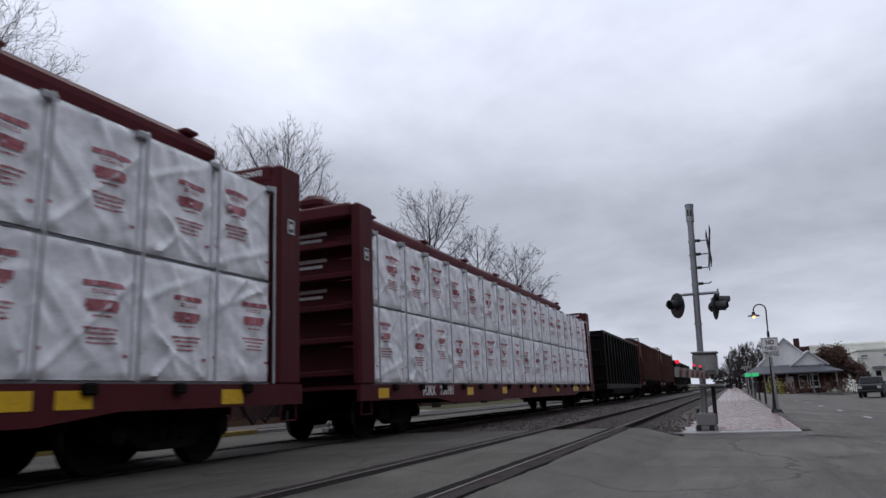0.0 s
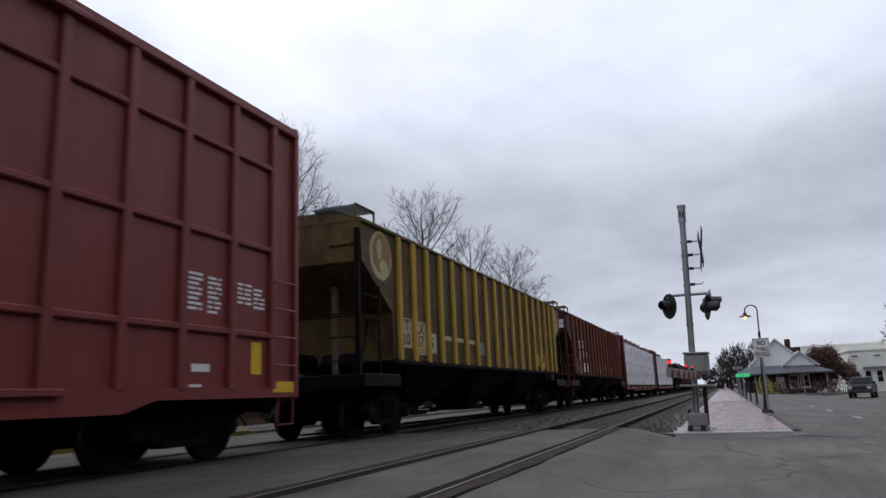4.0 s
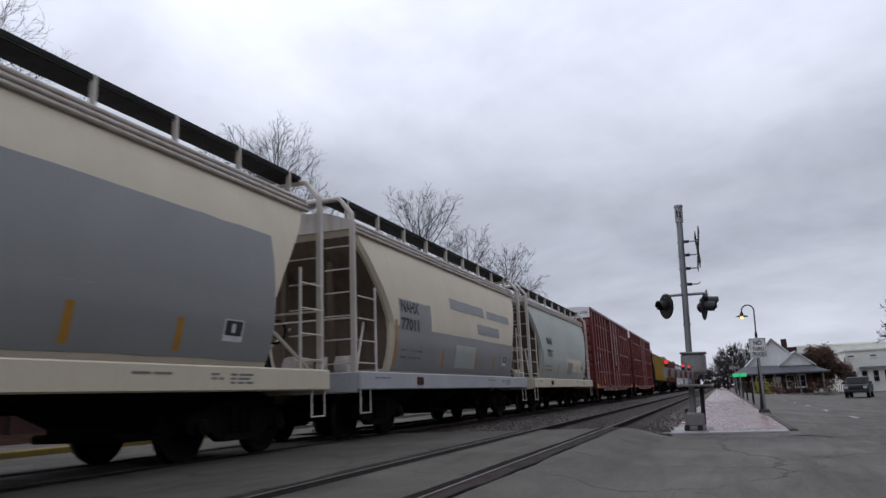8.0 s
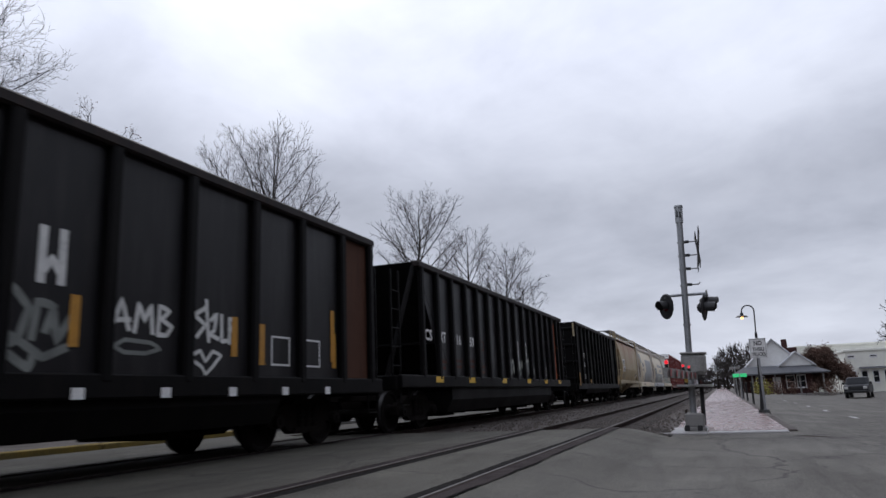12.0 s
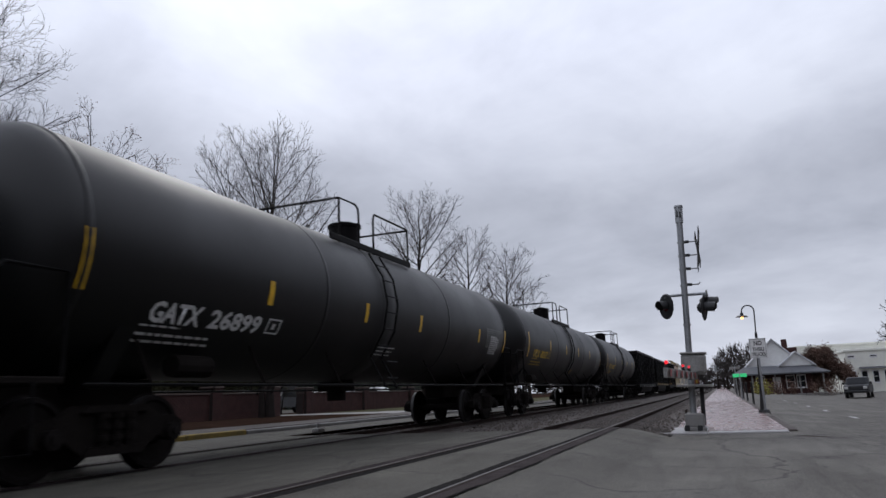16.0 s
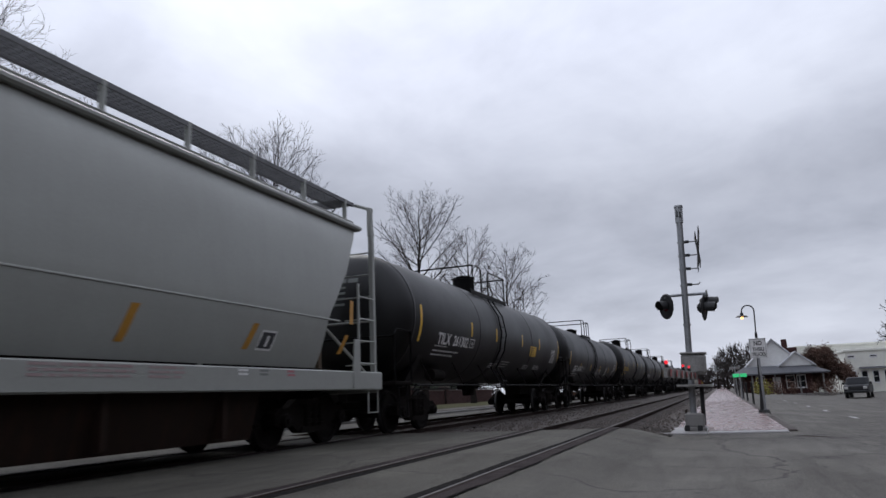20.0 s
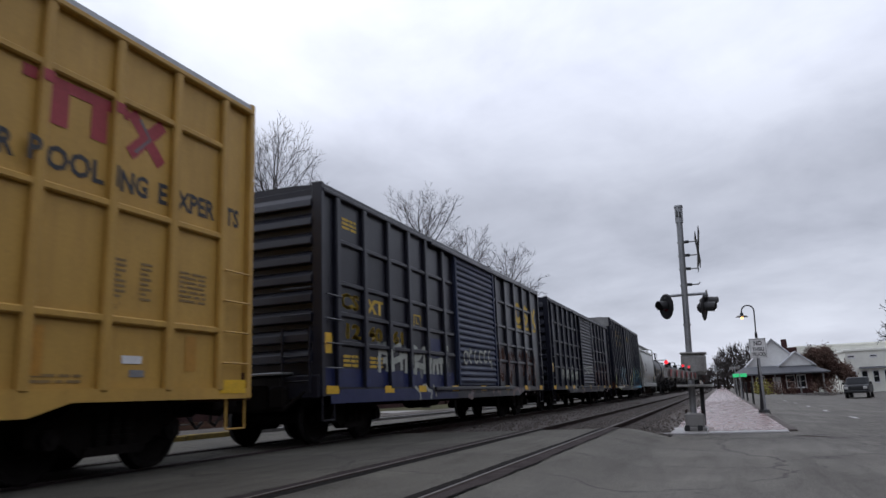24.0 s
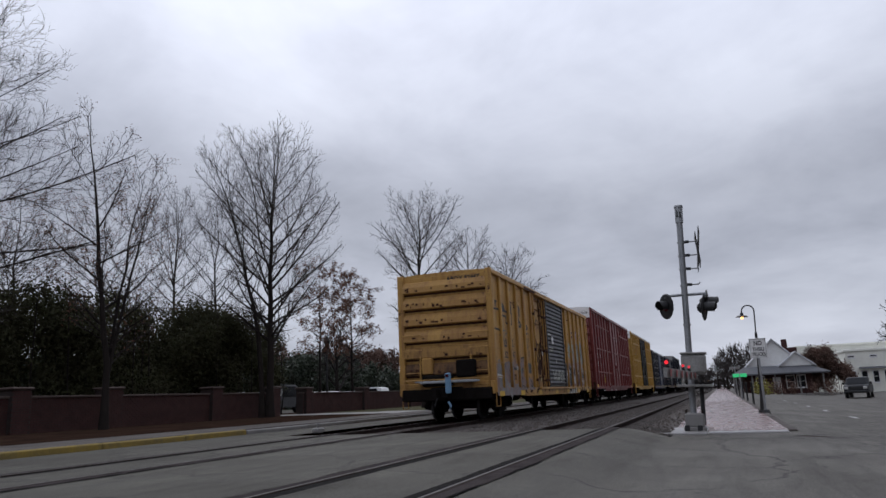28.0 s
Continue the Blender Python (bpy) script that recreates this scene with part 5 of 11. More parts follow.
ink_black = material("black_stencil", (0.03, 0.03, 0.033), 0.6, scale=6, fine=40, bump=0)
ink_yellow = material("yellow_stencil", (0.55, 0.36, 0.03), 0.6, col2=(0.4, 0.27, 0.04), scale=6, fine=40, bump=0)
ink_dull = material("dull_yellow_stencil", (0.26, 0.17, 0.025), 0.7, col2=(0.12, 0.08, 0.02), scale=6, fine=40, amount=0.9, bump=0)
ink_red = material("red_print", (0.36, 0.075, 0.10), 0.6, col2=(0.50, 0.24, 0.26), scale=9, fine=40, amount=0.8, bump=0)
ink_pink = material("faded_pink_print", (0.30, 0.20, 0.20), 0.6, col2=(0.33, 0.29, 0.28), scale=7, fine=40, amount=0.9, bump=0)
emblem_red = material("red_emblem_paint", (0.33, 0.035, 0.045), 0.6, col2=(0.26, 0.04, 0.045), scale=5, fine=30, amount=0.6, bump=0)
emblem_bright = material("bright_red_emblem_paint", (0.50, 0.045, 0.035), 0.6, col2=(0.36, 0.05, 0.04), scale=5, fine=30, amount=0.6, bump=0)
ink_blue = material("blue_logo_paint", (0.03, 0.055, 0.28), 0.6, scale=6, fine=40, bump=0)
reflect_y = material("yellow_reflector", (0.72, 0.43, 0.02), 0.4, scale=6, fine=40, bump=0)
reflect_o = material("orange_reflector", (0.45, 0.22, 0.03), 0.45, scale=6, fine=40, bump=0)
tag_teal = material("teal_graffiti", (0.015, 0.16, 0.30), 0.5, col2=(0.04, 0.30, 0.42), scale=3, fine=12, amount=1.0, bump=0)
tag_teal_dull = material("dull_teal_paint", (0.03, 0.085, 0.10), 0.6, col2=(0.02, 0.05, 0.06), scale=3, fine=14, amount=0.8, bump=0)
tag_pale = material("pale_graffiti", (0.50, 0.62, 0.66), 0.5, col2=(0.24, 0.45, 0.52), scale=2.5, fine=12, amount=0.9, bump=0)
tag_lime = material("lime_graffiti", (0.45, 0.52, 0.22), 0.5, scale=4, fine=14, bump=0)
tag_grey = material("grey_graffiti", (0.20, 0.215, 0.20), 0.6, col2=(0.09, 0.095, 0.09), scale=3, fine=12, amount=0.9, bump=0)
tag_mauve = material("mauve_graffiti", (0.24, 0.21, 0.215), 0.6, col2=(0.17, 0.11, 0.09), scale=3, fine=12, amount=0.9, bump=0)
tag_grey_pale = material("pale_grey_overpaint", (0.28, 0.27, 0.265), 0.7, col2=(0.19, 0.175, 0.17), scale=4, fine=16, amount=0.9, bump=0)
tag_pink = material("pale_pink_overpaint", (0.32, 0.23, 0.205), 0.7, col2=(0.23, 0.14, 0.11), scale=4, fine=16, amount=0.9, bump=0)
tag_white = material("white_graffiti", (0.62, 0.62, 0.60), 0.6, scale=5, fine=20, bump=0)
tag_chalk = material("chalky_graffiti", (0.44, 0.46, 0.40), 0.7, col2=(0.27, 0.28, 0.245), scale=5, fine=20, amount=0.8, bump=0)
blue_foot = material("blue_foot_paint", (0.014, 0.022, 0.085), 0.45, col2=(0.011, 0.015, 0.05), scale=2, fine=20, bump=0)
tag_orange = material("orange_graffiti", (0.42, 0.10, 0.03), 0.6, scale=3, fine=20, bump=0)
tag_ice = material("worn_turquoise_graffiti", (0.36, 0.44, 0.40), 0.7, col2=(0.30, 0.29, 0.24), scale=3.5, fine=14, amount=1.0, bump=0)
tag_cream = material("cream_graffiti", (0.52, 0.46, 0.38), 0.7, col2=(0.40, 0.30, 0.22), scale=5, fine=16, amount=0.9, bump=0)
tag_maroon = material("maroon_graffiti", (0.085, 0.028, 0.022), 0.7, col2=(0.17, 0.08, 0.06), scale=5, fine=16, amount=0.9, bump=0)
tag_green = material("bright_green_graffiti", (0.13, 0.42, 0.05), 0.6, scale=4, fine=14, bump=0)
tag_rust = material("faded_red_stencil", (0.11, 0.032, 0.018), 0.7, col2=(0.05, 0.018, 0.012), scale=5, fine=30, amount=0.8, bump=0)
tag_black = material("black_graffiti", (0.02, 0.018, 0.018), 0.6, scale=3, fine=20, bump=0)

WHEEL_R, AXLE = 0.457, 0.89


def truck_meshes():
    d = {}
    for key, yy in (("near", -1.0), ("far", 1.0)):
        prof = [(-1.12, 0.40), (-1.12, 0.58), (-0.98, 0.66), (-0.76, 0.66), (-0.52, 0.80), (0.52, 0.80), (0.76, 0.66), (0.98, 0.66), (1.12, 0.58), (1.12, 0.40),
                (0.94, 0.34), (0.70, 0.42), (0.42, 0.24), (-0.42, 0.24), (-0.70, 0.42), (-0.94, 0.34)]
        s = Shape().prism_y(prof, yy - 0.07, yy + 0.07)
        sg = -1 if yy < 0 else 1
        s.prism_y([(-0.5, 0.72), (0.5, 0.72), (0.42, 0.80), (-0.42, 0.80)], yy + sg * 0.06, yy + sg * 0.13)
        s.prism_y([(-0.46, 0.24), (0.46, 0.24), (0.4, 0.34), (-0.4, 0.34)], yy + sg * 0.06, yy + sg * 0.13)
        d["frame_" + key] = s.mesh("side_frame", steel_dark)
        sp = Shape()
        for k in (-0.2, 0.0, 0.2):
            for j in range(6):
                sp.cyl_z(k, yy + sg * 0.09, 0.085 if j % 2 else 0.065, 0.34 + 0.063 * j, 0.40 + 0.063 * j, 10)
        d["spring_" + key] = sp.mesh("spring_nest", steel_dark)
        d["cap_" + key] = Shape().cyl_y(0, 0, 0.11, yy - 0.02, yy + sg * 0.17, 14).cyl_y(0, 0, 0.05, yy + sg * 0.16, yy + sg * 0.2, 10).mesh("bearing_cap", wheel_m)
    ws = Shape().cyl_y(0, 0, 0.085, -1.0, 1.0, 12)
    for sg in (-1, 1):
        n = 28
        ws.loft([[(r * math.cos(2 * math.pi * k / n), sg * yy, r * math.sin(2 * math.pi * k / n)) for k in range(n)]
                 for yy, r in ((0.68, 0.10), (0.70, 0.16), (0.73, 0.36), (0.685, 0.40), (0.683, 0.485), (0.70, 0.486), (0.715, WHEEL_R), (0.81, WHEEL_R - 0.006), (0.815, 0.40), (0.78, 0.37), (0.76, 0.17), (0.86, 0.14), (0.86, 0.09))])
    d["wheelset"] = ws.mesh("wheelset", wheel_m, 40)
    for sg, key in ((-1, "tread_near"), (1, "tread_far")):
        n = 28
        tr = Shape().loft([[(r * math.cos(2 * math.pi * k / n), sg * yy, r * math.sin(2 * math.pi * k / n)) for k in range(n)] for yy, r in ((0.72, WHEEL_R + 0.002), (0.80, WHEEL_R - 0.003))], caps=False)
        d[key] = tr.mesh("tread", tread_m, 60)
    d["bolster"] = Shape().cbox(-0.2, 0.2, -1.05, 1.05, 0.46, 0.72, 0.04).cbox(-0.3, 0.3, -0.3, 0.3, 0.68, 0.78, 0.03).mesh("truck", steel_dark)
    d["brake"] = Shape().cbox(-0.06, 0.06, -0.9, 0.9, 0.34, 0.46, 0.02).mesh("brake_beam", steel_dark)
    d["coupler"] = Shape().cbox(-0.2, 0.52, -0.09, 0.09, 0.78, 0.95, 0.02).prism_z([(0.5, -0.2), (0.78, -0.22), (0.82, -0.08), (0.68, -0.02), (0.68, 0.06), (0.82, 0.1), (0.76, 0.2), (0.5, 0.16)], 0.72, 1.0).mesh("coupler", steel_dark)
    d["hose"] = Shape().tube([(0.1, -0.25, 0.85), (0.3, -0.3, 0.6), (0.55, -0.25, 0.42), (0.8, -0.15, 0.5)], 0.025, 6).mesh("air_hose", rubber)
    return d


TM = truck_meshes()
TRAIN, WHEELS = [], []


def new_car(name, label, category, R, F, truck_in, half=0.0):
    """A wagon's base at rail height; R and F: where its rear and front ends lie along the train."""
    car = thing(name, label, category, ((R + F) / 2, FAR_Y, 0), "freight train")
    L = F - R
    TRAIN.append((car, (R + F) / 2))
    for sx in (-1, 1):
        cx = sx * (L / 2 - truck_in)
        tk = part("truck", TM["bolster"], None, car, "grimy cast steel truck", at=(cx, 0, 0))
        for key in ("near", "far"):
            part("side_frame", TM["frame_" + key], None, tk)
            part("spring_nest", TM["spring_" + key], None, tk, kind="stuff")
            for ax in (-AXLE, AXLE):
                part("bearing_cap", TM["cap_" + key], None, tk, at=(ax, 0, WHEEL_R))
        for ax in (-AXLE, AXLE):
            ws = part("wheelset", TM["wheelset"], None, car, "dull steel wheels on an axle", at=(cx + ax, 0, WHEEL_R))
            for key in ("tread_near", "tread_far"):
                part("tread", TM[key], None, ws, "bright worn wheel tread")
            WHEELS.append((ws, car, (R + F) / 2, cx + ax))
            part("brake_beam", TM["brake"], None, tk, at=(ax * 0.45, 0, 0))
        m = Matrix.Translation((sx * (L / 2 - 0.12), 0, 0)) @ (Matrix.Identity(4) if sx > 0 else Matrix.Rotation(math.pi, 4, "Z"))
        part("coupler", TM["coupler"], None, car, at=m)
        part("air_hose", TM["hose"], None, car, at=m)
    return car, L


def letter(car, s, x, y, z, h, mat, w=None, tilt=0, parent=None):
    """Lettering on the near side, from x on, at height z; w: its length."""
    me = text_mesh(s, h, mat)
    k = 1.0
    if w:
        xs = [v.co.x for v in me.vertices]
        k = w / (max(xs) - min(xs))
    return part("lettering", me, None, parent or car, at=Matrix.Translation((x, y, z)) @ Matrix.Rotation(radians(tilt), 4, "X") @ Matrix.Diagonal((k, 1, 1, 1)))


def end_letter(car, s, x, y, z, h, mat, w):
    """Lettering on the rear end, which looks along -x; y: its left edge as read."""
    me = text_mesh(s, h, mat)
    xs = [v.co.x for v in me.vertices]
    return part("lettering", me, None, car, at=Matrix.Translation((x, y, z)) @ Matrix.Rotation(-math.pi / 2, 4, "Z") @ Matrix.Diagonal((w / (max(xs) - min(xs)), 1, 1, 1)))


def stencil(car, x, y, z, w, rows, mat, seed=1, h=0.045, gap=0.035):
    """Rows of small unreadable stencilled print as bars."""
    rng = random.Random(seed)
    s = Shape()
    for k in range(rows):
        xx = x
        while xx < x + w - 0.05:
            q = min(rng.uniform(0.08, 0.35), x + w - xx)
            s.box(xx, xx + q, y - 0.001, y, z - k * (h + gap) - h, z - k * (h + gap))
            xx += q + 0.04
    return part("stencilled_print", s, mat, car, kind="stuff")


def plate(car, x0, x1, y, z0, z1, mat, name="reflector", label=""):
    return part(name, Shape().box(x0, x1, y - 0.003, y, z0, z1), mat, car, label)


def ribbon(pts, w):
    """A flat stroke in the x-z plane along points."""
    P = [Vector((p[0], 0, p[1])) for p in pts]
    left, right = [], []
    for i, p in enumerate(P):
        d = (P[min(i + 1, len(P) - 1)] - P[max(i - 1, 0)])
        d = d.normalized() if d.length > 1e-6 else Vector((1, 0, 0))
        n = Vector((-d.z, 0, d.x))
        left.append(p + n * w / 2)
        right.append(p - n * w / 2)
    v = left + right
    k = len(P)
    return v, [(i, i + 1, k + i + 1, k + i) for i in range(k - 1)]


def graffiti(car, x0, x1, y, z0, z1, cells, mat, seed, w=0.09, label="spray-painted graffiti letters", strokes=3, edge=None):
    """Invented unreadable spray strokes, letter by letter."""
    rng = random.Random(seed)
    s, e = Shape(), Shape()
    cw = (x1 - x0) / cells
    for c in range(cells):
        cx = x0 + cw * (c + 0.5)
        for k in range(strokes):
            a0 = rng.uniform(0, 6.28)
            span_a = rng.uniform(2.2, 4.6) * rng.choice((-1, 1))
            rx, rz = cw * rng.uniform(0.2, 0.46), (z1 - z0) * rng.uniform(0.2, 0.48)
            ox, oz = cx + cw * rng.uniform(-0.12, 0.12), (z0 + z1) / 2 + (z1 - z0) * rng.uniform(-0.12, 0.12)
            pts = [(ox + rx * math.cos(a0 + span_a * i / 9) * (1 + 0.2 * math.sin(i)), oz + rz * math.sin(a0 + span_a * i / 9)) for i in range(10)]
            v, f = ribbon(pts, w * rng.uniform(0.7, 1.3))
            s.add([(p.x, y - 0.0012 * (c * strokes + k) / (cells * strokes), p.z) for p in v], f)
            if edge:
                v, f = ribbon(pts, w * 1.7)
                e.add([(p.x, y + 0.002, p.z) for p in v], f)
    ob = part("graffiti", s, mat, car, label, kind="stuff")
    if edge:
        part("graffiti_outline", e, edge, car, kind="stuff")
    return ob


def clip_slab(poly, a, b, k=0):
    """The part of a flat polygon between a and b along its coordinate k."""
    for lim, sg in ((a, 1), (b, -1)):
        out = []
        for p, q in zip(poly, poly[1:] + poly[:1]):
            dp, dq = sg * (p[k] - lim), sg * (q[k] - lim)
            if dp >= 0:
                out.append(p)
            if dp * dq < 0:
                t = dp / (dp - dq)
                out.append((p[0] + (q[0] - p[0]) * t, p[1] + (q[1] - p[1]) * t))
        poly = out
        if len(poly) < 3:
            return []
    return poly


def decal(car, L, polys, mat, posts=(), pw=0.13, lift=0.0, base=1.504, proud=0.086, label="", name="graffiti", sill=None):
    """Paint on the near side, in metres from the rear end and from the rail, that runs on over the side posts."""
    s = Shape()
    edges = [e for q in posts for e in (q - pw / 2, q + pw / 2)]
    for n, poly in enumerate(polys):
        poly = [tuple(p) for p in poly]
        if sill:
            foot = clip_slab(poly, -9.0, sill[0], 1)
            if len(foot) > 2:
                s.add([(px - L / 2, -(sill[1] + lift + 0.00015 * (n % 9)), pz) for px, pz in foot], [tuple(range(len(foot)))])
            poly = clip_slab(poly, sill[0], 9.0, 1)
            if len(poly) < 3:
                continue
        x0, x1 = min(p[0] for p in poly), max(p[0] for p in poly)
        xs = [x0] + sorted(e for e in edges if x0 < e < x1) + [x1]
        for a, b in zip(xs, xs[1:]):
            c = clip_slab(poly, a, b)
            if len(c) < 3 or b - a < 1e-4:
                continue
            m = (a + b) / 2
            on = any(abs(m - q) < pw / 2 for q in posts)
            y = -(base + (proud if on else 0) + lift + 0.00015 * (n % 9))
            s.add([(px - L / 2, y, pz) for px, pz in c], [tuple(range(len(c)))])
    return part(name, s, mat, car, label, kind="stuff")


def strokes(lines, w):
    """Quads along hand-drawn lines of points."""
    out = []
    for line in lines:
        for (xa, za), (xb, zb) in zip(line, line[1:]):
            d = math.hypot(xb - xa, zb - za) or 1e-6
            ux, uz = (xb - xa) / d, (zb - za) / d
            nx, nz, e = -uz * w / 2, ux * w / 2, w * 0.3
            out.append([(xa - ux * e + nx, za - uz * e + nz), (xb + ux * e + nx, zb + uz * e + nz), (xb + ux * e - nx, zb + uz * e - nz), (xa - ux * e - nx, za - uz * e - nz)])
    return out


def outline(polys, w):
    return strokes([list(p) + [p[0]] for p in polys], w)


def blob(cx, cz, rx, rz, rng, n=11, rough=0.3):
    return [(cx + rx * math.cos(2 * math.pi * k / n) * rng.uniform(1 - rough, 1 + rough), cz + rz * math.sin(2 * math.pi * k / n) * rng.uniform(1 - rough, 1 + rough)) for k in range(n)]


def blotches(x0, x1, z0, z1, n, rng, r=(0.03, 0.14), tall=1.6):
    out = []
    for _ in range(n):
        q = rng.uniform(*r)
        out.append(blob(rng.uniform(x0, x1), rng.uniform(z0, z1), q, q * rng.uniform(0.6, tall), rng, 9, 0.4))
    return out


def block_emblem(car, L, xs, z, w, h, mat, posts, pw):
    """Three blocky painted shapes over short bars: a ring cut open, a bent band and a cross."""
    a, b, c = xs
    t = h * 0.3
    ring = [(a + w / 2 + w * 0.42 * math.cos(v), z + h / 2 + h * 0.40 * math.sin(v)) for v in [radians(d) for d in range(45, 330, 27)]]
    bent = [(b + w * 0.9, z + h * 0.82), (b + w * 0.45, z + h * 0.9), (b + w * 0.1, z + h * 0.7), (b + w * 0.85, z + h * 0.33), (b + w * 0.5, z + h * 0.1), (b + w * 0.08, z + h * 0.18)]
    cross = [[(c + w * 0.1, z + h * 0.05), (c + w * 0.9, z + h * 0.95)], [(c + w * 0.1, z + h * 0.95), (c + w * 0.9, z + h * 0.05)]]
    decal(car, L, strokes([ring, bent] + cross, t), mat, posts, pw, 0.003, label="yellow block emblem", name="emblem")
    decal(car, L, [[(q, z - h * 0.28), (q + w, z - h * 0.28), (q + w, z - h * 0.12), (q, z - h * 0.12)] for q in xs], mat, posts, pw, 0.003, name="emblem_bar")


def door_notices(car, L, rows, y=-1.577):
    """Small placards and stencilled spots on a plug door: x, z, width, height and paint."""
    for x, z, w, h, mat in rows:
        plate(car, x - L / 2, x + w - L / 2, y, z, z + h, mat, "placard")
    part("placard", Shape().prism_y([(7.78 - L / 2 + 0.075 * math.cos(2 * math.pi * k / 14), 2.25 + 0.075 * math.sin(2 * math.pi * k / 14)) for k in range(14)], y - 0.002, y + 0.004), ink_white, car, "round white door placard")


def chalk(car, x, z, w, h, lines, width, mat, y=-1.505):
    """Thin hand-drawn tag strokes in a box of its own."""
    s = Shape()
    for k, line in enumerate(lines):
        pts = []
        for (xa, za), (xb, zb) in zip(line, line[1:]):
            pts += [(x + w * (xa + (xb - xa) * i / 4), z + h * (za + (zb - za) * i / 4)) for i in range(4)]
        pts.append((x + w * line[-1][0], z + h * line[-1][1]))
        v, f = ribbon(pts, width)
        s.add([(p.x, y - 0.0006 * k, p.z) for p in v], f)
    return part("graffiti", s, mat, car, "thin chalk-white graffiti tag", kind="stuff")


def ladder(car, x, y, z0, z1, mat, along="x", w=0.42, step=0.42, stiles=True, name="ladder"):
    """Rungs, and stiles if wanted, as one welded part."""
    s = Shape()
    k = z0
    while k <= z1:
        if along == "x":
            s.tube([(x - w / 2, y, k), (x + w / 2, y, k)], 0.014, 5)
        else:
            s.tube([(x, y - w / 2, k), (x, y + w / 2, k)], 0.014, 5)
        k += step
    if stiles:
        for q in (-w / 2, w / 2):
            s.cbox(x - 0.02 + (q if along == "x" else 0), x + 0.02 + (q if along == "x" else 0), y - 0.02 + (0 if along == "x" else q), y + 0.02 + (0 if along == "x" else q), z0 - 0.2, z1 + 0.15, 0.005)
    return part(name, s, mat, car, kind="stuff")


def corner_steps(car, L, mat, y=1.5, z=0.8):
    for sx in (-1, 1):
        for sy in (-1, 1):
            x = sx * (L / 2 - 0.3)
            s = Shape().tube([(x - 0.2, sy * y, z), (x - 0.2, sy * y, z - 0.42), (x + 0.2, sy * y, z - 0.42), (x + 0.2, sy * y, z)], 0.018, 5)
            part("stirrup_step", s, mat, car)


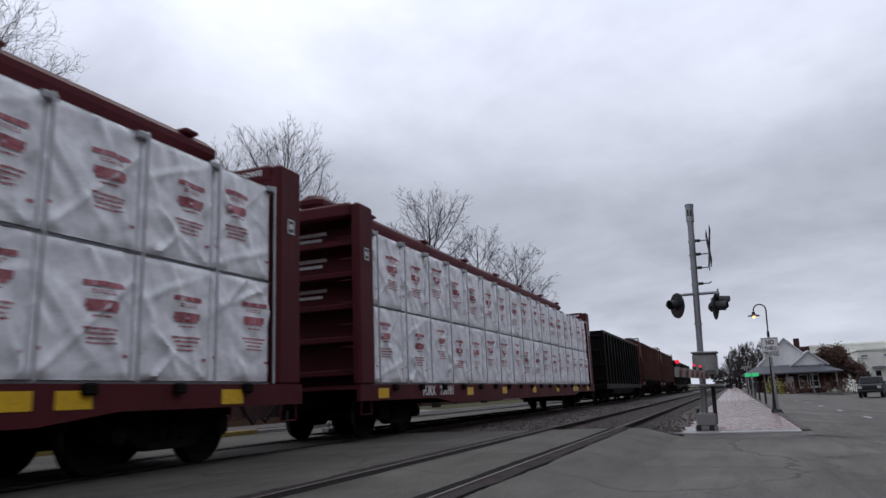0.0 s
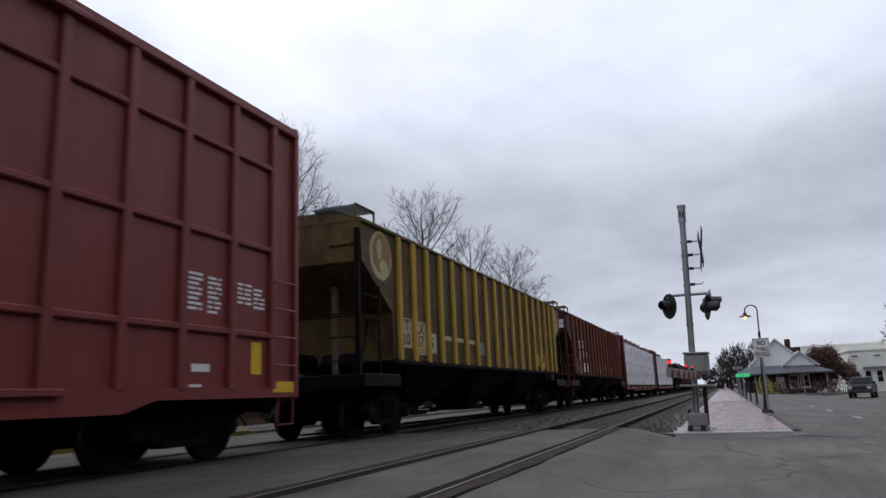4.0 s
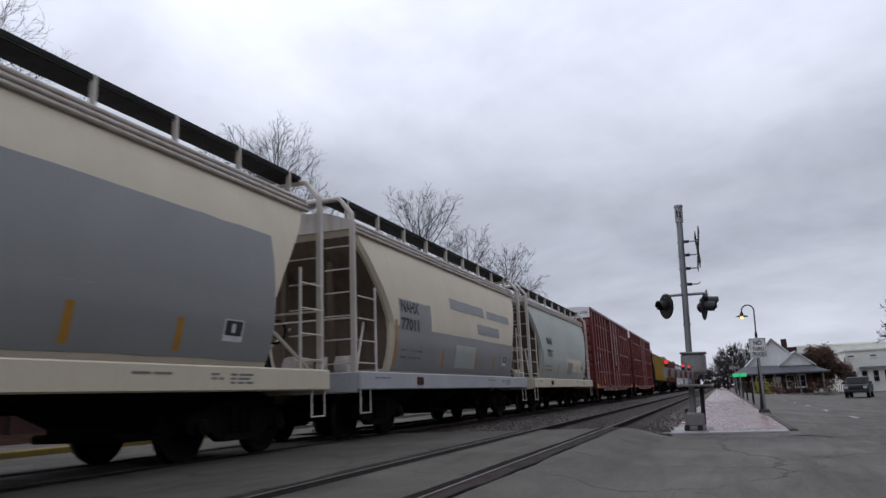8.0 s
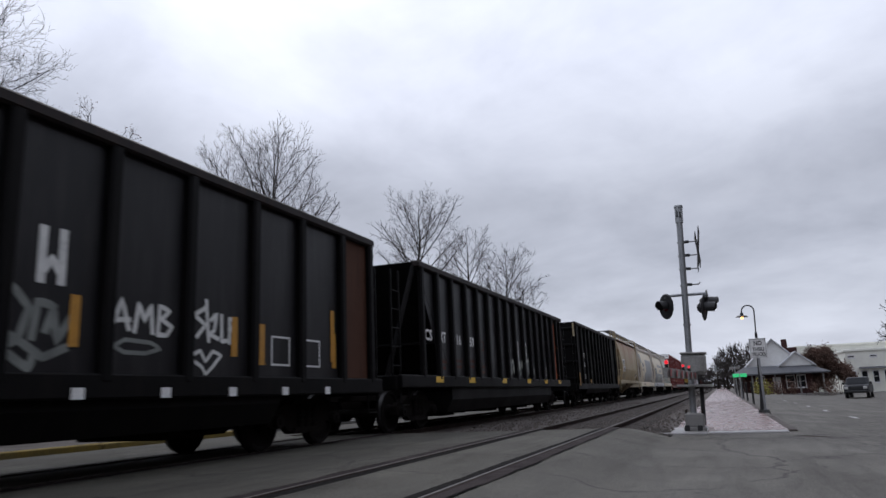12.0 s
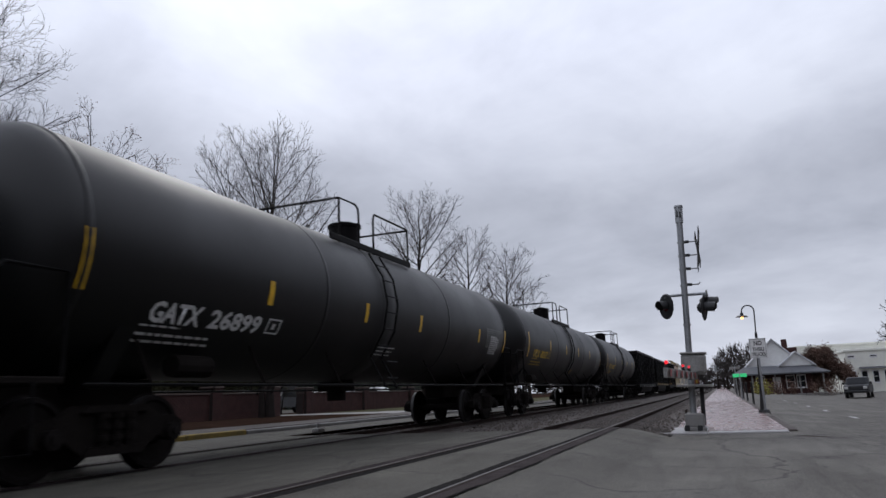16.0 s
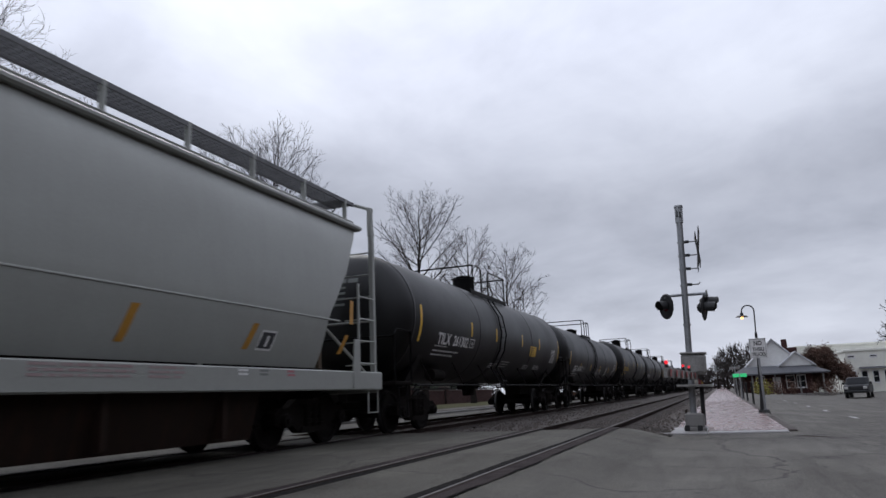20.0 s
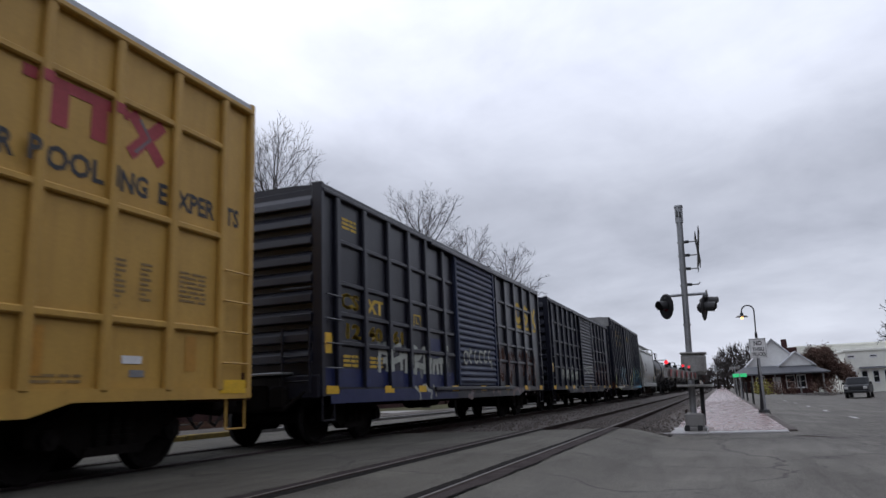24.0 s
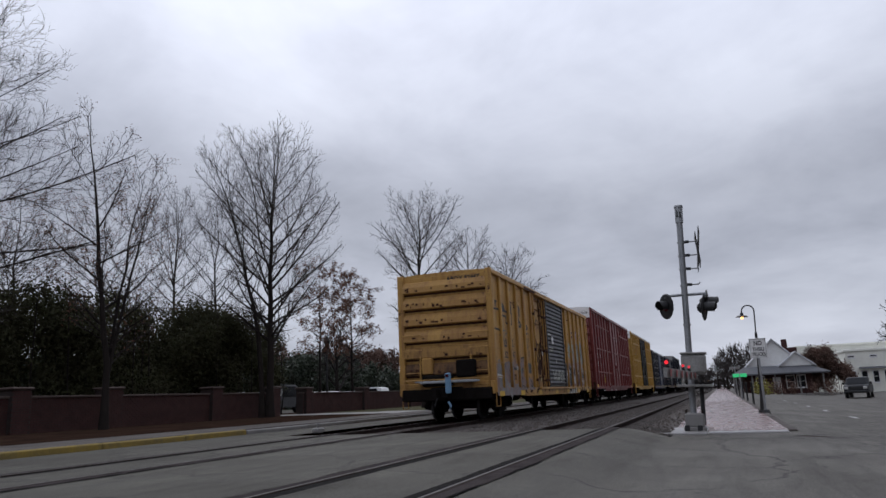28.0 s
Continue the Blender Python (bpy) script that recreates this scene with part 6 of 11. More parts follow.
# ---- boxcars ----
def boxcar(R, F, label, body_m, door_m, z1, posts, strings, door, door_style, end_cap, roof_m, z0=0.85, pw=0.13, end_ribs=7, trim=None, wheel=True):
    car, L = new_car("boxcar", label, "boxcar", R, F, 1.98)
    Y = 1.5
    part("body", Shape().cbox(-L / 2 + 0.1, L / 2 - 0.1, -Y, Y, z0 + 0.05, z1 - 0.02, 0.03), body_m, car)
    # roof: shallow peak with battens, and deep end fascias
    rf = part("roof", Shape().prism_x([(-Y - 0.07, z1 - 0.05), (Y + 0.07, z1 - 0.05), (Y + 0.07, z1 + 0.02), (0.9, z1 + 0.06), (0, z1 + 0.07), (-0.9, z1 + 0.06), (-Y - 0.07, z1 + 0.02)], -L / 2 + 0.105, L / 2 - 0.105), roof_m, car)
    bat = Shape().prism_x([(-Y + 0.1, z1 + 0.02), (-0.9, z1 + 0.06), (0, z1 + 0.07), (0.9, z1 + 0.06), (Y - 0.1, z1 + 0.02), (Y - 0.1, z1 + 0.05), (0.9, z1 + 0.09), (0, z1 + 0.10), (-0.9, z1 + 0.09), (-Y + 0.1, z1 + 0.05)], -0.04, 0.04).mesh("batten", roof_m)
    for k in range(1, 14):
        part("batten", bat, None, rf, at=(-L / 2 + L * k / 14, 0, 0))
    for sx in (-1, 1):
        x = sx * (L / 2 - 0.1)
        if end_cap:
            part("end_fascia", Shape().prism_x([(-Y + 0.02, z1 - 0.50), (Y - 0.02, z1 - 0.50), (Y - 0.02, z1 + 0.055), (0.9, z1 + 0.10), (0, z1 + 0.11), (-0.9, z1 + 0.10), (-Y + 0.02, z1 + 0.055)], x + sx * 0.001, x + sx * 0.095), end_cap, car, "white painted end top")
        ztop = z1 - (0.55 if end_cap else 0.12)
        hgt = (ztop - (z0 + 0.5)) / end_ribs
        rib = Shape().prism_y([(0, -hgt * 0.36), (sx * 0.13, -hgt * 0.33), (sx * 0.14, -hgt * 0.28), (sx * 0.115, hgt * 0.05), (sx * 0.04, hgt * 0.34), (0, hgt * 0.38)], -Y + 0.12, Y - 0.12).mesh("end_rib", body_m)
        for k in range(end_ribs):
            part("end_rib", rib, None, car, at=(x, 0, z0 + 0.5 + hgt * (k + 0.5)))
        for sy in (-1, 1):
            part("corner_post", Shape().cbox(x - sx * 0.02, x + sx * 0.085, sy * (Y - (0.015 if end_cap else 0.13)), sy * (Y + 0.075), z0 - 0.02, z1 + 0.05, 0.01), body_m, car)
        part("end_sill", Shape().cbox(x - 0.05, x + sx * 0.14, -Y - 0.03, Y + 0.03, z0 - 0.05, z0 + 0.34, 0.02), rust_panel if end_cap else body_m, car, "grimy rusted end sill" if end_cap else "")
        part("draft_gear", Shape().cbox(x - sx * 0.3, x + sx * 0.2, -0.55, 0.55, 0.6, z0 + 0.2, 0.04).cbox(x, x + sx * 0.28, -0.95, -0.62, z0 - 0.22, z0 + 0.16, 0.05).tube([(x + sx * 0.1, -1.3, z0 + 0.1), (x + sx * 0.25, -0.9, 0.62), (x + sx * 0.1, -0.3, 0.7)], 0.03, 6), steel_dark, car, "grimy coupler housing and brake gear")
        part("end_platform", Shape().cbox(x, x + sx * 0.34, -0.95, 0.95, z0 + 0.36, z0 + 0.40, 0.01), galv, car, "grey metal crossover platform")
        for ly in (-1.1, 1.1):
            ladder(car, x + sx * 0.16, ly, z0 + 0.24, z0 + 1.0, body_m, "y", 0.54)
            for gz_ in (1.36, 1.82):
                part("end_grab", Shape().tube([(x + sx * 0.1, ly - 0.3, z0 + gz_), (x + sx * 0.17, ly - 0.3, z0 + gz_), (x + sx * 0.17, ly + 0.3, z0 + gz_), (x + sx * 0.1, ly + 0.3, z0 + gz_)], 0.014, 5), body_m, car)
    if wheel:
        part("brake_wheel", oriented(Shape().loft([[(0.25 * math.cos(a) * q, 0.25 * math.sin(a) * q, h) for a in [2 * math.pi * k / 18 for k in range(18)]] for q, h in ((0.86, -0.02), (1, 0), (0.86, 0.02), (0.8, 0))], caps=False), Matrix.Translation((-L / 2 - 0.14, 0.6, z0 + 0.85)) @ Matrix.Rotation(math.pi / 2, 4, "Y")), steel_dark, car)
    part("brake_housing", Shape().cbox(-L / 2 - 0.10, -L / 2 + 0.05, 0.42, 0.78, z0 + 0.6, z0 + 1.1, 0.03), body_m, car)
    # side framing
    pm = [Shape().cbox(-pw / 2, pw / 2, sy * (Y - 0.01), sy * (Y + 0.085), z0 + 0.08, z1 - 0.06, 0.022).mesh("side_post", body_m) for sy in (-1, 1)]
    a, b = door
    for i, sy in enumerate((-1, 1)):
        for q in posts:
            part("side_post", pm[i], None, car, at=(q - L / 2, 0, 0))
        for x0_, x1_ in ((posts[0], a - 0.1), (b + 0.1, posts[-1])):
            for zz in strings:
                part("side_stringer", Shape().cbox(x0_ - L / 2, x1_ - L / 2, sy * (Y - 0.01), sy * (Y + 0.062), zz - 0.045, zz + 0.045, 0.018), body_m, car)
        part("side_sill", Shape().prism_y([(-L / 2 + 0.05, z0 + 0.12), (L / 2 - 0.05, z0 + 0.12), (L / 2 - 0.05, z0 - 0.02), (L / 2 - 3.0, z0 - 0.02), (L / 2 - 3.5, z0 - 0.16), (-L / 2 + 3.5, z0 - 0.16), (-L / 2 + 3.0, z0 - 0.02), (-L / 2 + 0.05, z0 - 0.02)], sy * (Y - 0.02), sy * (Y + 0.07)), body_m, car)
        part("top_chord", Shape().cbox(-L / 2 + 0.05, L / 2 - 0.05, sy * (Y - 0.02), sy * (Y + 0.095), z1 - 0.13, z1 - 0.052, 0.015), trim or body_m, car)
        # door
        xa, xb = a - L / 2, b - L / 2
        dz0, dz1 = z0 + 0.14, z1 - 0.16
        if door_style == "plug":
            d = part("door", Shape().cbox(xa, xb, sy * (Y + 0.0), sy * (Y + 0.07), dz0, dz1, 0.02), door_m, car)
            for k in range(1, 4):
                zz = dz0 + (dz1 - dz0) * k / 4
                part("door_rib", Shape().cbox(xa + 0.05, xb - 0.05, sy * (Y + 0.065), sy * (Y + 0.12), zz - 0.05, zz + 0.05, 0.02), door_m, d)
            for xx in (xa + 0.06, xa + (xb - xa) * 0.36, xa + (xb - xa) * 0.66, xb - 0.06):
                part("door_stile", Shape().cbox(xx - 0.05, xx + 0.05, sy * (Y + 0.065), sy * (Y + 0.13), dz0, dz1, 0.02), door_m, d)
            for xx in (xa + (xb - xa) * 0.2, xa + (xb - xa) * 0.83):
                part("lock_rod", Shape().tube([(xx, sy * (Y + 0.14), dz0 - 0.05), (xx, sy * (Y + 0.14), dz1 + 0.03)], 0.022, 6), door_m, d)
                part("lock_handle", Shape().cbox(xx - 0.03, xx + 0.45, sy * (Y + 0.14), sy * (Y + 0.17), z0 + 1.55, z0 + 1.6, 0.008), door_m, d)
            if sy < 0:
                part("gear_box", Shape().cbox((xa + xb) / 2 - 0.14, (xa + xb) / 2 + 0.14, -Y - 0.18, -Y - 0.07, z0 + 1.05, z0 + 1.4, 0.02), door_m, d, "door lock gear box")
                for xx in (xa - 0.16, xb - 0.34):
                    plate(car, xx, xx + 0.11, -Y - (0.005 if xx < xa else 0.078), z0 + 0.75, z0 + 1.35, reflect_y, "reflector", "yellow reflector strip")
        else:
            d = part("door", Shape().cbox(xa, xb, sy * (Y + 0.0), sy * (Y + 0.06), dz0, dz1, 0.02), door_m, car)
            cor = Shape().prism_x([(sy * (Y + 0.055), -0.07), (sy * (Y + 0.10), -0.04), (sy * (Y + 0.105), 0.0), (sy * (Y + 0.07), 0.06), (sy * (Y + 0.055), 0.065)], xa + 0.12, xb - 0.12).mesh("door_corrugation", door_m)
            k = 0
            while dz0 + 0.15 + 0.155 * k < dz1 - 0.1:
                part("door_corrugation", cor, None, d, at=(0, 0, dz0 + 0.15 + 0.155 * k))
                k += 1
            for xx in (xa + 0.05, xb - 0.05):
                part("door_stile", Shape().cbox(xx - 0.06, xx + 0.06, sy * (Y + 0.05), sy * (Y + 0.12), dz0, dz1, 0.02), door_m, d)
        for zz in (dz0 - 0.05, dz1 + 0.03):
            part("door_track", Shape().cbox(xa - (xb - xa) * 0.5, xb + (xb - xa) * 0.5, sy * (Y + 0.07), sy * (Y + 0.15), zz - 0.05, zz + 0.03, 0.01), body_m, car)
        for sx in (-1, 1):
            ladder(car, sx * (L / 2 - 0.4), sy * (Y + 0.1), z0 + 0.45, z0 + 1.9, body_m, "x", 0.55, stiles=False, name="grab_iron")
    part("centre_sill", Shape().cbox(-L / 2 + 0.3, L / 2 - 0.3, -0.28, 0.28, 0.62, z0 + 0.06, 0.02), steel_dark, car)
    for k in range(5):
        x = -L / 2 + 4 + k * (L - 8) / 4
        part("crossbearer", Shape().prism_x([(-Y + 0.05, z0 + 0.05), (Y - 0.05, z0 + 0.05), (0.5, 0.62), (-0.5, 0.62)], x - 0.06, x + 0.06), steel_dark, car)
    part("brake_cylinder", Shape().cyl_x(-0.55, 0.68, 0.16, -1.2, -0.5, 12), steel_dark, car)
    part("air_reservoir", Shape().cyl_x(0.6, 0.66, 0.2, 0.4, 1.6, 12), steel_dark, car)
    part("brake_rigging", Shape().tube([(-L / 2 + 2.6, -0.75, 0.68), (L / 2 - 2.6, -0.75, 0.66)], 0.02, 5), steel_dark, car)
    corner_steps(car, L, body_m, 1.52, z0)
    return car, L


def marks(car, L, Y, rows):
    for s, off, z, h, mat, w in rows:
        letter(car, s, off - L / 2, -Y, z, h, mat, w)


POSTS = (0.93, 1.85, 2.78, 3.72, 4.75, 5.85, 10.9, 11.88, 12.84, 13.8, 14.77, 15.72)


def red_boxcar(R, F, number, seed):
    car, L = boxcar(R, F, "oxide-red boxcar with plug door and white end tops", red_box, red_box, 5.17, POSTS, (1.73, 3.03, 4.33), (6.45, 10.2), "plug", white_end, red_box)
    marks(car, L, 1.505, [("CO", 1.12, 2.53, 0.26, ink_white, 0.54), ("ER", 2.12, 2.53, 0.26, ink_white, 0.52)] +
          [(number[2 * i:2 * i + 2], (1.14, 2.1, 2.92)[i], 2.04, 0.26, ink_white, 0.44) for i in range(3)])
    end_letter(car, "COER " + number, -L / 2 + 0.002, -0.5, 4.88, 0.12, ink_grey, 0.88)
    for k, (x, z, w, r) in enumerate(((1.95, 1.6, 0.6, 2), (2.9, 1.6, 0.55, 2), (0.9, 1.12, 0.6, 2), (1.95, 1.15, 0.35, 3), (3.75, 1.15, 0.6, 2), (13.92, 2.46, 0.28, 8), (14.31, 2.44, 0.27, 8), (14.93, 2.44, 0.32, 5), (15.3, 2.4, 0.26, 5), (14.0, 1.02, 0.3, 3), (15.08, 0.96, 0.5, 2))):
        stencil(car, x - L / 2, -1.505, z, w, r, ink_white, seed + k, 0.035, 0.03)
    door_notices(car, L, [(8.2, 2.26, 0.2, 0.16, ink_white), (8.13, 1.88, 0.15, 0.2, ink_white), (8.6, 2.12, 0.14, 0.14, emblem_red), (7.25, 1.66, 0.42, 0.05, ink_white),
                          (7.96, 1.5, 0.07, 0.07, ink_white), (8.56, 1.62, 0.13, 0.07, ink_white), (8.95, 1.62, 0.3, 0.09, ink_white), (8.5, 1.42, 0.08, 0.1, ink_white), (9.6, 1.6, 0.12, 0.1, ink_white)])
    stencil(car, 9.05 - L / 2, -1.577, 4.1, 0.6, 4, ink_white, seed + 40, 0.045, 0.03)
    for k, (x, z, w) in enumerate(((5.55, 1.1, 0.3), (5.2, 0.76, 0.5), (7.0, 0.75, 0.7), (2.45, 0.76, 0.5))):
        stencil(car, x - L / 2, -1.505 if z > 1 else -1.572, z, w, 1, ink_white, seed + 50 + k, 0.06)
    plate(car, 1.07 - L / 2, 1.23 - L / 2, -1.505, 1.14, 1.62, reflect_y, "reflector", "yellow reflector strip")
    plate(car, 3.46 - L / 2, 3.62 - L / 2, -1.505, 1.14, 1.6, reflect_y)
    plate(car, 15.26 - L / 2, 15.5 - L / 2, -1.505, 1.16, 1.62, reflect_y)
    plate(car, 14.03 - L / 2, 14.38 - L / 2, -1.505, 1.18, 1.28, ink_white, "stencil_panel")
    plate(car, -L / 2 + 0.16, -L / 2 + 0.7, -1.574, 0.9, 1.06, reflect_y)
    plate(car, L / 2 - 0.7, L / 2 - 0.16, -1.574, 0.9, 1.06, reflect_y)
    bx = Shape()
    for q in ((3.72, 3.98, 2.2, 2.215), (3.72, 3.98, 1.94, 1.955), (3.72, 3.735, 1.94, 2.215), (3.965, 3.98, 1.94, 2.215), (3.8, 3.9, 2.05, 2.12)):
        bx.box(q[0] - L / 2 + 0.2, q[1] - L / 2 + 0.2, -1.506, -1.505, q[2], q[3])
    part("stencilled_square", bx, ink_white, car)
    for k in range(3):
        stencil(car, 0, 0, 0, 0.55, 3, stencil_dim, 60 + k, 0.035, 0.035).matrix_basis = Matrix.Translation((-L / 2 - 0.045, 0.05, 4.37 - 0.46 * k)) @ Matrix.Rotation(-math.pi / 2, 4, "Z")
    return car


def yellow_boxcar(R, F):
    car, L = boxcar(R, F, "buff-yellow boxcar with a black plug door", yellow_box, door_black, 5.17, POSTS, (1.73, 3.03, 4.33), (6.45, 10.2), "plug", white_end, galv)
    marks(car, L, 1.505, [("FB", 1.14, 2.45, 0.25, ink_black, 0.54), ("OX", 2.05, 2.45, 0.25, ink_black, 0.52), ("50", 1.12, 2.02, 0.24, ink_black, 0.5), ("65", 2.05, 2.02, 0.24, ink_black, 0.48), ("30", 2.95, 2.02, 0.24, ink_black, 0.5),
                          ("next", 1.16, 3.8, 0.15, ink_black, 0.55), ("load", 1.16, 3.55, 0.15, ink_black, 0.55), ("any", 4.12, 3.8, 0.15, ink_black, 0.42), ("road", 4.12, 3.55, 0.15, ink_black, 0.5),
                          ("RAIL", 11.02, 3.24, 0.25, ink_black, 0.68), ("CAR", 11.98, 3.24, 0.25, ink_black, 0.6), ("OOL", 12.93, 3.24, 0.25, ink_black, 0.76), ("NG", 13.92, 3.24, 0.25, ink_black, 0.42), ("E", 14.52, 3.24, 0.25, ink_black, 0.15), ("XPER", 14.87, 3.24, 0.25, ink_black, 0.74), ("TS", 15.82, 3.24, 0.25, ink_black, 0.3)])
    marks(car, L, 1.588, [("P", 12.66, 3.24, 0.25, ink_black, 0.16), ("I", 13.78, 3.24, 0.25, ink_black, 0.04)])
    # crossed arrow emblem
    arms = ((-1, 1, emblem_bright, ink_blue), (-1, -1, emblem_bright, ink_blue), (1, 1, emblem_bright, ink_blue), (1, -1, emblem_bright, ink_blue))
    for sx, sz, outer, inner in arms:
        for k, mat in enumerate((outer, inner)):
            # two stripes side by side on each arm, meeting near the crossing
            d = (0.085 if k == 0 else -0.085) * (1 if sz > 0 else -1)
            d = d if sz > 0 else -d * (1 if sx < 0 else -1)
            v, f = ribbon([(2.95 - L / 2 + sx * (0.04 + abs(d) * 0.3) + sx * max(d, 0) * 0.6, 3.78 + sz * 0.03 - sz * d), (2.95 - L / 2 + sx * 0.5 + sx * d * 0.4, 3.78 + sz * 0.46 - sz * d)], 0.16)
            decal(car, L, [[(p.x + L / 2, p.z) for p in v]], mat, POSTS, 0.13, 0.001 * (k + 1), label="crossed arrow emblem stroke", name="emblem_bar")
    # red block emblem
    for x, w in ((12.93, 0.24), (13.47, 0.22)):
        plate(car, x - L / 2, x + w - L / 2, -1.506, 3.72, 4.12, emblem_red, "emblem_bar")
    for x0_, x1_, d in ((12.6, 12.775, 1.506), (12.775, 12.905, 1.589), (12.905, 13.735, 1.506), (13.735, 13.865, 1.589), (13.865, 14.0, 1.506)):
        plate(car, x0_ - L / 2, x1_ - L / 2, -d, 4.12, 4.25, emblem_red, "emblem_bar", "red block emblem")
    for sgn in (-1, 1):
        v, f = ribbon([(14.3 - L / 2 - sgn * 0.26, 3.72), (14.3 - L / 2 + sgn * 0.26, 4.25)], 0.17)
        part("emblem_bar", Shape().add([(p.x, -1.506 - 0.001 * sgn, p.z) for p in v], f), emblem_red, car)
    v, f = ribbon([(14.32 - L / 2 - 0.2, 3.76), (14.32 - L / 2 + 0.03, 3.99), (14.32 - L / 2 - 0.14, 4.2)], 0.04)
    part("emblem_bar", Shape().add([(p.x, -1.510, p.z) for p in v], f), grating_m, car, "grey chevron emblem stroke")
    plate(car, 14.08 - L / 2, 14.38 - L / 2, -1.505, 1.25, 1.34, ink_white, "placard", "small white placard")
    plate(car, 14.2 - L / 2, 14.42 - L / 2, -1.505, 1.1, 1.18, ink_grey, "placard")
    plate(car, 15.1 - L / 2, 15.3 - L / 2, -1.505, 1.18, 1.62, reflect_o)
    plate(car, 12.95 - L / 2, 13.07 - L / 2, -1.505, 1.1, 1.6, reflect_o)
    end_letter(car, "FBOX 506530", -L / 2 + 0.002, -0.5, 4.88, 0.12, ink_black, 0.88)
    for k, (x, z, w, r) in enumerate(((1.9, 1.4, 0.4, 3), (2.95, 1.6, 0.5, 3), (3.0, 1.1, 0.5, 3), (13.9, 2.44, 0.18, 8), (14.3, 2.44, 0.18, 8), (14.95, 2.44, 0.5, 7), (12.95, 1.12, 0.6, 2))):
        stencil(car, x - L / 2, -1.505, z, w, r, material("faint_stencil", (0.22, 0.14, 0.05), 0.6) if k == 0 else bpy.data.materials["faint_stencil"], 20 + k, 0.03, 0.03)
    plate(car, 1.05 - L / 2, 1.22 - L / 2, -1.505, 1.05, 1.6, reflect_y)
    plate(car, 3.45 - L / 2, 3.6 - L / 2, -1.505, 1.05, 1.55, reflect_y)
    plate(car, -L / 2 + 0.16, -L / 2 + 0.7, -1.574, 0.9, 1.08, reflect_y)
    plate(car, L / 2 - 0.7, L / 2 - 0.16, -1.574, 0.9, 1.08, reflect_y)
    door_notices(car, L, [(8.2, 2.26, 0.2, 0.16, ink_white), (8.13, 1.88, 0.15, 0.2, ink_white), (8.6, 2.12, 0.14, 0.14, emblem_red), (7.25, 1.66, 0.42, 0.05, ink_white),
                          (7.96, 1.5, 0.07, 0.07, ink_white), (8.56, 1.62, 0.13, 0.07, ink_white), (8.95, 1.62, 0.3, 0.09, ink_white), (8.5, 1.42, 0.08, 0.1, ink_white), (9.6, 1.6, 0.12, 0.1, ink_white)])
    stencil(car, 8.98 - L / 2, -1.577, 4.14, 0.62, 5, ink_white, 77, 0.05, 0.03)
    stencil(car, 9.68 - L / 2, -1.577, 4.1, 0.24, 5, ink_white, 79, 0.05, 0.03)
    stencil(car, 8.98 - L / 2, -1.577, 3.52, 0.62, 5, ink_white, 78, 0.05, 0.03)
    stencil(car, 9.68 - L / 2, -1.577, 3.5, 0.24, 5, ink_white, 80, 0.05, 0.03)
    stencil(car, 6.5 - L / 2, -1.577, 3.34, 0.26, 4, ink_white, 81, 0.05, 0.02)
    return car


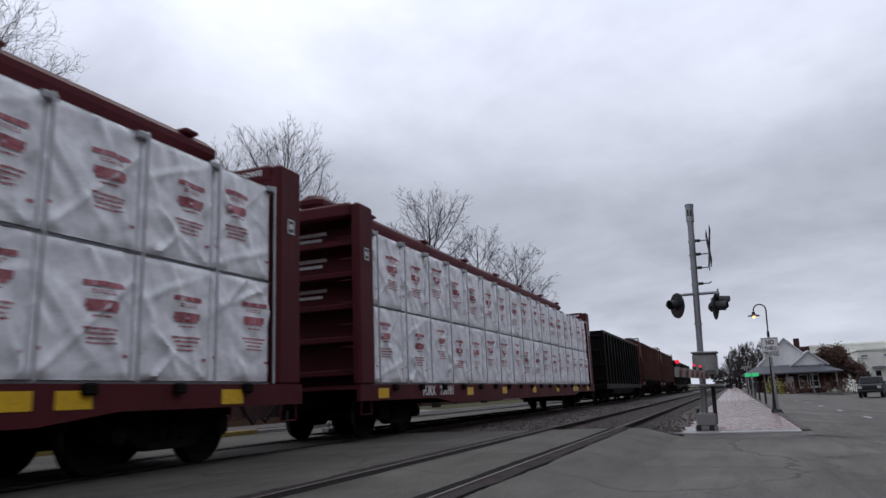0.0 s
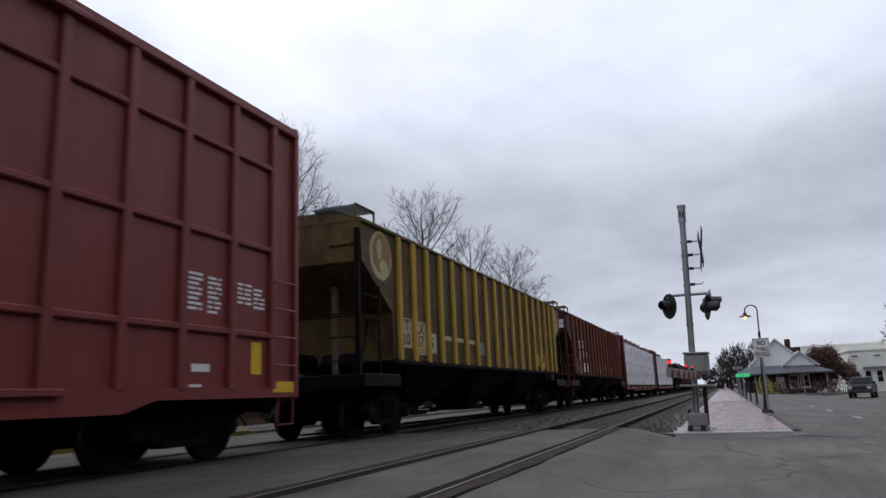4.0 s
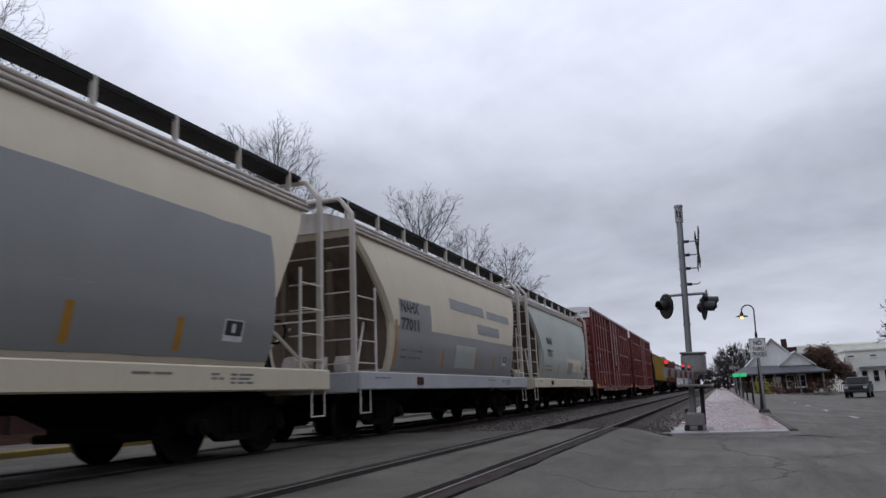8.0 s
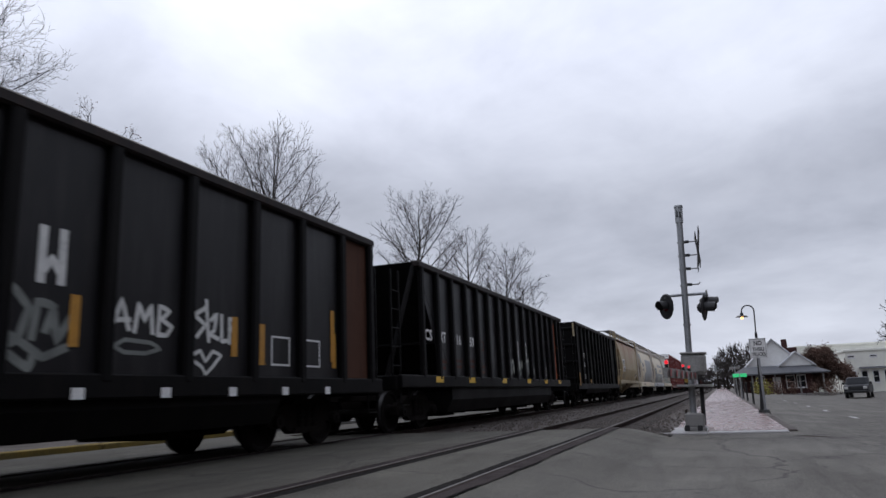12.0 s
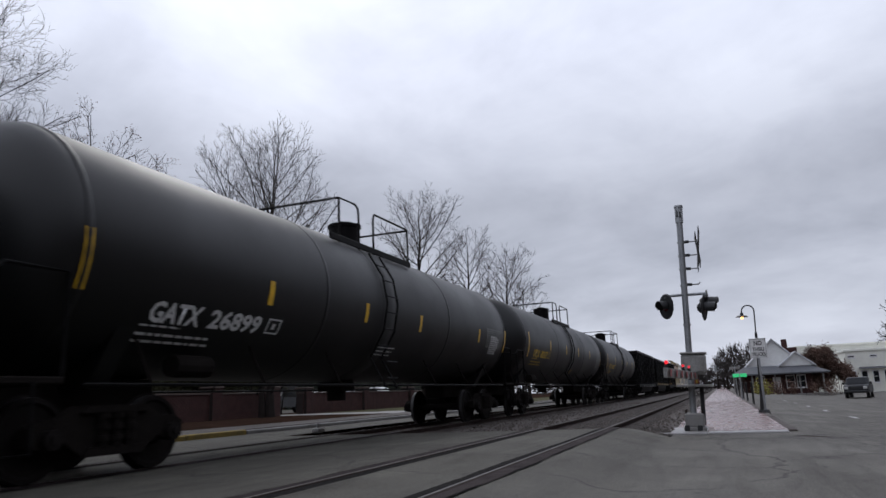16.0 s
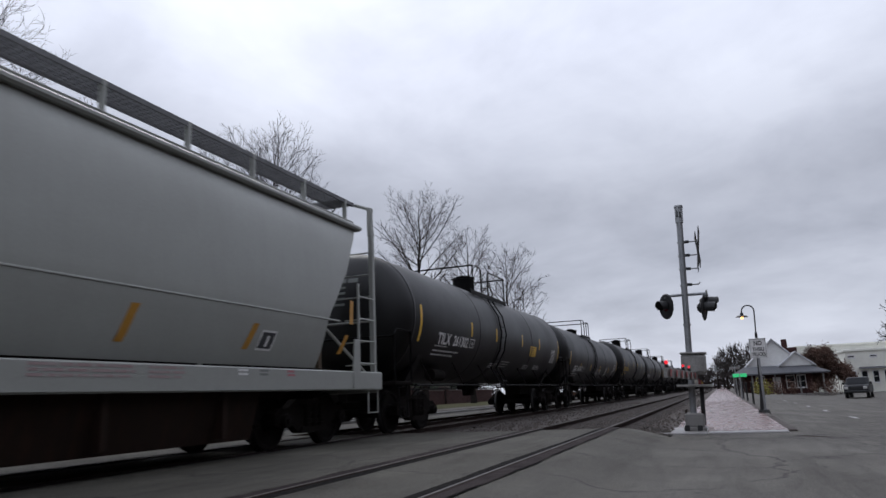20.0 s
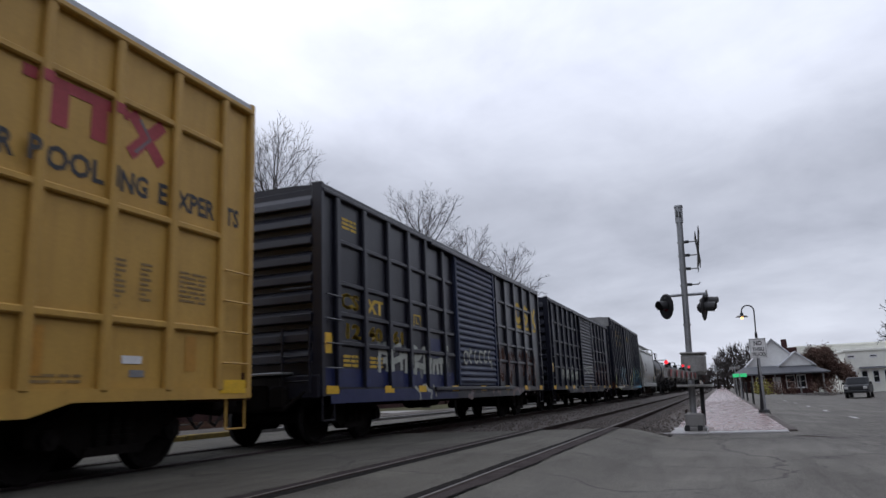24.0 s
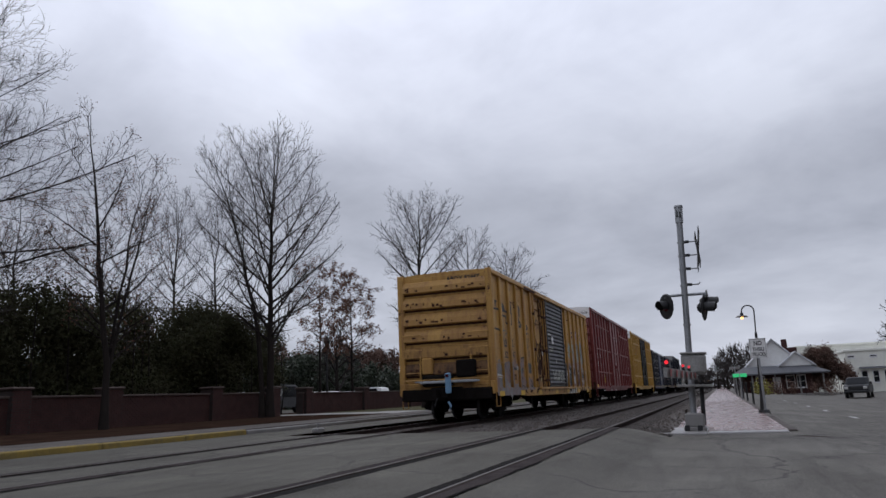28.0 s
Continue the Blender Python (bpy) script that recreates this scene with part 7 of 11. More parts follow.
def navy_boxcar(R, F):
    posts = (0.62, 1.42, 2.12, 2.99, 3.85, 4.75, 5.6, 10.4, 11.1, 12.1, 13.0, 13.9, 14.8, 15.6)
    car, L = boxcar(R, F, "navy blue high-cube boxcar with graffiti", blue_box, blue_box, 5.26, posts, (), (6.5, 10.0), "plug", material("dull_grey_end", (0.28, 0.28, 0.27), 0.7, col2=(0.14, 0.14, 0.14), scale=2, fine=20), blue_box, pw=0.18)
    Y = 1.505
    marks(car, L, Y, [("B", 2.62, 4.27, 0.40, ink_yellow, 0.38), ("I", 3.6, 4.25, 0.40, ink_yellow, 0.12), ("G", 4.3, 4.24, 0.40, ink_yellow, 0.42),
                      ("B", 2.62, 3.6, 0.40, ink_yellow, 0.38), ("L", 3.42, 3.6, 0.40, ink_yellow, 0.36), ("U", 4.24, 3.6, 0.40, ink_yellow, 0.40), ("E", 5.12, 3.6, 0.40, ink_yellow, 0.38)])
    block_emblem(car, L, (11.2, 12.2, 13.1), 3.6, 0.5, 0.5, ink_yellow, posts, 0.18)
    plate(car, 0.2 - L / 2, 0.5 - L / 2, -Y, 3.78, 4.05, tag_orange, "placard", "red and yellow placard")
    plate(car, 0.2 - L / 2, 0.5 - L / 2, -Y - 0.001, 3.78, 3.86, reflect_y, "placard")
    rng = random.Random(4)
    paint_on = lambda polys, mat, k, label="": decal(car, L, polys, mat, posts, 0.18, 0.0022 * k, label=label, sill=(0.97, 1.572))
    # the number panels: dull teal squares under and around the marks
    paint_on([[(0.8, 2.2), (1.33, 2.2), (1.33, 2.56), (0.8, 2.56)], [(1.5, 2.17), (2.16, 2.17), (2.14, 2.52), (1.52, 2.5)], [(0.8, 1.5), (1.33, 1.5), (1.33, 1.84), (0.8, 1.84)], [(1.52, 1.28), (2.0, 1.28), (2.02, 1.78), (1.52, 1.78)]], tag_teal_dull, 1, "dull teal painted squares")
    marks(car, L, Y + 0.006, [("C", 0.86, 2.28, 0.19, tag_lime, 0.18), ("S", 1.12, 2.28, 0.19, tag_lime, 0.18), ("XT", 1.6, 2.26, 0.19, tag_lime, 0.4)])
    paint_on([[(0.8, 1.26), (1.36, 1.24), (1.36, 1.44), (0.8, 1.46)]], reflect_o, 2, "orange painted strip")
    # pale letters with heavy black rims, lower part white
    big = [[(1.62, 1.2), (2.2, 1.2), (2.25, 0.82), (1.55, 0.86)], [(2.2, 2.0), (2.62, 1.98), (2.72, 1.15), (3.02, 1.02), (3.0, 0.8), (2.5, 0.80), (2.2, 1.2)],
           [(3.0, 2.2), (3.5, 2.26), (3.6, 1.6), (3.78, 1.25), (3.5, 0.82), (3.05, 0.86), (3.15, 1.4)], [(3.66, 2.2), (4.25, 2.22), (4.36, 1.0), (4.1, 0.8), (3.86, 0.86), (3.92, 1.35), (3.62, 1.6)],
           [(4.42, 2.16), (5.02, 2.18), (5.0, 1.75), (4.76, 1.7), (4.8, 1.32), (5.05, 1.25), (5.0, 0.86), (4.42, 0.86)],
           [(5.1, 2.18), (6.05, 2.2), (6.08, 1.86), (5.5, 1.75), (5.5, 1.5), (6.02, 1.46), (5.98, 1.15), (5.5, 1.2), (5.6, 1.02), (6.12, 0.98), (6.12, 0.8), (5.15, 0.82)]]
    paint_on([blob(0.42, 1.36, 0.36, 0.32, rng), blob(0.72, 1.6, 0.2, 0.22, rng), blob(2.55, 0.84, 0.34, 0.12, rng), blob(1.75, 0.92, 0.2, 0.14, rng), blob(5.6, 0.84, 0.5, 0.1, rng), blob(6.25, 1.2, 0.15, 0.3, rng)], tag_lime, 2, "lime graffiti blots")
    paint_on(outline(big, 0.07), tag_black, 3)
    paint_on(big, tag_pale, 4, "pale blue graffiti letters with black rims")
    paint_on([c for c in (clip_slab(p, 0.8, 1.5, 1) for p in big) if c], tag_white, 5, "white lower half of the graffiti letters")
    paint_on(strokes([[(1.1, 0.86), (1.6, 1.0), (2.3, 1.0), (2.9, 1.16)], [(3.3, 1.9), (3.24, 1.3), (3.34, 1.02)], [(3.95, 2.0), (4.1, 1.62), (4.02, 1.24)], [(3.95, 1.7), (4.25, 1.62)], [(4.45, 1.5), (4.75, 1.46)], [(5.2, 1.6), (5.5, 1.62)], [(4.4, 0.86), (5.2, 0.8), (6.1, 0.88)]], 0.085), tag_black, 6)
    paint_on(blotches(2.3, 6.0, 1.0, 2.1, 16, rng, (0.04, 0.1)), tag_teal, 7, "blue graffiti shading")
    paint_on([[(x0, z0), (x0 + w, z0), (x0 + w, z0 + 0.31), (x0, z0 + 0.31)] for x0, z0, w in ((0.8, 1.86, 0.58), (1.58, 1.84, 0.52), (2.3, 1.8, 0.55))], tag_black, 8)
    marks(car, L, Y + 0.022, [("15", 0.86, 1.92, 0.2, ink_white, 0.44), ("12", 1.62, 1.9, 0.2, ink_white, 0.42), ("86", 2.36, 1.86, 0.2, ink_white, 0.42)])
    # teal pillars with dark eye shapes over a lime haze
    paint_on([blob(10.15, 1.9, 0.3, 0.42, rng), blob(11.2, 1.85, 0.35, 0.5, rng), blob(12.4, 1.75, 0.3, 0.5, rng), blob(13.15, 1.8, 0.35, 0.45, rng), blob(14.5, 1.5, 0.4, 0.5, rng), blob(9.0, 1.15, 0.3, 0.34, rng), blob(8.55, 0.95, 0.22, 0.2, rng)], tag_lime, 1, "lime graffiti haze")
    paint_on(blotches(9.7, 14.9, 1.3, 2.3, 34, rng, (0.04, 0.12)), tag_lime, 2)
    decal(car, L, [blob(9.15, 1.25, 0.22, 0.3, rng), blob(9.5, 1.5, 0.16, 0.22, rng), blob(8.7, 1.0, 0.2, 0.14, rng)] + blotches(8.3, 9.9, 0.98, 1.75, 20, rng, (0.03, 0.09)), tag_lime, base=1.578, label="lime graffiti blots on the door")
    cols = []
    for xa, xb, zt in ((10.3, 10.92, 2.38), (11.5, 12.15, 2.36), (12.5, 12.98, 2.1), (13.35, 14.15, 2.28)):
        w = xb - xa
        cols.append([(xa - 0.38, 0.83), (xa - 0.05, 1.4), (xa, zt - 0.25), (xa + w * 0.3, zt), (xa + w * 0.7, zt), (xb, zt - 0.3), (xb + 0.02, 1.4), (xb + 0.42, 0.83)])
    cols.append([(14.4, 0.83), (14.7, 1.3), (15.1, 1.55), (15.4, 1.2), (15.6, 0.83)])
    cols.append([(9.35, 0.83), (9.4, 1.2), (9.65, 1.45), (9.85, 1.2), (9.9, 0.83)])
    paint_on(outline(cols, 0.1), tag_black, 3)
    paint_on(cols, tag_teal, 4, "teal graffiti pillars with black rims")
    eyes = [[(cx - 0.42, cz), (cx - 0.1, cz + 0.13), (cx + 0.4, cz + 0.06), (cx + 0.05, cz - 0.16)] for cx, cz in ((10.6, 1.2), (11.9, 1.12), (13.0, 1.1), (13.9, 1.2))]
    paint_on(outline(eyes, 0.05), tag_pale, 5)
    paint_on(eyes + strokes([[(11.1, 1.9), (11.2, 1.7), (11.05, 1.5), (11.25, 1.4)], [(12.3, 1.8), (12.42, 1.6), (12.3, 1.4)], [(13.1, 1.8), (13.25, 1.55), (13.12, 1.4)], [(10.0, 1.8), (10.3, 1.75), (10.05, 1.6)], [(14.3, 1.6), (14.5, 1.4), (14.3, 1.2)]], 0.05), tag_black, 6)
    paint_on(strokes([[(10.45, 2.3), (10.62, 2.36), (10.8, 2.28)], [(11.68, 2.28), (11.85, 2.34), (12.0, 2.1)], [(13.6, 2.2), (13.8, 2.26), (14.0, 2.1), (14.12, 1.8)], [(12.15, 1.9), (12.2, 1.5)], [(9.5, 1.0), (10.2, 0.9)], [(11.3, 0.95), (12.6, 0.9)], [(12.6, 2.0), (12.7, 1.7)], [(14.6, 1.2), (15.0, 1.45)]], 0.045), tag_white, 7, "white graffiti glints")
    paint_on(blotches(10.0, 14.8, 0.9, 2.0, 26, rng, (0.02, 0.07), 2.5), tag_pale, 8)
    bx = outline([[(14.75, 1.62), (15.1, 1.6), (15.1, 1.95), (14.75, 1.97)]], 0.035) + strokes([[(14.75, 1.8), (15.1, 1.78)], [(14.92, 1.96), (14.92, 1.62)]], 0.03)
    paint_on(bx, ink_white, 9, "white stencilled square")
    door_notices(car, L, [(7.95, 2.1, 0.2, 0.05, ink_white), (7.98, 1.78, 0.22, 0.22, ink_white), (8.25, 1.5, 0.1, 0.2, stencil_dim), (8.9, 1.6, 0.2, 0.2, tag_teal_dull), (9.5, 1.55, 0.22, 0.2, reflect_o)])
    stencil(car, 7.62 - L / 2, -1.577, 4.52, 0.95, 4, ink_yellow, 33, 0.06, 0.02)
    for x in (0.15, 4.1, 6.2, 10.9, 13.2):
        plate(car, x - L / 2, x + 0.5 - L / 2, -1.574, 0.88, 1.02, reflect_y)
    plate(car, 0.24 - L / 2, 0.46 - L / 2, -1.512, 1.58, 2.06, reflect_y)
    plate(car, 15.75 - L / 2, 15.95 - L / 2, -1.56, 1.65, 2.1, reflect_y)
    stencil(car, 5.02 - L / 2, -Y, 3.02, 0.5, 4, ink_yellow, 31)
    return car


def old_boxcar(R, F, body, door_p, label, seed, lettered):
    posts = (0.62, 1.67, 2.76, 3.79, 4.78, 5.88, 10.4, 11.4, 12.5, 13.6, 14.7)
    car, L = boxcar(R, F, label, body, door_p, 4.52, posts, (1.75, 2.27, 2.83, 3.6), (6.67, 10.05), "corrugated", None, body, end_ribs=9, pw=0.16)
    Y = 1.505
    if lettered:
        marks(car, L, Y, [(q, off + dx, z, h, ink_yellow, w) for q, off, z, h, w in (("CS", 0.76, 2.4, 0.27, 0.7), ("XT", 1.83, 2.4, 0.27, 0.72), ("12", 0.86, 1.86, 0.26, 0.54), ("40", 1.84, 1.86, 0.26, 0.62), ("61", 2.96, 1.87, 0.25, 0.5)) for dx in (0.0, 0.018)])
        block_emblem(car, L, (12.75, 13.78, 14.85), 3.12, 0.7, 0.66, ink_yellow, posts, 0.16)
        decal(car, L, outline([[(4.1, 2.3), (4.46, 2.3), (4.46, 2.56), (4.1, 2.56)]], 0.04) + strokes([[(4.22, 2.5), (4.22, 2.38), (4.34, 2.38)]], 0.035), ink_yellow, posts, 0.16, 0.002, label="yellow stencilled square")
        for x, z in ((0.86, 1.55), (1.9, 1.55), (0.86, 4.1)):
            stencil(car, x - L / 2, -Y, z, 0.55, 3, ink_yellow, seed + 3, 0.05, 0.03)
        # brighter blue along the foot of the side, and a painted-out square
        decal(car, L, [[(0.2, 0.98), (6.5, 0.98), (6.5, 1.32), (0.2, 1.3)], [(4.85, 1.64), (5.65, 1.64), (5.65, 2.1), (4.85, 2.1)]], blue_foot, posts, 0.16, 0.001, label="brighter blue repainted band", name="painted_band")
        decal(car, L, [[(0.3, 0.70), (6.6, 0.70), (6.6, 0.94), (0.3, 0.94)]], blue_foot, base=1.5715, name="painted_band")
    rng = random.Random(seed)
    zig = [[(2.3, 1.3), (2.32, 1.7), (2.7, 1.66), (2.66, 1.32)], [(2.75, 1.32), (2.74, 1.52), (2.5, 1.5)], [(2.92, 1.72), (3.3, 1.84), (3.36, 1.36)], [(3.0, 1.5), (3.62, 1.66)], [(3.58, 1.3), (3.6, 1.6)], [(3.82, 1.3), (4.1, 1.3), (4.16, 1.8), (3.9, 1.86)], [(3.9, 1.55), (4.3, 1.62), (4.62, 1.84), (4.6, 1.3)], [(4.2, 1.46), (4.55, 1.42)],
           [(4.76, 1.3), (4.76, 1.56), (5.04, 1.58)], [(5.15, 1.3), (5.2, 1.55), (5.4, 1.56), (5.42, 1.3)], [(5.5, 1.58), (5.78, 1.6)], [(5.64, 1.58), (5.66, 1.3)], [(5.9, 1.9), (6.1, 1.8), (6.0, 1.5), (6.12, 1.25)]]
    decal(car, L, blotches(2.2, 6.2, 1.25, 1.8, 9, rng, (0.05, 0.14)), tag_grey, posts, 0.16, 0.002, label="grey faded graffiti haze")
    decal(car, L, strokes(zig, 0.13), tag_chalk, posts, 0.16, 0.004, label="pale angular graffiti letters")
    low = [[(3.85, 1.0), (4.15, 0.86), (4.18, 0.72)], [(4.15, 0.9), (4.4, 1.02)], [(4.5, 1.02), (4.62, 0.9), (4.85, 0.88), (4.78, 0.72)], [(4.95, 1.0), (5.1, 0.78)]]
    decal(car, L, strokes(low, 0.07), tag_chalk, base=1.574, label="pale graffiti strokes on the sill")
    door_line = [[(7.2 + 0.42 * k + 0.16 * math.cos(v), 1.72 + 0.16 * math.sin(v) + 0.02 * k) for v in [radians(d) for d in range(40 + 25 * (k % 3), 340 - 40 * (k % 2), 40)]] for k in range(6)]
    decal(car, L, blotches(7.0, 9.8, 1.6, 2.0, 5, rng, (0.05, 0.12)), tag_grey, base=1.613, label="grey graffiti haze")
    decal(car, L, strokes(door_line, 0.065), tag_chalk, base=1.616, label="pale round graffiti letters")
    right = [[(10.4 + 0.36 * k + rng.uniform(-0.1, 0.1), 1.25 + rng.uniform(0, 0.2)), (10.5 + 0.36 * k, 1.95 + rng.uniform(-0.3, 0.2)), (10.68 + 0.36 * k, 1.6 + rng.uniform(-0.2, 0.2)), (10.8 + 0.36 * k, 1.3 + rng.uniform(-0.1, 0.4))] for k in range(13)]
    decal(car, L, blotches(10.2, 15.2, 1.0, 2.0, 40, rng, (0.05, 0.2)), rust_panel, posts, 0.16, 0.001, label="rust and overpaint blotches")
    decal(car, L, strokes(right, 0.05), tag_mauve, posts, 0.16, 0.004, label="pale pink graffiti strokes")
    decal(car, L, blotches(6.4, 15.4, 0.7, 0.95, 30, rng, (0.04, 0.14), 0.8), tag_mauve, base=1.5725, label="worn paint along the sill")
    for x in (0.15, 2.4, 4.1, 6.2, 8.5, 10.9, 13.2, 15.3):
        plate(car, x - L / 2, x + 0.42 - L / 2, -1.574, 0.86, 1.0, reflect_y)
    plate(car, 0.1 - L / 2, 0.35 - L / 2, -1.56, 1.55, 1.9, reflect_y)
    return car


def rail_boxcar(R, F):
    posts = (0.93, 1.88, 2.84, 3.82, 4.85, 5.2, 6.92, 10.3, 11.0, 12.0, 13.0, 13.98, 15.03, 16.1)
    car, L = boxcar(R, F, "weathered yellow boxcar with grey corrugated door", yellow_old, door_slate, 4.52, posts, (), (7.0, 10.2), "corrugated", None, yellow_old, z0=0.82, end_ribs=6, wheel=False)
    Y = 1.505
    for s, off, z, h, w in (("r", 0.45, 3.45, 0.26, 0.2), ("a", 1.1, 3.4, 0.30, 0.44), ("i", 2.2, 3.38, 0.30, 0.12), ("l", 3.2, 3.36, 0.34, 0.14), ("b", 3.06, 2.98, 0.32, 0.42), ("o", 3.96, 2.96, 0.26, 0.42)):
        letter(car, s, off - L / 2, -Y, z, h, ink_black, w)
        letter(car, s, off + 0.035 - L / 2, -Y - 0.001, z - 0.012, h, ink_black, w)
    for q in ([(0.2, 2.73), (1.07, 2.71), (1.15, 3.2), (1.64, 3.2), (1.60, 2.98), (2.3, 2.98), (2.36, 3.36), (0.98, 3.36), (0.2, 3.34)],):
        for (xa, za), (xb, zb) in zip(q, q[1:]):
            v, f = ribbon([(xa - L / 2, za), (xb - L / 2, zb)], 0.065)
            part("emblem_bar", Shape().add([(p.x, -Y - 0.002, p.z) for p in v], f), ink_black, car, "black track emblem outline")
    marks(car, L, Y, [("AB", 1.1, 2.22, 0.26, ink_black, 0.56), ("OX", 2.0, 2.26, 0.26, ink_black, 0.42), ("52", 1.32, 1.87, 0.2, ink_black, 0.36), ("447", 2.02, 1.9, 0.2, ink_black, 0.54)])
    rng = random.Random(9)
    paint_on = lambda polys, mat, k, label="": decal(car, L, polys, mat, posts, 0.13, 0.002 * k, label=label, sill=(0.94, 1.572))
    # faded grey and mauve overpaint along the foot of the side
    field = [[(0.1, 0.7), (2.72, 0.7), (2.75, 1.5), (2.7, 1.72), (2.1, 1.74), (2.0, 1.66), (1.72, 1.78), (1.3, 1.72), (1.0, 1.75), (0.8, 1.6), (0.1, 1.5)], [(2.76, 0.86), (3.7, 0.86), (3.68, 1.2), (3.42, 1.3), (3.5, 1.6), (3.62, 1.92), (3.3, 1.95), (2.95, 1.8), (2.78, 1.75)], [(3.86, 0.86), (4.7, 0.86), (4.68, 1.2), (4.3, 1.28), (3.95, 1.36)]]
    paint_on(field, tag_mauve, 1, "grey and mauve faded graffiti field")
    paint_on(blotches(0.2, 2.7, 0.9, 1.7, 34, rng, (0.06, 0.22)), tag_grey_pale, 2, "pale grey overpaint blotches")
    paint_on(blotches(0.2, 3.6, 0.9, 1.75, 26, rng, (0.04, 0.14)), tag_pink, 3, "pale pink overpaint blotches")
    paint_on(blotches(2.8, 4.7, 0.9, 1.3, 22, rng, (0.03, 0.1)), tag_pink, 3)
    paint_on(strokes([[(0.9, 1.66), (1.2, 1.35), (1.15, 0.95)], [(1.75, 1.5), (1.7, 1.1)], [(2.02, 1.58), (2.6, 1.56)], [(2.9, 1.78), (3.2, 1.92), (3.6, 1.95)], [(3.0, 0.95), (3.3, 1.0), (3.6, 0.92)], [(3.05, 1.4), (3.15, 1.2), (3.3, 1.25)], [(3.9, 1.34), (4.2, 1.3)], [(4.4, 1.2), (4.52, 1.05), (4.38, 0.98), (4.6, 0.95)]], 0.045), tag_black, 4, "dark graffiti outlines")
    paint_on([[(0.35, 1.25), (0.85, 1.22), (0.85, 1.32), (0.35, 1.36)], [(2.62, 1.5), (2.8, 1.5), (2.8, 1.64), (2.62, 1.66)]], tag_white, 5)
    plate(car, 1.98 - L / 2, 2.66 - L / 2, -Y - 0.010, 1.06, 1.5, yellow_old, "painted_square", "yellow painted-out square")
    plate(car, 2.02 - L / 2, 2.62 - L / 2, -Y - 0.008, 1.5, 1.56, tag_black, "painted_square")
    stencil(car, 2.06 - L / 2, -Y - 0.014, 1.36, 0.5, 2, rust_panel, 47, 0.07, 0.03)
    plate(car, 3.95 - L / 2, 4.55 - L / 2, -Y - 0.004, 1.42, 1.78, door_slate, "painted_square", "grey painted-out square")
    plate(car, 3.22 - L / 2, 3.4 - L / 2, -Y - 0.012, 1.42, 1.6, door_slate, "painted_square", "small dark painted square")
    chalk(car, 4.0 - L / 2, 1.9, 0.6, 1.0, (((0.0, 0.95), (0.2, 0.85), (0.5, 0.95), (0.9, 0.9)), ((0.1, 0.75), (0.1, 0.5)), ((0.3, 0.75), (0.3, 0.5)), ((0.5, 0.75), (0.8, 0.72), (0.4, 0.5), (0.8, 0.48)), ((0.3, 0.4), (0.5, 0.45), (0.55, 0.05), (0.7, 0.35), (0.75, 0.0))), 0.03, ink_black)
    chalk(car, 5.35 - L / 2, 3.0, 1.1, 0.5, (((0.0, 0.9), (0.1, 0.3), (0.3, 0.8), (0.2, 0.4), (0.45, 0.9)), ((0.3, 0.7), (0.4, 0.95), (0.55, 0.7), (0.4, 0.5)), ((0.5, 0.2), (0.6, 0.9), (0.75, 0.6), (0.6, 0.4), (0.9, 0.2)), ((0.8, 0.9), (1.0, 0.6), (0.85, 0.4))), 0.03, ink_black)
    chalk(car, 1.15 - L / 2, 2.45, 0.6, 0.42, (((0.0, 0.3), (0.3, 0.8), (0.5, 0.3), (0.8, 0.9)), ((0.2, 0.1), (0.7, 0.5), (0.9, 0.2)), ((0.1, 0.6), (0.6, 0.7), (0.9, 0.5))), 0.03, tag_grey)
    # rusted framing and fittings of the opening beside the door
    for zz in (1.35, 2.0, 2.55, 3.3, 3.85, 4.2):
        part("frame_rail", Shape().cbox(5.25 - L / 2, 6.9 - L / 2, -Y - 0.06, -Y + 0.01, zz - 0.035, zz + 0.035, 0.012), yellow_old, car)
        decal(car, L, blotches(5.25, 6.9, zz - 0.05, zz + 0.05, 12, rng, (0.03, 0.1), 0.6), rust_panel, base=1.567, label="flaking rust", name="rust_patch")
    for k, px in enumerate((5.05, 5.9, 6.45, 6.72, 6.86)):
        part("lock_bar", Shape().tube([(px - L / 2, -Y - 0.09, 0.95), (px - L / 2, -Y - 0.09, 4.25)], 0.024, 6), rust_panel if k % 2 else yellow_old, car)
        for zz in (1.2, 2.3, 3.6):
            part("bar_keeper", Shape().cbox(px - 0.06 - L / 2, px + 0.06 - L / 2, -Y - 0.125, -Y - 0.05, zz - 0.05, zz + 0.05, 0.012), rust_panel, car)
    paint_on(blotches(5.1, 5.5, 0.9, 4.0, 36, rng, (0.03, 0.12), 2.2), rust_panel, 1, "flaking rust")
    paint_on(blotches(5.7, 6.1, 1.3, 2.4, 20, rng, (0.04, 0.13), 2.0), rust_panel, 2)
    paint_on(blotches(6.5, 6.99, 0.9, 4.2, 46, rng, (0.04, 0.13), 2.4), rust_panel, 1)
    paint_on(blotches(0.9, 5.0, 0.9, 4.3, 40, rng, (0.012, 0.035), 1.5), rust_panel, 1, "small rust spots")
    paint_on(blotches(10.3, 16.0, 0.9, 4.3, 36, rng, (0.02, 0.07), 2.0), rust_panel, 1)
    decal(car, L, blotches(2.8, 16.2, 0.74, 0.92, 60, rng, (0.03, 0.1), 0.8), rust_panel, base=1.5725, label="rust along the sill", name="rust_patch")
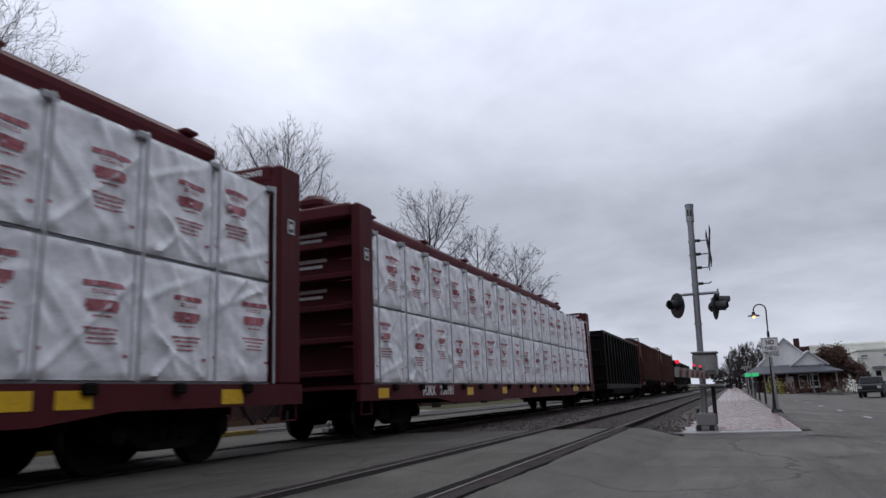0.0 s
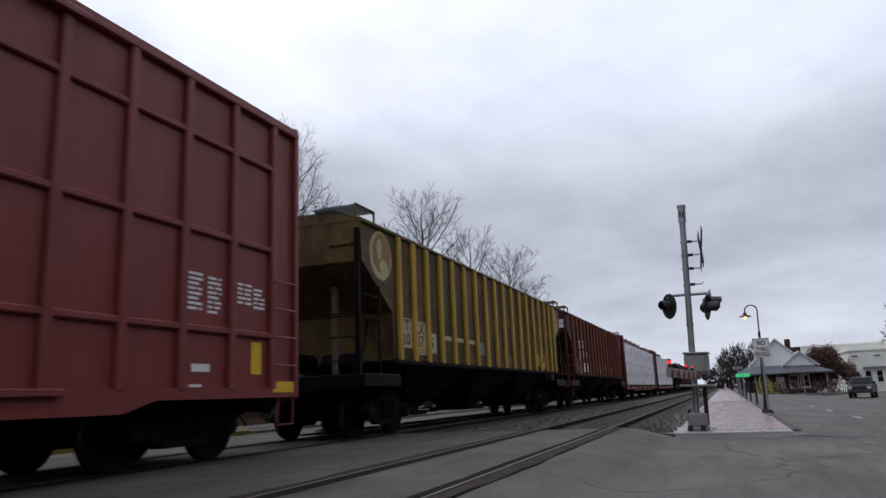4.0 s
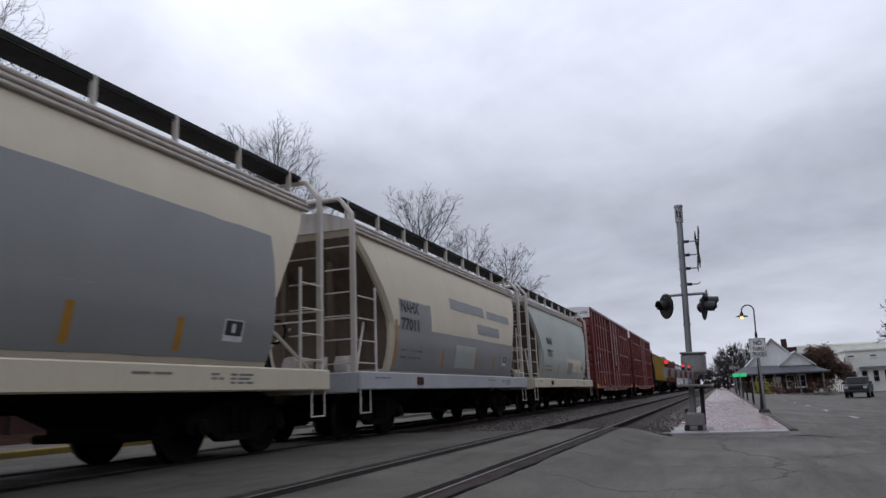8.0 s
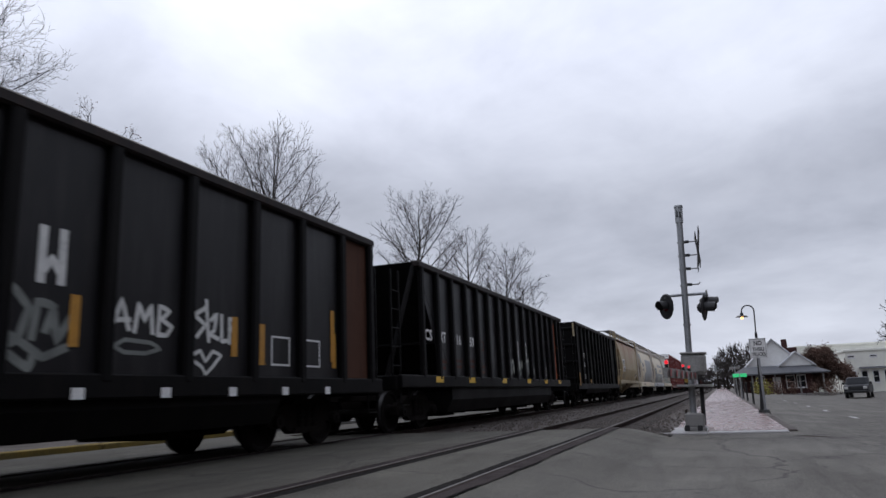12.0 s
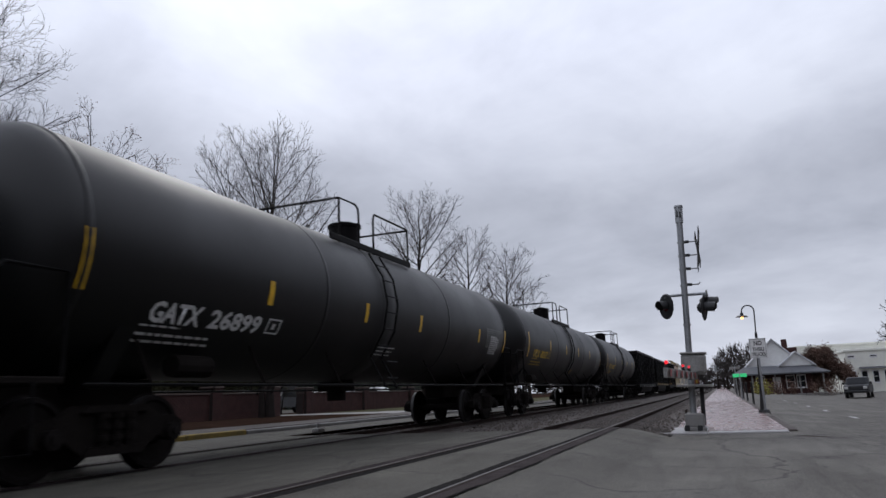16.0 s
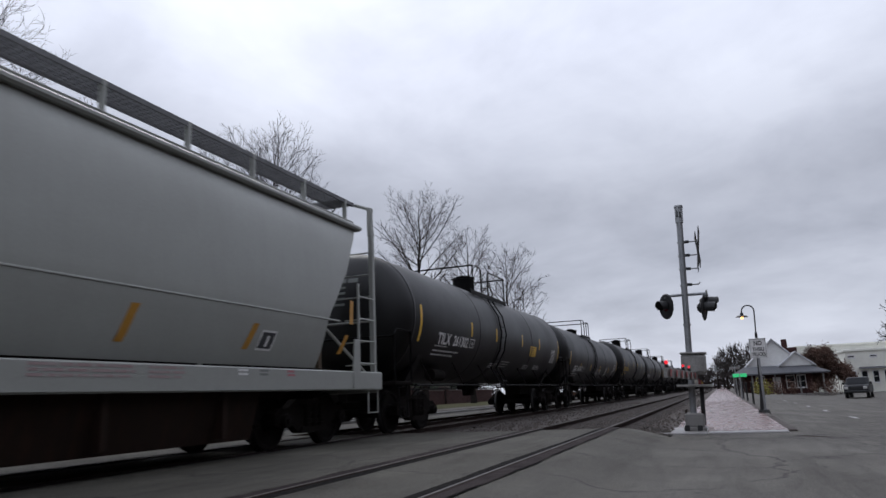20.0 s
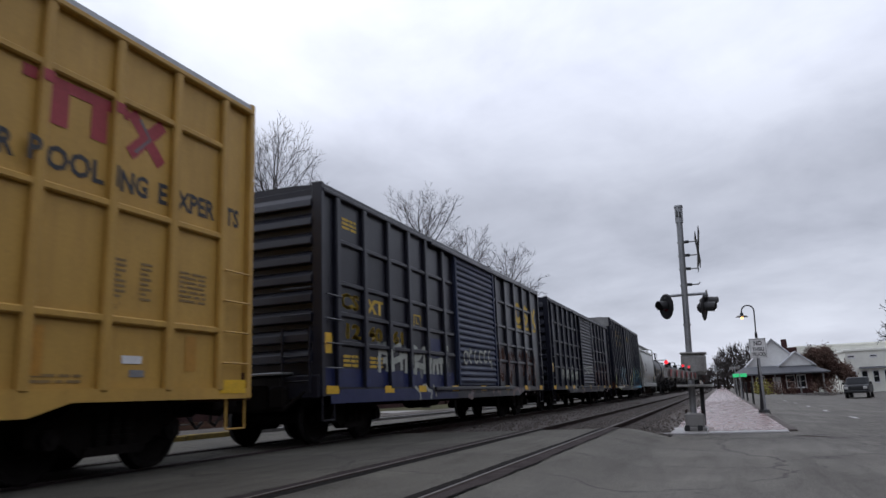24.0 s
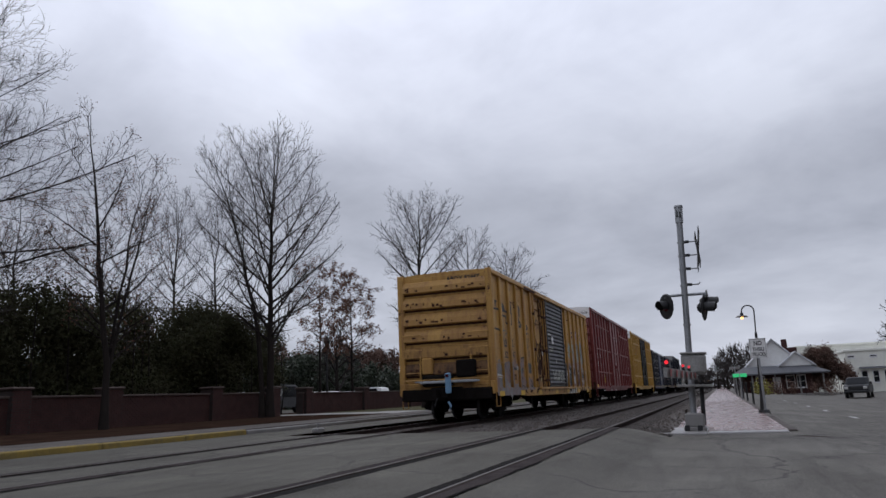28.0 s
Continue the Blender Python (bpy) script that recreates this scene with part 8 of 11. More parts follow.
    for zz, w_ in ((4.3, 3.4), (2.42, 0.25)):
        part("rust_patch", Shape().box(3.85 - L / 2, 3.85 + w_ - L / 2, -Y - (0.1 if zz > 4 else 0.004), -Y - (0.094 if zz > 4 else 0.0), zz + 0.08, zz + 0.175), rust_panel, car, "dark rusted top chord")
    paint_on(strokes([[(2.0, 3.74), (2.4, 3.72), (2.76, 3.66)], [(2.55, 3.78), (2.78, 3.76)], [(2.62, 3.6), (2.78, 3.6)]], 0.045), rust_panel, 3)
    plate(car, 5.92 - L / 2, 6.2 - L / 2, -Y - 0.064, 2.1, 2.34, ink_white, "placard", "small white placard")
    plate(car, 5.62 - L / 2, 6.0 - L / 2, -Y - 0.064, 1.16, 1.26, cream_panel, "placard")
    # far half: pale blue letters over a pink and white field, black ones along the foot
    paint_on([[(10.42, 0.98), (15.0, 0.98), (15.25, 1.3), (15.1, 1.72), (14.6, 1.95), (13.9, 2.1), (13.1, 2.05), (12.2, 2.0), (11.2, 1.98), (10.4, 1.95)]], tag_pink, 1, "faded pink graffiti field")
    paint_on([[(11.06, 2.3), (11.75, 2.26), (11.8, 2.42), (11.3, 2.44), (11.24, 2.95), (11.08, 3.0)], [(11.5, 2.5), (11.9, 2.42), (11.92, 2.85), (11.6, 2.9)]], tag_ice, 1, "pale turquoise worn graffiti")
    paint_on([blob(12.48, 2.5, 0.36, 0.4, rng, 14, 0.16), blob(12.3, 2.2, 0.24, 0.2, rng), blob(12.7, 2.14, 0.2, 0.18, rng)], tag_grey_pale, 1, "pale grey graffiti letters")
    paint_on([[(13.08, 2.12), (13.12, 2.7), (13.3, 3.05), (13.55, 3.12), (13.75, 2.9), (13.95, 2.95), (14.0, 2.3), (13.8, 2.06)], [(14.08, 1.95), (14.12, 2.9), (14.3, 3.12), (14.55, 3.16), (14.75, 2.85), (14.92, 2.6), (14.95, 2.1), (14.6, 1.88)]], tag_ice, 1)
    paint_on(blotches(13.1, 14.9, 2.05, 3.0, 30, rng, (0.05, 0.16), 1.8), tag_grey_pale, 2)
    paint_on(blotches(11.1, 12.9, 2.1, 2.9, 24, rng, (0.03, 0.12), 1.8), tag_ice, 3)
    paint_on(blotches(12.2, 14.9, 2.1, 2.95, 22, rng, (0.02, 0.07), 1.4), tag_mauve, 4, "grey graffiti shading")
    paint_on(strokes([[(13.15, 2.75), (13.4, 2.8), (13.7, 2.74)], [(14.15, 2.5), (14.4, 2.55), (14.6, 2.3)], [(14.9, 2.1), (14.96, 2.6)]], 0.03), tag_black, 5)
    paint_on([[(10.42, 1.0), (10.96, 1.0), (10.98, 1.3), (10.8, 1.5), (10.95, 1.88), (10.44, 1.86)], [(11.1, 0.98), (11.3, 0.98), (11.36, 1.36), (11.5, 1.0), (11.95, 1.0), (11.86, 1.34), (11.95, 1.62), (11.82, 1.86), (11.14, 1.84)], [(12.06, 1.0), (12.4, 1.0), (12.42, 1.4), (12.72, 1.42), (12.72, 1.72), (12.6, 1.84), (12.1, 1.86)]], tag_black, 6, "black graffiti letters")
    paint_on([[(10.8, 1.46), (10.95, 1.3), (10.94, 1.8)], [(11.4, 1.56), (11.6, 1.5), (11.58, 1.7), (11.44, 1.72)], [(11.34, 1.0), (11.46, 1.0), (11.4, 1.26)], [(12.42, 1.12), (12.68, 1.06), (12.7, 1.4), (12.44, 1.4)]] + blotches(10.5, 12.7, 1.02, 1.9, 12, rng, (0.02, 0.06)), tag_white, 7, "white graffiti patches")
    decal(car, L, [[(10.6 + 0.42 * k, 0.68), (10.9 + 0.42 * k, 0.68), (10.8 + 0.42 * k, 0.93), (10.66 + 0.42 * k, 0.93)] for k in range(5)], tag_white, base=1.5735, label="white graffiti on the sill")
    decal(car, L, [[(10.84 + 0.42 * k, 0.68), (11.06 + 0.42 * k, 0.68), (11.08 + 0.42 * k, 0.93), (10.9 + 0.42 * k, 0.93)] for k in range(4)], tag_black, base=1.575)
    # a smeared maroon and white patch, a dark block and a green dab
    paint_on(blotches(13.05, 13.9, 1.08, 1.5, 26, rng, (0.05, 0.14), 0.8), tag_maroon, 6, "smeared maroon graffiti")
    paint_on(blotches(13.02, 13.85, 1.5, 2.1, 20, rng, (0.04, 0.1), 0.8), tag_cream, 5, "pale cream graffiti patches")
    paint_on(blotches(13.02, 13.8, 1.4, 1.75, 12, rng, (0.03, 0.07), 0.6), tag_maroon, 7)
    paint_on([[(14.08, 1.38), (14.9, 1.36), (14.92, 1.52), (14.6, 1.58), (14.5, 1.86), (14.2, 1.82), (14.22, 1.62), (14.08, 1.56)]], tag_black, 7, "dark graffiti block")
    paint_on([[(14.04, 1.26), (14.28, 1.26), (14.28, 1.42), (14.06, 1.42)]], tag_green, 8, "bright green dab")
    paint_on([[(14.1, 1.06), (14.9, 1.1), (15.02, 1.24), (14.4, 1.28), (14.1, 1.2)], [(14.55, 1.62), (14.9, 1.66), (15.1, 1.5), (15.12, 1.64), (14.9, 1.8), (14.6, 1.8)]], tag_cream, 6)
    paint_on(strokes([[(13.98, 1.9), (14.0, 1.4), (13.97, 1.05)], [(14.05, 1.8), (14.06, 1.45)]], 0.03), tag_white, 8)
    paint_on(strokes([[(16.05, 2.7), (16.15, 2.95), (16.2, 2.65), (16.3, 2.92), (16.36, 2.66), (16.45, 2.85)], [(16.02, 2.8), (16.4, 2.76)], [(16.1, 2.55), (16.3, 2.5), (16.42, 2.6)], [(15.7, 2.7), (15.9, 2.66)]], 0.022), tag_rust, 2, "thin red scribble")
    paint_on(strokes([[(11.2, 4.0), (11.32, 3.9)], [(11.6, 3.95), (11.9, 3.92)], [(12.1, 3.95), (12.25, 3.9)], [(11.3, 3.75), (11.4, 3.72)]], 0.05) + blotches(10.4, 11.0, 2.4, 3.6, 10, rng, (0.03, 0.09), 0.8), rust_panel, 2)
    plate(car, 14.3 - L / 2, 14.52 - L / 2, -1.5745, 0.74, 0.92, tag_black, "painted_square")
    stencil(car, 15.1 - L / 2, -1.505, 1.5, 0.4, 6, rust_panel, 58, 0.03, 0.03)
    decal(car, L, blotches(7.6, 9.9, 1.2, 1.58, 46, rng, (0.02, 0.07), 1.2) + strokes([[(7.75 + 0.22 * k, 1.2 + rng.uniform(0, 0.1)), (7.8 + 0.22 * k, 1.5 + rng.uniform(-0.15, 0.08)), (7.93 + 0.22 * k, 1.25 + rng.uniform(-0.1, 0.2))] for k in range(9)], 0.045), tag_chalk, base=1.612, label="chalky graffiti on the door")
    for x, z, w, h, m in ((7.74, 2.64, 0.34, 0.3, ink_white), (7.22, 2.96, 0.46, 0.07, tag_chalk), (7.25, 2.44, 0.7, 0.04, tag_chalk), (7.25, 2.34, 0.68, 0.05, tag_chalk), (8.05, 3.68, 0.75, 0.05, tag_grey), (7.05, 2.1, 0.1, 0.4, tag_grey)):
        plate(car, x - L / 2, x + w - L / 2, -1.612, z, z + h, m, "placard")
    decal(car, L, [blob(8.41, 1.97, 0.11, 0.07, rng, 12, 0.1)], tag_chalk, base=1.613, label="pale round paint spot", name="placard")
    for sgn in (-1, 1):
        v, f = ribbon([(13.48 - L / 2 - sgn * 0.3, 3.16), (13.48 - L / 2 + sgn * 0.3, 3.56)], 0.07)
        part("emblem_bar", Shape().add([(p.x, -Y - 0.003 - 0.001 * sgn, p.z) for p in v], f), ink_blue, car)
        v, f = ribbon([(13.48 - L / 2 - sgn * 0.3 + 0.06, 3.12), (13.48 - L / 2 + sgn * 0.3 + 0.06, 3.52)], 0.06)
        part("emblem_bar", Shape().add([(p.x, -Y - 0.001 - 0.0005 * sgn, p.z) for p in v], f), tag_cream, car, "worn pale emblem edge")
    marks(car, L, Y, [("next", 12.22, 3.36, 0.14, ink_black, 0.52), ("load", 12.22, 3.16, 0.14, ink_black, 0.52), ("any", 14.28, 3.38, 0.13, ink_black, 0.36), ("road", 14.26, 3.18, 0.13, ink_black, 0.42)])
    for x in (0.3, 2.72, 5.2, 8.03, 10.33, 12.84, 15.18):
        plate(car, x - L / 2, x + 0.5 - L / 2, -1.5765, 0.69, 0.84, reflect_y)
    # rust-brown lines under the rear end's ribs, the ribs' shadow painted in with them
    for k in range(6):
        zz = 1.32 + (4.4 - 1.32) / 6 * k
        part("rust_patch", Shape().box(-L / 2 + 0.094, -L / 2 + 0.099, -1.36, 1.36, zz + 0.02, zz + 0.12), rust_panel, car, "rust-brown line with painted shadow under an end rib")
    grimy = (yellow_grimy, yellow_dim)
    for ob in [o for o in car.children if o.name.startswith("end_rib")]:
        x, z = ob.matrix_basis.translation.x, ob.matrix_basis.translation.z
        if x < 0 and z < 2.4:
            ob.data = ob.data.copy()
            ob.data.materials[0] = grimy[0 if z < 1.9 else 1]
    s = Shape()
    for k in range(70):
        # streaks of rust on the faces of the ribs
        y, w = rng.uniform(-1.3, 1.25), rng.uniform(0.02, 0.12)
        z = 1.32 + (4.4 - 1.32) / 6 * (rng.randrange(6) + 0.5) - rng.uniform(0.0, 0.12)
        s.box(-L / 2 - 0.0455, -L / 2 - 0.0405, y, y + w, z - rng.uniform(0.02, 0.05), z + rng.uniform(0.01, 0.04))
    part("rust_patch", s, rust_panel, car, "rust flaking on the end ribs", kind="stuff")
    # end-of-train marker on the rear coupler
    et = part("end_marker", Shape().cbox(-L / 2 - 0.8, -L / 2 - 0.66, -0.4, -0.24, 0.82, 1.42, 0.03).tube([(-L / 2 - 0.72, -0.3, 0.6), (-L / 2 - 0.74, -0.38, 0.45), (-L / 2 - 0.6, -0.3, 0.38)], 0.03, 6), material("pale_blue_marker", (0.16, 0.30, 0.45), 0.5), car, "pale blue end-of-train marker")
    part("marker_lamp", Shape().cbox(-L / 2 - 0.83, -L / 2 - 0.795, -0.37, -0.27, 1.3, 1.38, 0.015), dark_lens, et, "small unlit red lamp")
    part("brake_rigging", Shape().cbox(-L / 2 - 0.16, -L / 2 + 0.02, -0.98, -0.36, 1.3, 1.82, 0.04).cbox(-L / 2 - 0.2, -L / 2 - 0.02, -0.25, 0.75, 1.05, 1.4, 0.05), steel_dark, car, "grimy black brake gear")
    part("crossover_bar", Shape().cbox(-L / 2 - 0.34, -L / 2 - 0.28, -1.15, 0.75, 1.14, 1.2, 0.01), galv, car, "pale metal crossover edge")
    part("coupler_pocket", Shape().cbox(-L / 2 - 0.12, -L / 2 + 0.06, -1.45, 1.45, 0.62, 0.98, 0.03), steel_dark, car, "black grimy end underframe")
    part("grab_bar", Shape().tube([(-L / 2 - 0.2, -1.4, 1.25), (-L / 2 - 0.2, 1.4, 1.25)], 0.02, 6), yellow_old, car)
    part("rust_patch", Shape().box(-L / 2 - 0.005, -L / 2 + 0.05, -1.3, 1.3, 0.95, 1.12), rust_panel, car, "rusty grime along the end sill")
    end_letter(car, "ABOX 52447", -L / 2 + 0.062, -0.1, 4.28, 0.13, ink_black, 1.1)
    return car


# ---- covered hoppers ----
def grating(x0, x1, y0, y1, z, step=0.055):
    s = Shape()
    s.box(x0, x1, y0, y0 + 0.025, z - 0.05, z).box(x0, x1, y1 - 0.025, y1, z - 0.05, z)
    n = max(3, int((y1 - y0) / 0.06))
    for k in range(1, n):
        y = y0 + (y1 - y0) * k / n
        s.box(x0, x1, y - 0.004, y + 0.004, z - 0.035, z)
    k = x0
    while k < x1:
        s.box(k, k + 0.012, y0, y1, z - 0.03, z - 0.008)
        k += step * 2.2
    return s


def hopper_frame(car, L, sill_m, z_sill, h_sill, post_m, z_top, ends_only=False):
    for sy in (-1, 1):
        for xa, xb in (((-L / 2, -L / 2 + 1.6), (L / 2 - 1.6, L / 2)) if ends_only else ((-L / 2, L / 2),)):
            part("side_sill", Shape().cbox(xa, xb, sy * 1.5, sy * 1.58, z_sill, z_sill + h_sill, 0.02), sill_m, car)
    part("centre_sill", Shape().cbox(-L / 2 + 0.2, L / 2 - 0.2, -0.28, 0.28, 0.72, 1.1, 0.02), steel_dark, car)
    for sx in (-1, 1):
        x = sx * (L / 2 - 0.06)
        part("end_sill", Shape().cbox(x - 0.06, x + 0.06, -1.5, 1.5, z_sill - 0.05, z_sill + h_sill, 0.02), sill_m, car)
        part("end_deck", Shape().cbox(x - sx * 1.5, x, -1.45, 1.45, z_sill + h_sill * 0.4, z_sill + h_sill * 0.4 + 0.04, 0.01), sill_m, car)
        for y in (-1.42, 1.42):
            part("end_post", Shape().cbox(x - 0.05, x + 0.05, y - 0.05, y + 0.05, z_sill, z_top, 0.012), post_m, car)
        for y in (-1.1, 1.1):
            ladder(car, x, y, z_sill + 0.5, z_top - 0.3, post_m, "y", 0.6, 0.45, False, "end_ladder")
        part("end_rail", Shape().tube([(x, -1.42, z_sill + 1.35), (x, 1.42, z_sill + 1.35)], 0.02, 6), post_m, car)
        for sy in (-1, 1):
            part("side_ladder", Shape().cbox(x - sx * 0.75 - 0.025, x - sx * 0.75 + 0.025, sy * 1.5 - 0.02, sy * 1.5 + 0.02, z_sill, z_sill + 2.0, 0.006), post_m, car)
            ladder(car, x - sx * 0.38, sy * 1.5, z_sill + 0.5, z_sill + 2.0, post_m, "x", 0.7, 0.42, False, "side_grab")
            part("corner_brace", Shape().tube([(x - sx * 0.05, sy * 1.4, z_sill + 0.2), (x - sx * 1.4, sy * 0.9, z_sill + 1.4)], 0.03, 6), post_m, car)
    part("brake_wheel", oriented(Shape().loft([[(0.25 * math.cos(a) * q, 0.25 * math.sin(a) * q, h) for a in [2 * math.pi * k / 18 for k in range(18)]] for q, h in ((0.86, -0.02), (1, 0), (0.86, 0.02), (0.8, 0))], caps=False), Matrix.Translation((-L / 2 + 0.1, 0.35, z_sill + 1.2)) @ Matrix.Rotation(math.pi / 2, 4, "Y")), steel_dark, car)
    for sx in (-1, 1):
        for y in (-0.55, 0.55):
            part("inner_post", Shape().cbox(sx * (L / 2 - 0.72) - 0.06, sx * (L / 2 - 0.72) + 0.06, y - 0.06, y + 0.06, z_sill + h_sill * 0.4, min(3.55, z_top - 0.5), 0.012), end_brown, car, "brown inner end post")
    part("brake_cylinder", Shape().cyl_x(0.2, z_sill + 0.55, 0.17, -L / 2 + 0.35, -L / 2 + 1.0, 12), post_m, car)
    part("air_reservoir", Shape().cyl_y(-L / 2 + 0.9, z_sill + 0.5, 0.2, -0.9, -0.2, 12), post_m, car)
    corner_steps(car, L, post_m, 1.52, z_sill)


def bays(car, L, n, z_top, z_bot, half, mat, inset):
    w = (L - 2 * inset) / n
    for k in range(n):
        cx = -L / 2 + inset + w * (k + 0.5)
        s = Shape().loft([[(cx - a, -b, z), (cx + a, -b, z), (cx + a, b, z), (cx - a, b, z)] for a, b, z in ((w * 0.48, half, z_top), (w * 0.42, half * 0.92, z_top - 0.2), (0.36, 0.55, z_bot + 0.1), (0.36, 0.55, z_bot))])
        bay = part("hopper_bay", s, mat, car)
        part("outlet_gate", Shape().cbox(cx - 0.42, cx + 0.42, -0.75, 0.75, z_bot - 0.08, z_bot + 0.02, 0.015), steel_dark, bay)
        part("gate_shaft", Shape().tube([(cx, -1.2, z_bot), (cx, 1.2, z_bot)], 0.025, 6), steel_dark, bay)


def half_width(z, round_side):
    """Half width of a round-sided hopper body at a height."""
    if round_side == "bulged":
        tab = ((1.2, 1.36), (1.5, 1.47), (1.9, 1.55), (2.5, 1.56), (3.0, 1.52), (3.5, 1.44), (3.9, 1.33), (4.08, 1.26))
    else:
        tab = ((1.2, 1.30), (1.6, 1.45), (2.1, 1.565), (2.7, 1.558), (3.3, 1.52), (3.7, 1.46), (4.0, 1.36), (4.12, 1.28))
    for (za, a), (zb, b) in zip(tab, tab[1:]):
        if z <= zb:
            t = max(0.0, (z - za) / (zb - za))
            return a + (b - a) * t
    return tab[-1][1]


def end_inset(z, shape_pts):
    for (za, a), (zb, b) in zip(shape_pts, shape_pts[1:]):
        if z <= zb:
            t = max(0.0, (z - za) / (zb - za))
            return a + (b - a) * t
    return shape_pts[-1][1]


INSET_ROUND = ((1.2, 1.55), (2.3, 1.5), (2.75, 1.25), (3.1, 1.0), (3.7, 0.55), (4.1, 0.32))


def round_hopper(R, F, label, body_m, sill_m, roof_m, kind, walk_style, sill_z=0.92, sill_h=0.34, bay_m=None, edge_m=None, inset=None, end_m=None):
    edge_m, inset = edge_m or roof_m, inset or INSET_ROUND
    car, L = new_car("covered_hopper", label, "hopper car", R, F, 1.75)
    rings = []
    for k in range(17):
        z = 1.22 + (4.1 - 1.22) * k / 16
        w, e = half_width(z, kind), L / 2 - end_inset(z, inset)
        c = 0.08
        rings.append([(-e + c, -w, z), (e - c, -w, z), (e, -w + c, z), (e, w - c, z), (e - c, w, z), (-e + c, w, z), (-e, w - c, z), (-e, -w + c, z)])
    part("body", Shape().loft(rings), body_m, car, smooth=30)
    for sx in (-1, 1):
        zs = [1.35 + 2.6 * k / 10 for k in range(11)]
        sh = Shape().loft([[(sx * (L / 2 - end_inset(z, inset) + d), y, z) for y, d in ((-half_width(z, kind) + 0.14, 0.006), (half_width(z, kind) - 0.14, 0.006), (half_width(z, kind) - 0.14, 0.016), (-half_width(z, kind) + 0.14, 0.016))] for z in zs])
        part("slope_sheet", sh, end_m or end_brown, car, "darker end slope sheet")
    e = L / 2 - inset[-1][1] + 0.02
    prof = [(-1.30, 4.08), (-1.27, 4.12), (-1.29, 4.16), (-1.24, 4.20), (-1.25, 4.24), (-1.18, 4.28), (-0.7, 4.46), (0, 4.52), (0.7, 4.46), (1.18, 4.28), (1.25, 4.24), (1.24, 4.20), (1.29, 4.16), (1.27, 4.12), (1.30, 4.08)]
    rf = part("roof", Shape().prism_x(prof, -e, e), roof_m, car, smooth=40)
    for sy in (-1, 1):
        if walk_style == "mesh":
            part("roof_edge", Shape().cbox(-e - 0.02, e + 0.02, sy * 1.25, sy * 1.44, 4.02, 4.12, 0.03), edge_m, rf)
            for x0_, x1_ in ((-L / 2 + 1.62, L / 2 - 1.62),):
                part("crease_flange", Shape().cbox(x0_, x1_, sy * 1.54, sy * 1.575, 2.115, 2.145, 0.008), body_m, car)
        for zz, yy in ((4.0, 1.36), (4.09, 1.34), (4.18, 1.31)) if walk_style == "bar" else ():
            part("roof_edge", Shape().cbox(-e - 0.02, e + 0.02, sy * (yy - 0.09), sy * yy, zz, zz + 0.055, 0.015), roof_m, rf)
    hat = Shape().cyl_z(0, 0, 0.32, 4.5, 4.62, 16, 0.3).mesh("roof_hatch", roof_m)
    for k in range(6):
        part("roof_hatch", hat, None, rf, at=(-L / 2 + 1.6 + k * (L - 3.2) / 5, 0, 0))
    # running boards on brackets, with an upstand rail
    for sy in (-1, 1):
        y0, y1 = sorted((sy * 0.62, sy * 1.08))
        rb = part("running_board", grating(-L / 2 + 0.15, L / 2 - 0.15, y0, y1, 4.72), grating_m, car, "steel grating roof walkway")
        part("board_edge", Shape().box(-L / 2 + 0.15, L / 2 - 0.15, sy * 1.08 - 0.012, sy * 1.08 + 0.012, 4.66, 4.73), grating_m if walk_style == "mesh" else grating_dark, rb)
        if walk_style == "bar":
            # the grating's dark underside is put in as an added solid plate
            part("tread_plate", Shape().box(-L / 2 + 0.15, L / 2 - 0.15, y0 + 0.03, y1 - 0.03, 4.645, 4.66), grating_dark, rb, "solid dark plate added for the walkway's dark underside")
        for k in range(9):
            x = -L / 2 + 0.5 + k * (L - 1.0) / 8
            part("board_bracket", Shape().cbox(x - 0.03, x + 0.03, sy * 1.02, sy * 1.1, 4.26, 4.74, 0.008), roof_m, rb)
    for sx in (-1, 1):
        x0, x1 = sorted((sx * (L / 2 - 0.12), sx * (L / 2 - 0.62)))
        part("end_walkway", grating(x0, x1, -1.05, 1.05, 4.72), grating_m, car)
        for sy in (-1, 1):
            if walk_style == "mesh":
                part("corner_post", Shape().cbox(sx * (L / 2 - 0.12), sx * (L / 2 - 0.02), sy * 1.36, sy * 1.46, 4.0, 4.6, 0.01), sill_m, car)
                part("corner_bracket", Shape().tube([(sx * (L / 2 - 0.06), sy * 1.4, 4.58), (sx * (L / 2 - 0.1), sy * 1.08, 4.7)], 0.035, 6), sill_m, car)
                continue
            part("hoop", Shape().tube([(sx * (L / 2 - 0.06), sy * 1.42, 4.0), (sx * (L / 2 - 0.06), sy * 1.41, 4.3), (sx * (L / 2 - 0.06), sy * 1.14, 4.64), (sx * (L / 2 - 0.06), 0.0, 4.66)], 0.055, 6), roof_m, car)
    hopper_frame(car, L, sill_m, sill_z, sill_h, roof_m, 4.15)
    bays(car, L, 3 if inset is not INSET_ROUND or kind == "bulged" else 2, 1.3, 0.42, 1.38, bay_m or shade_black, 1.9)
    return car, L


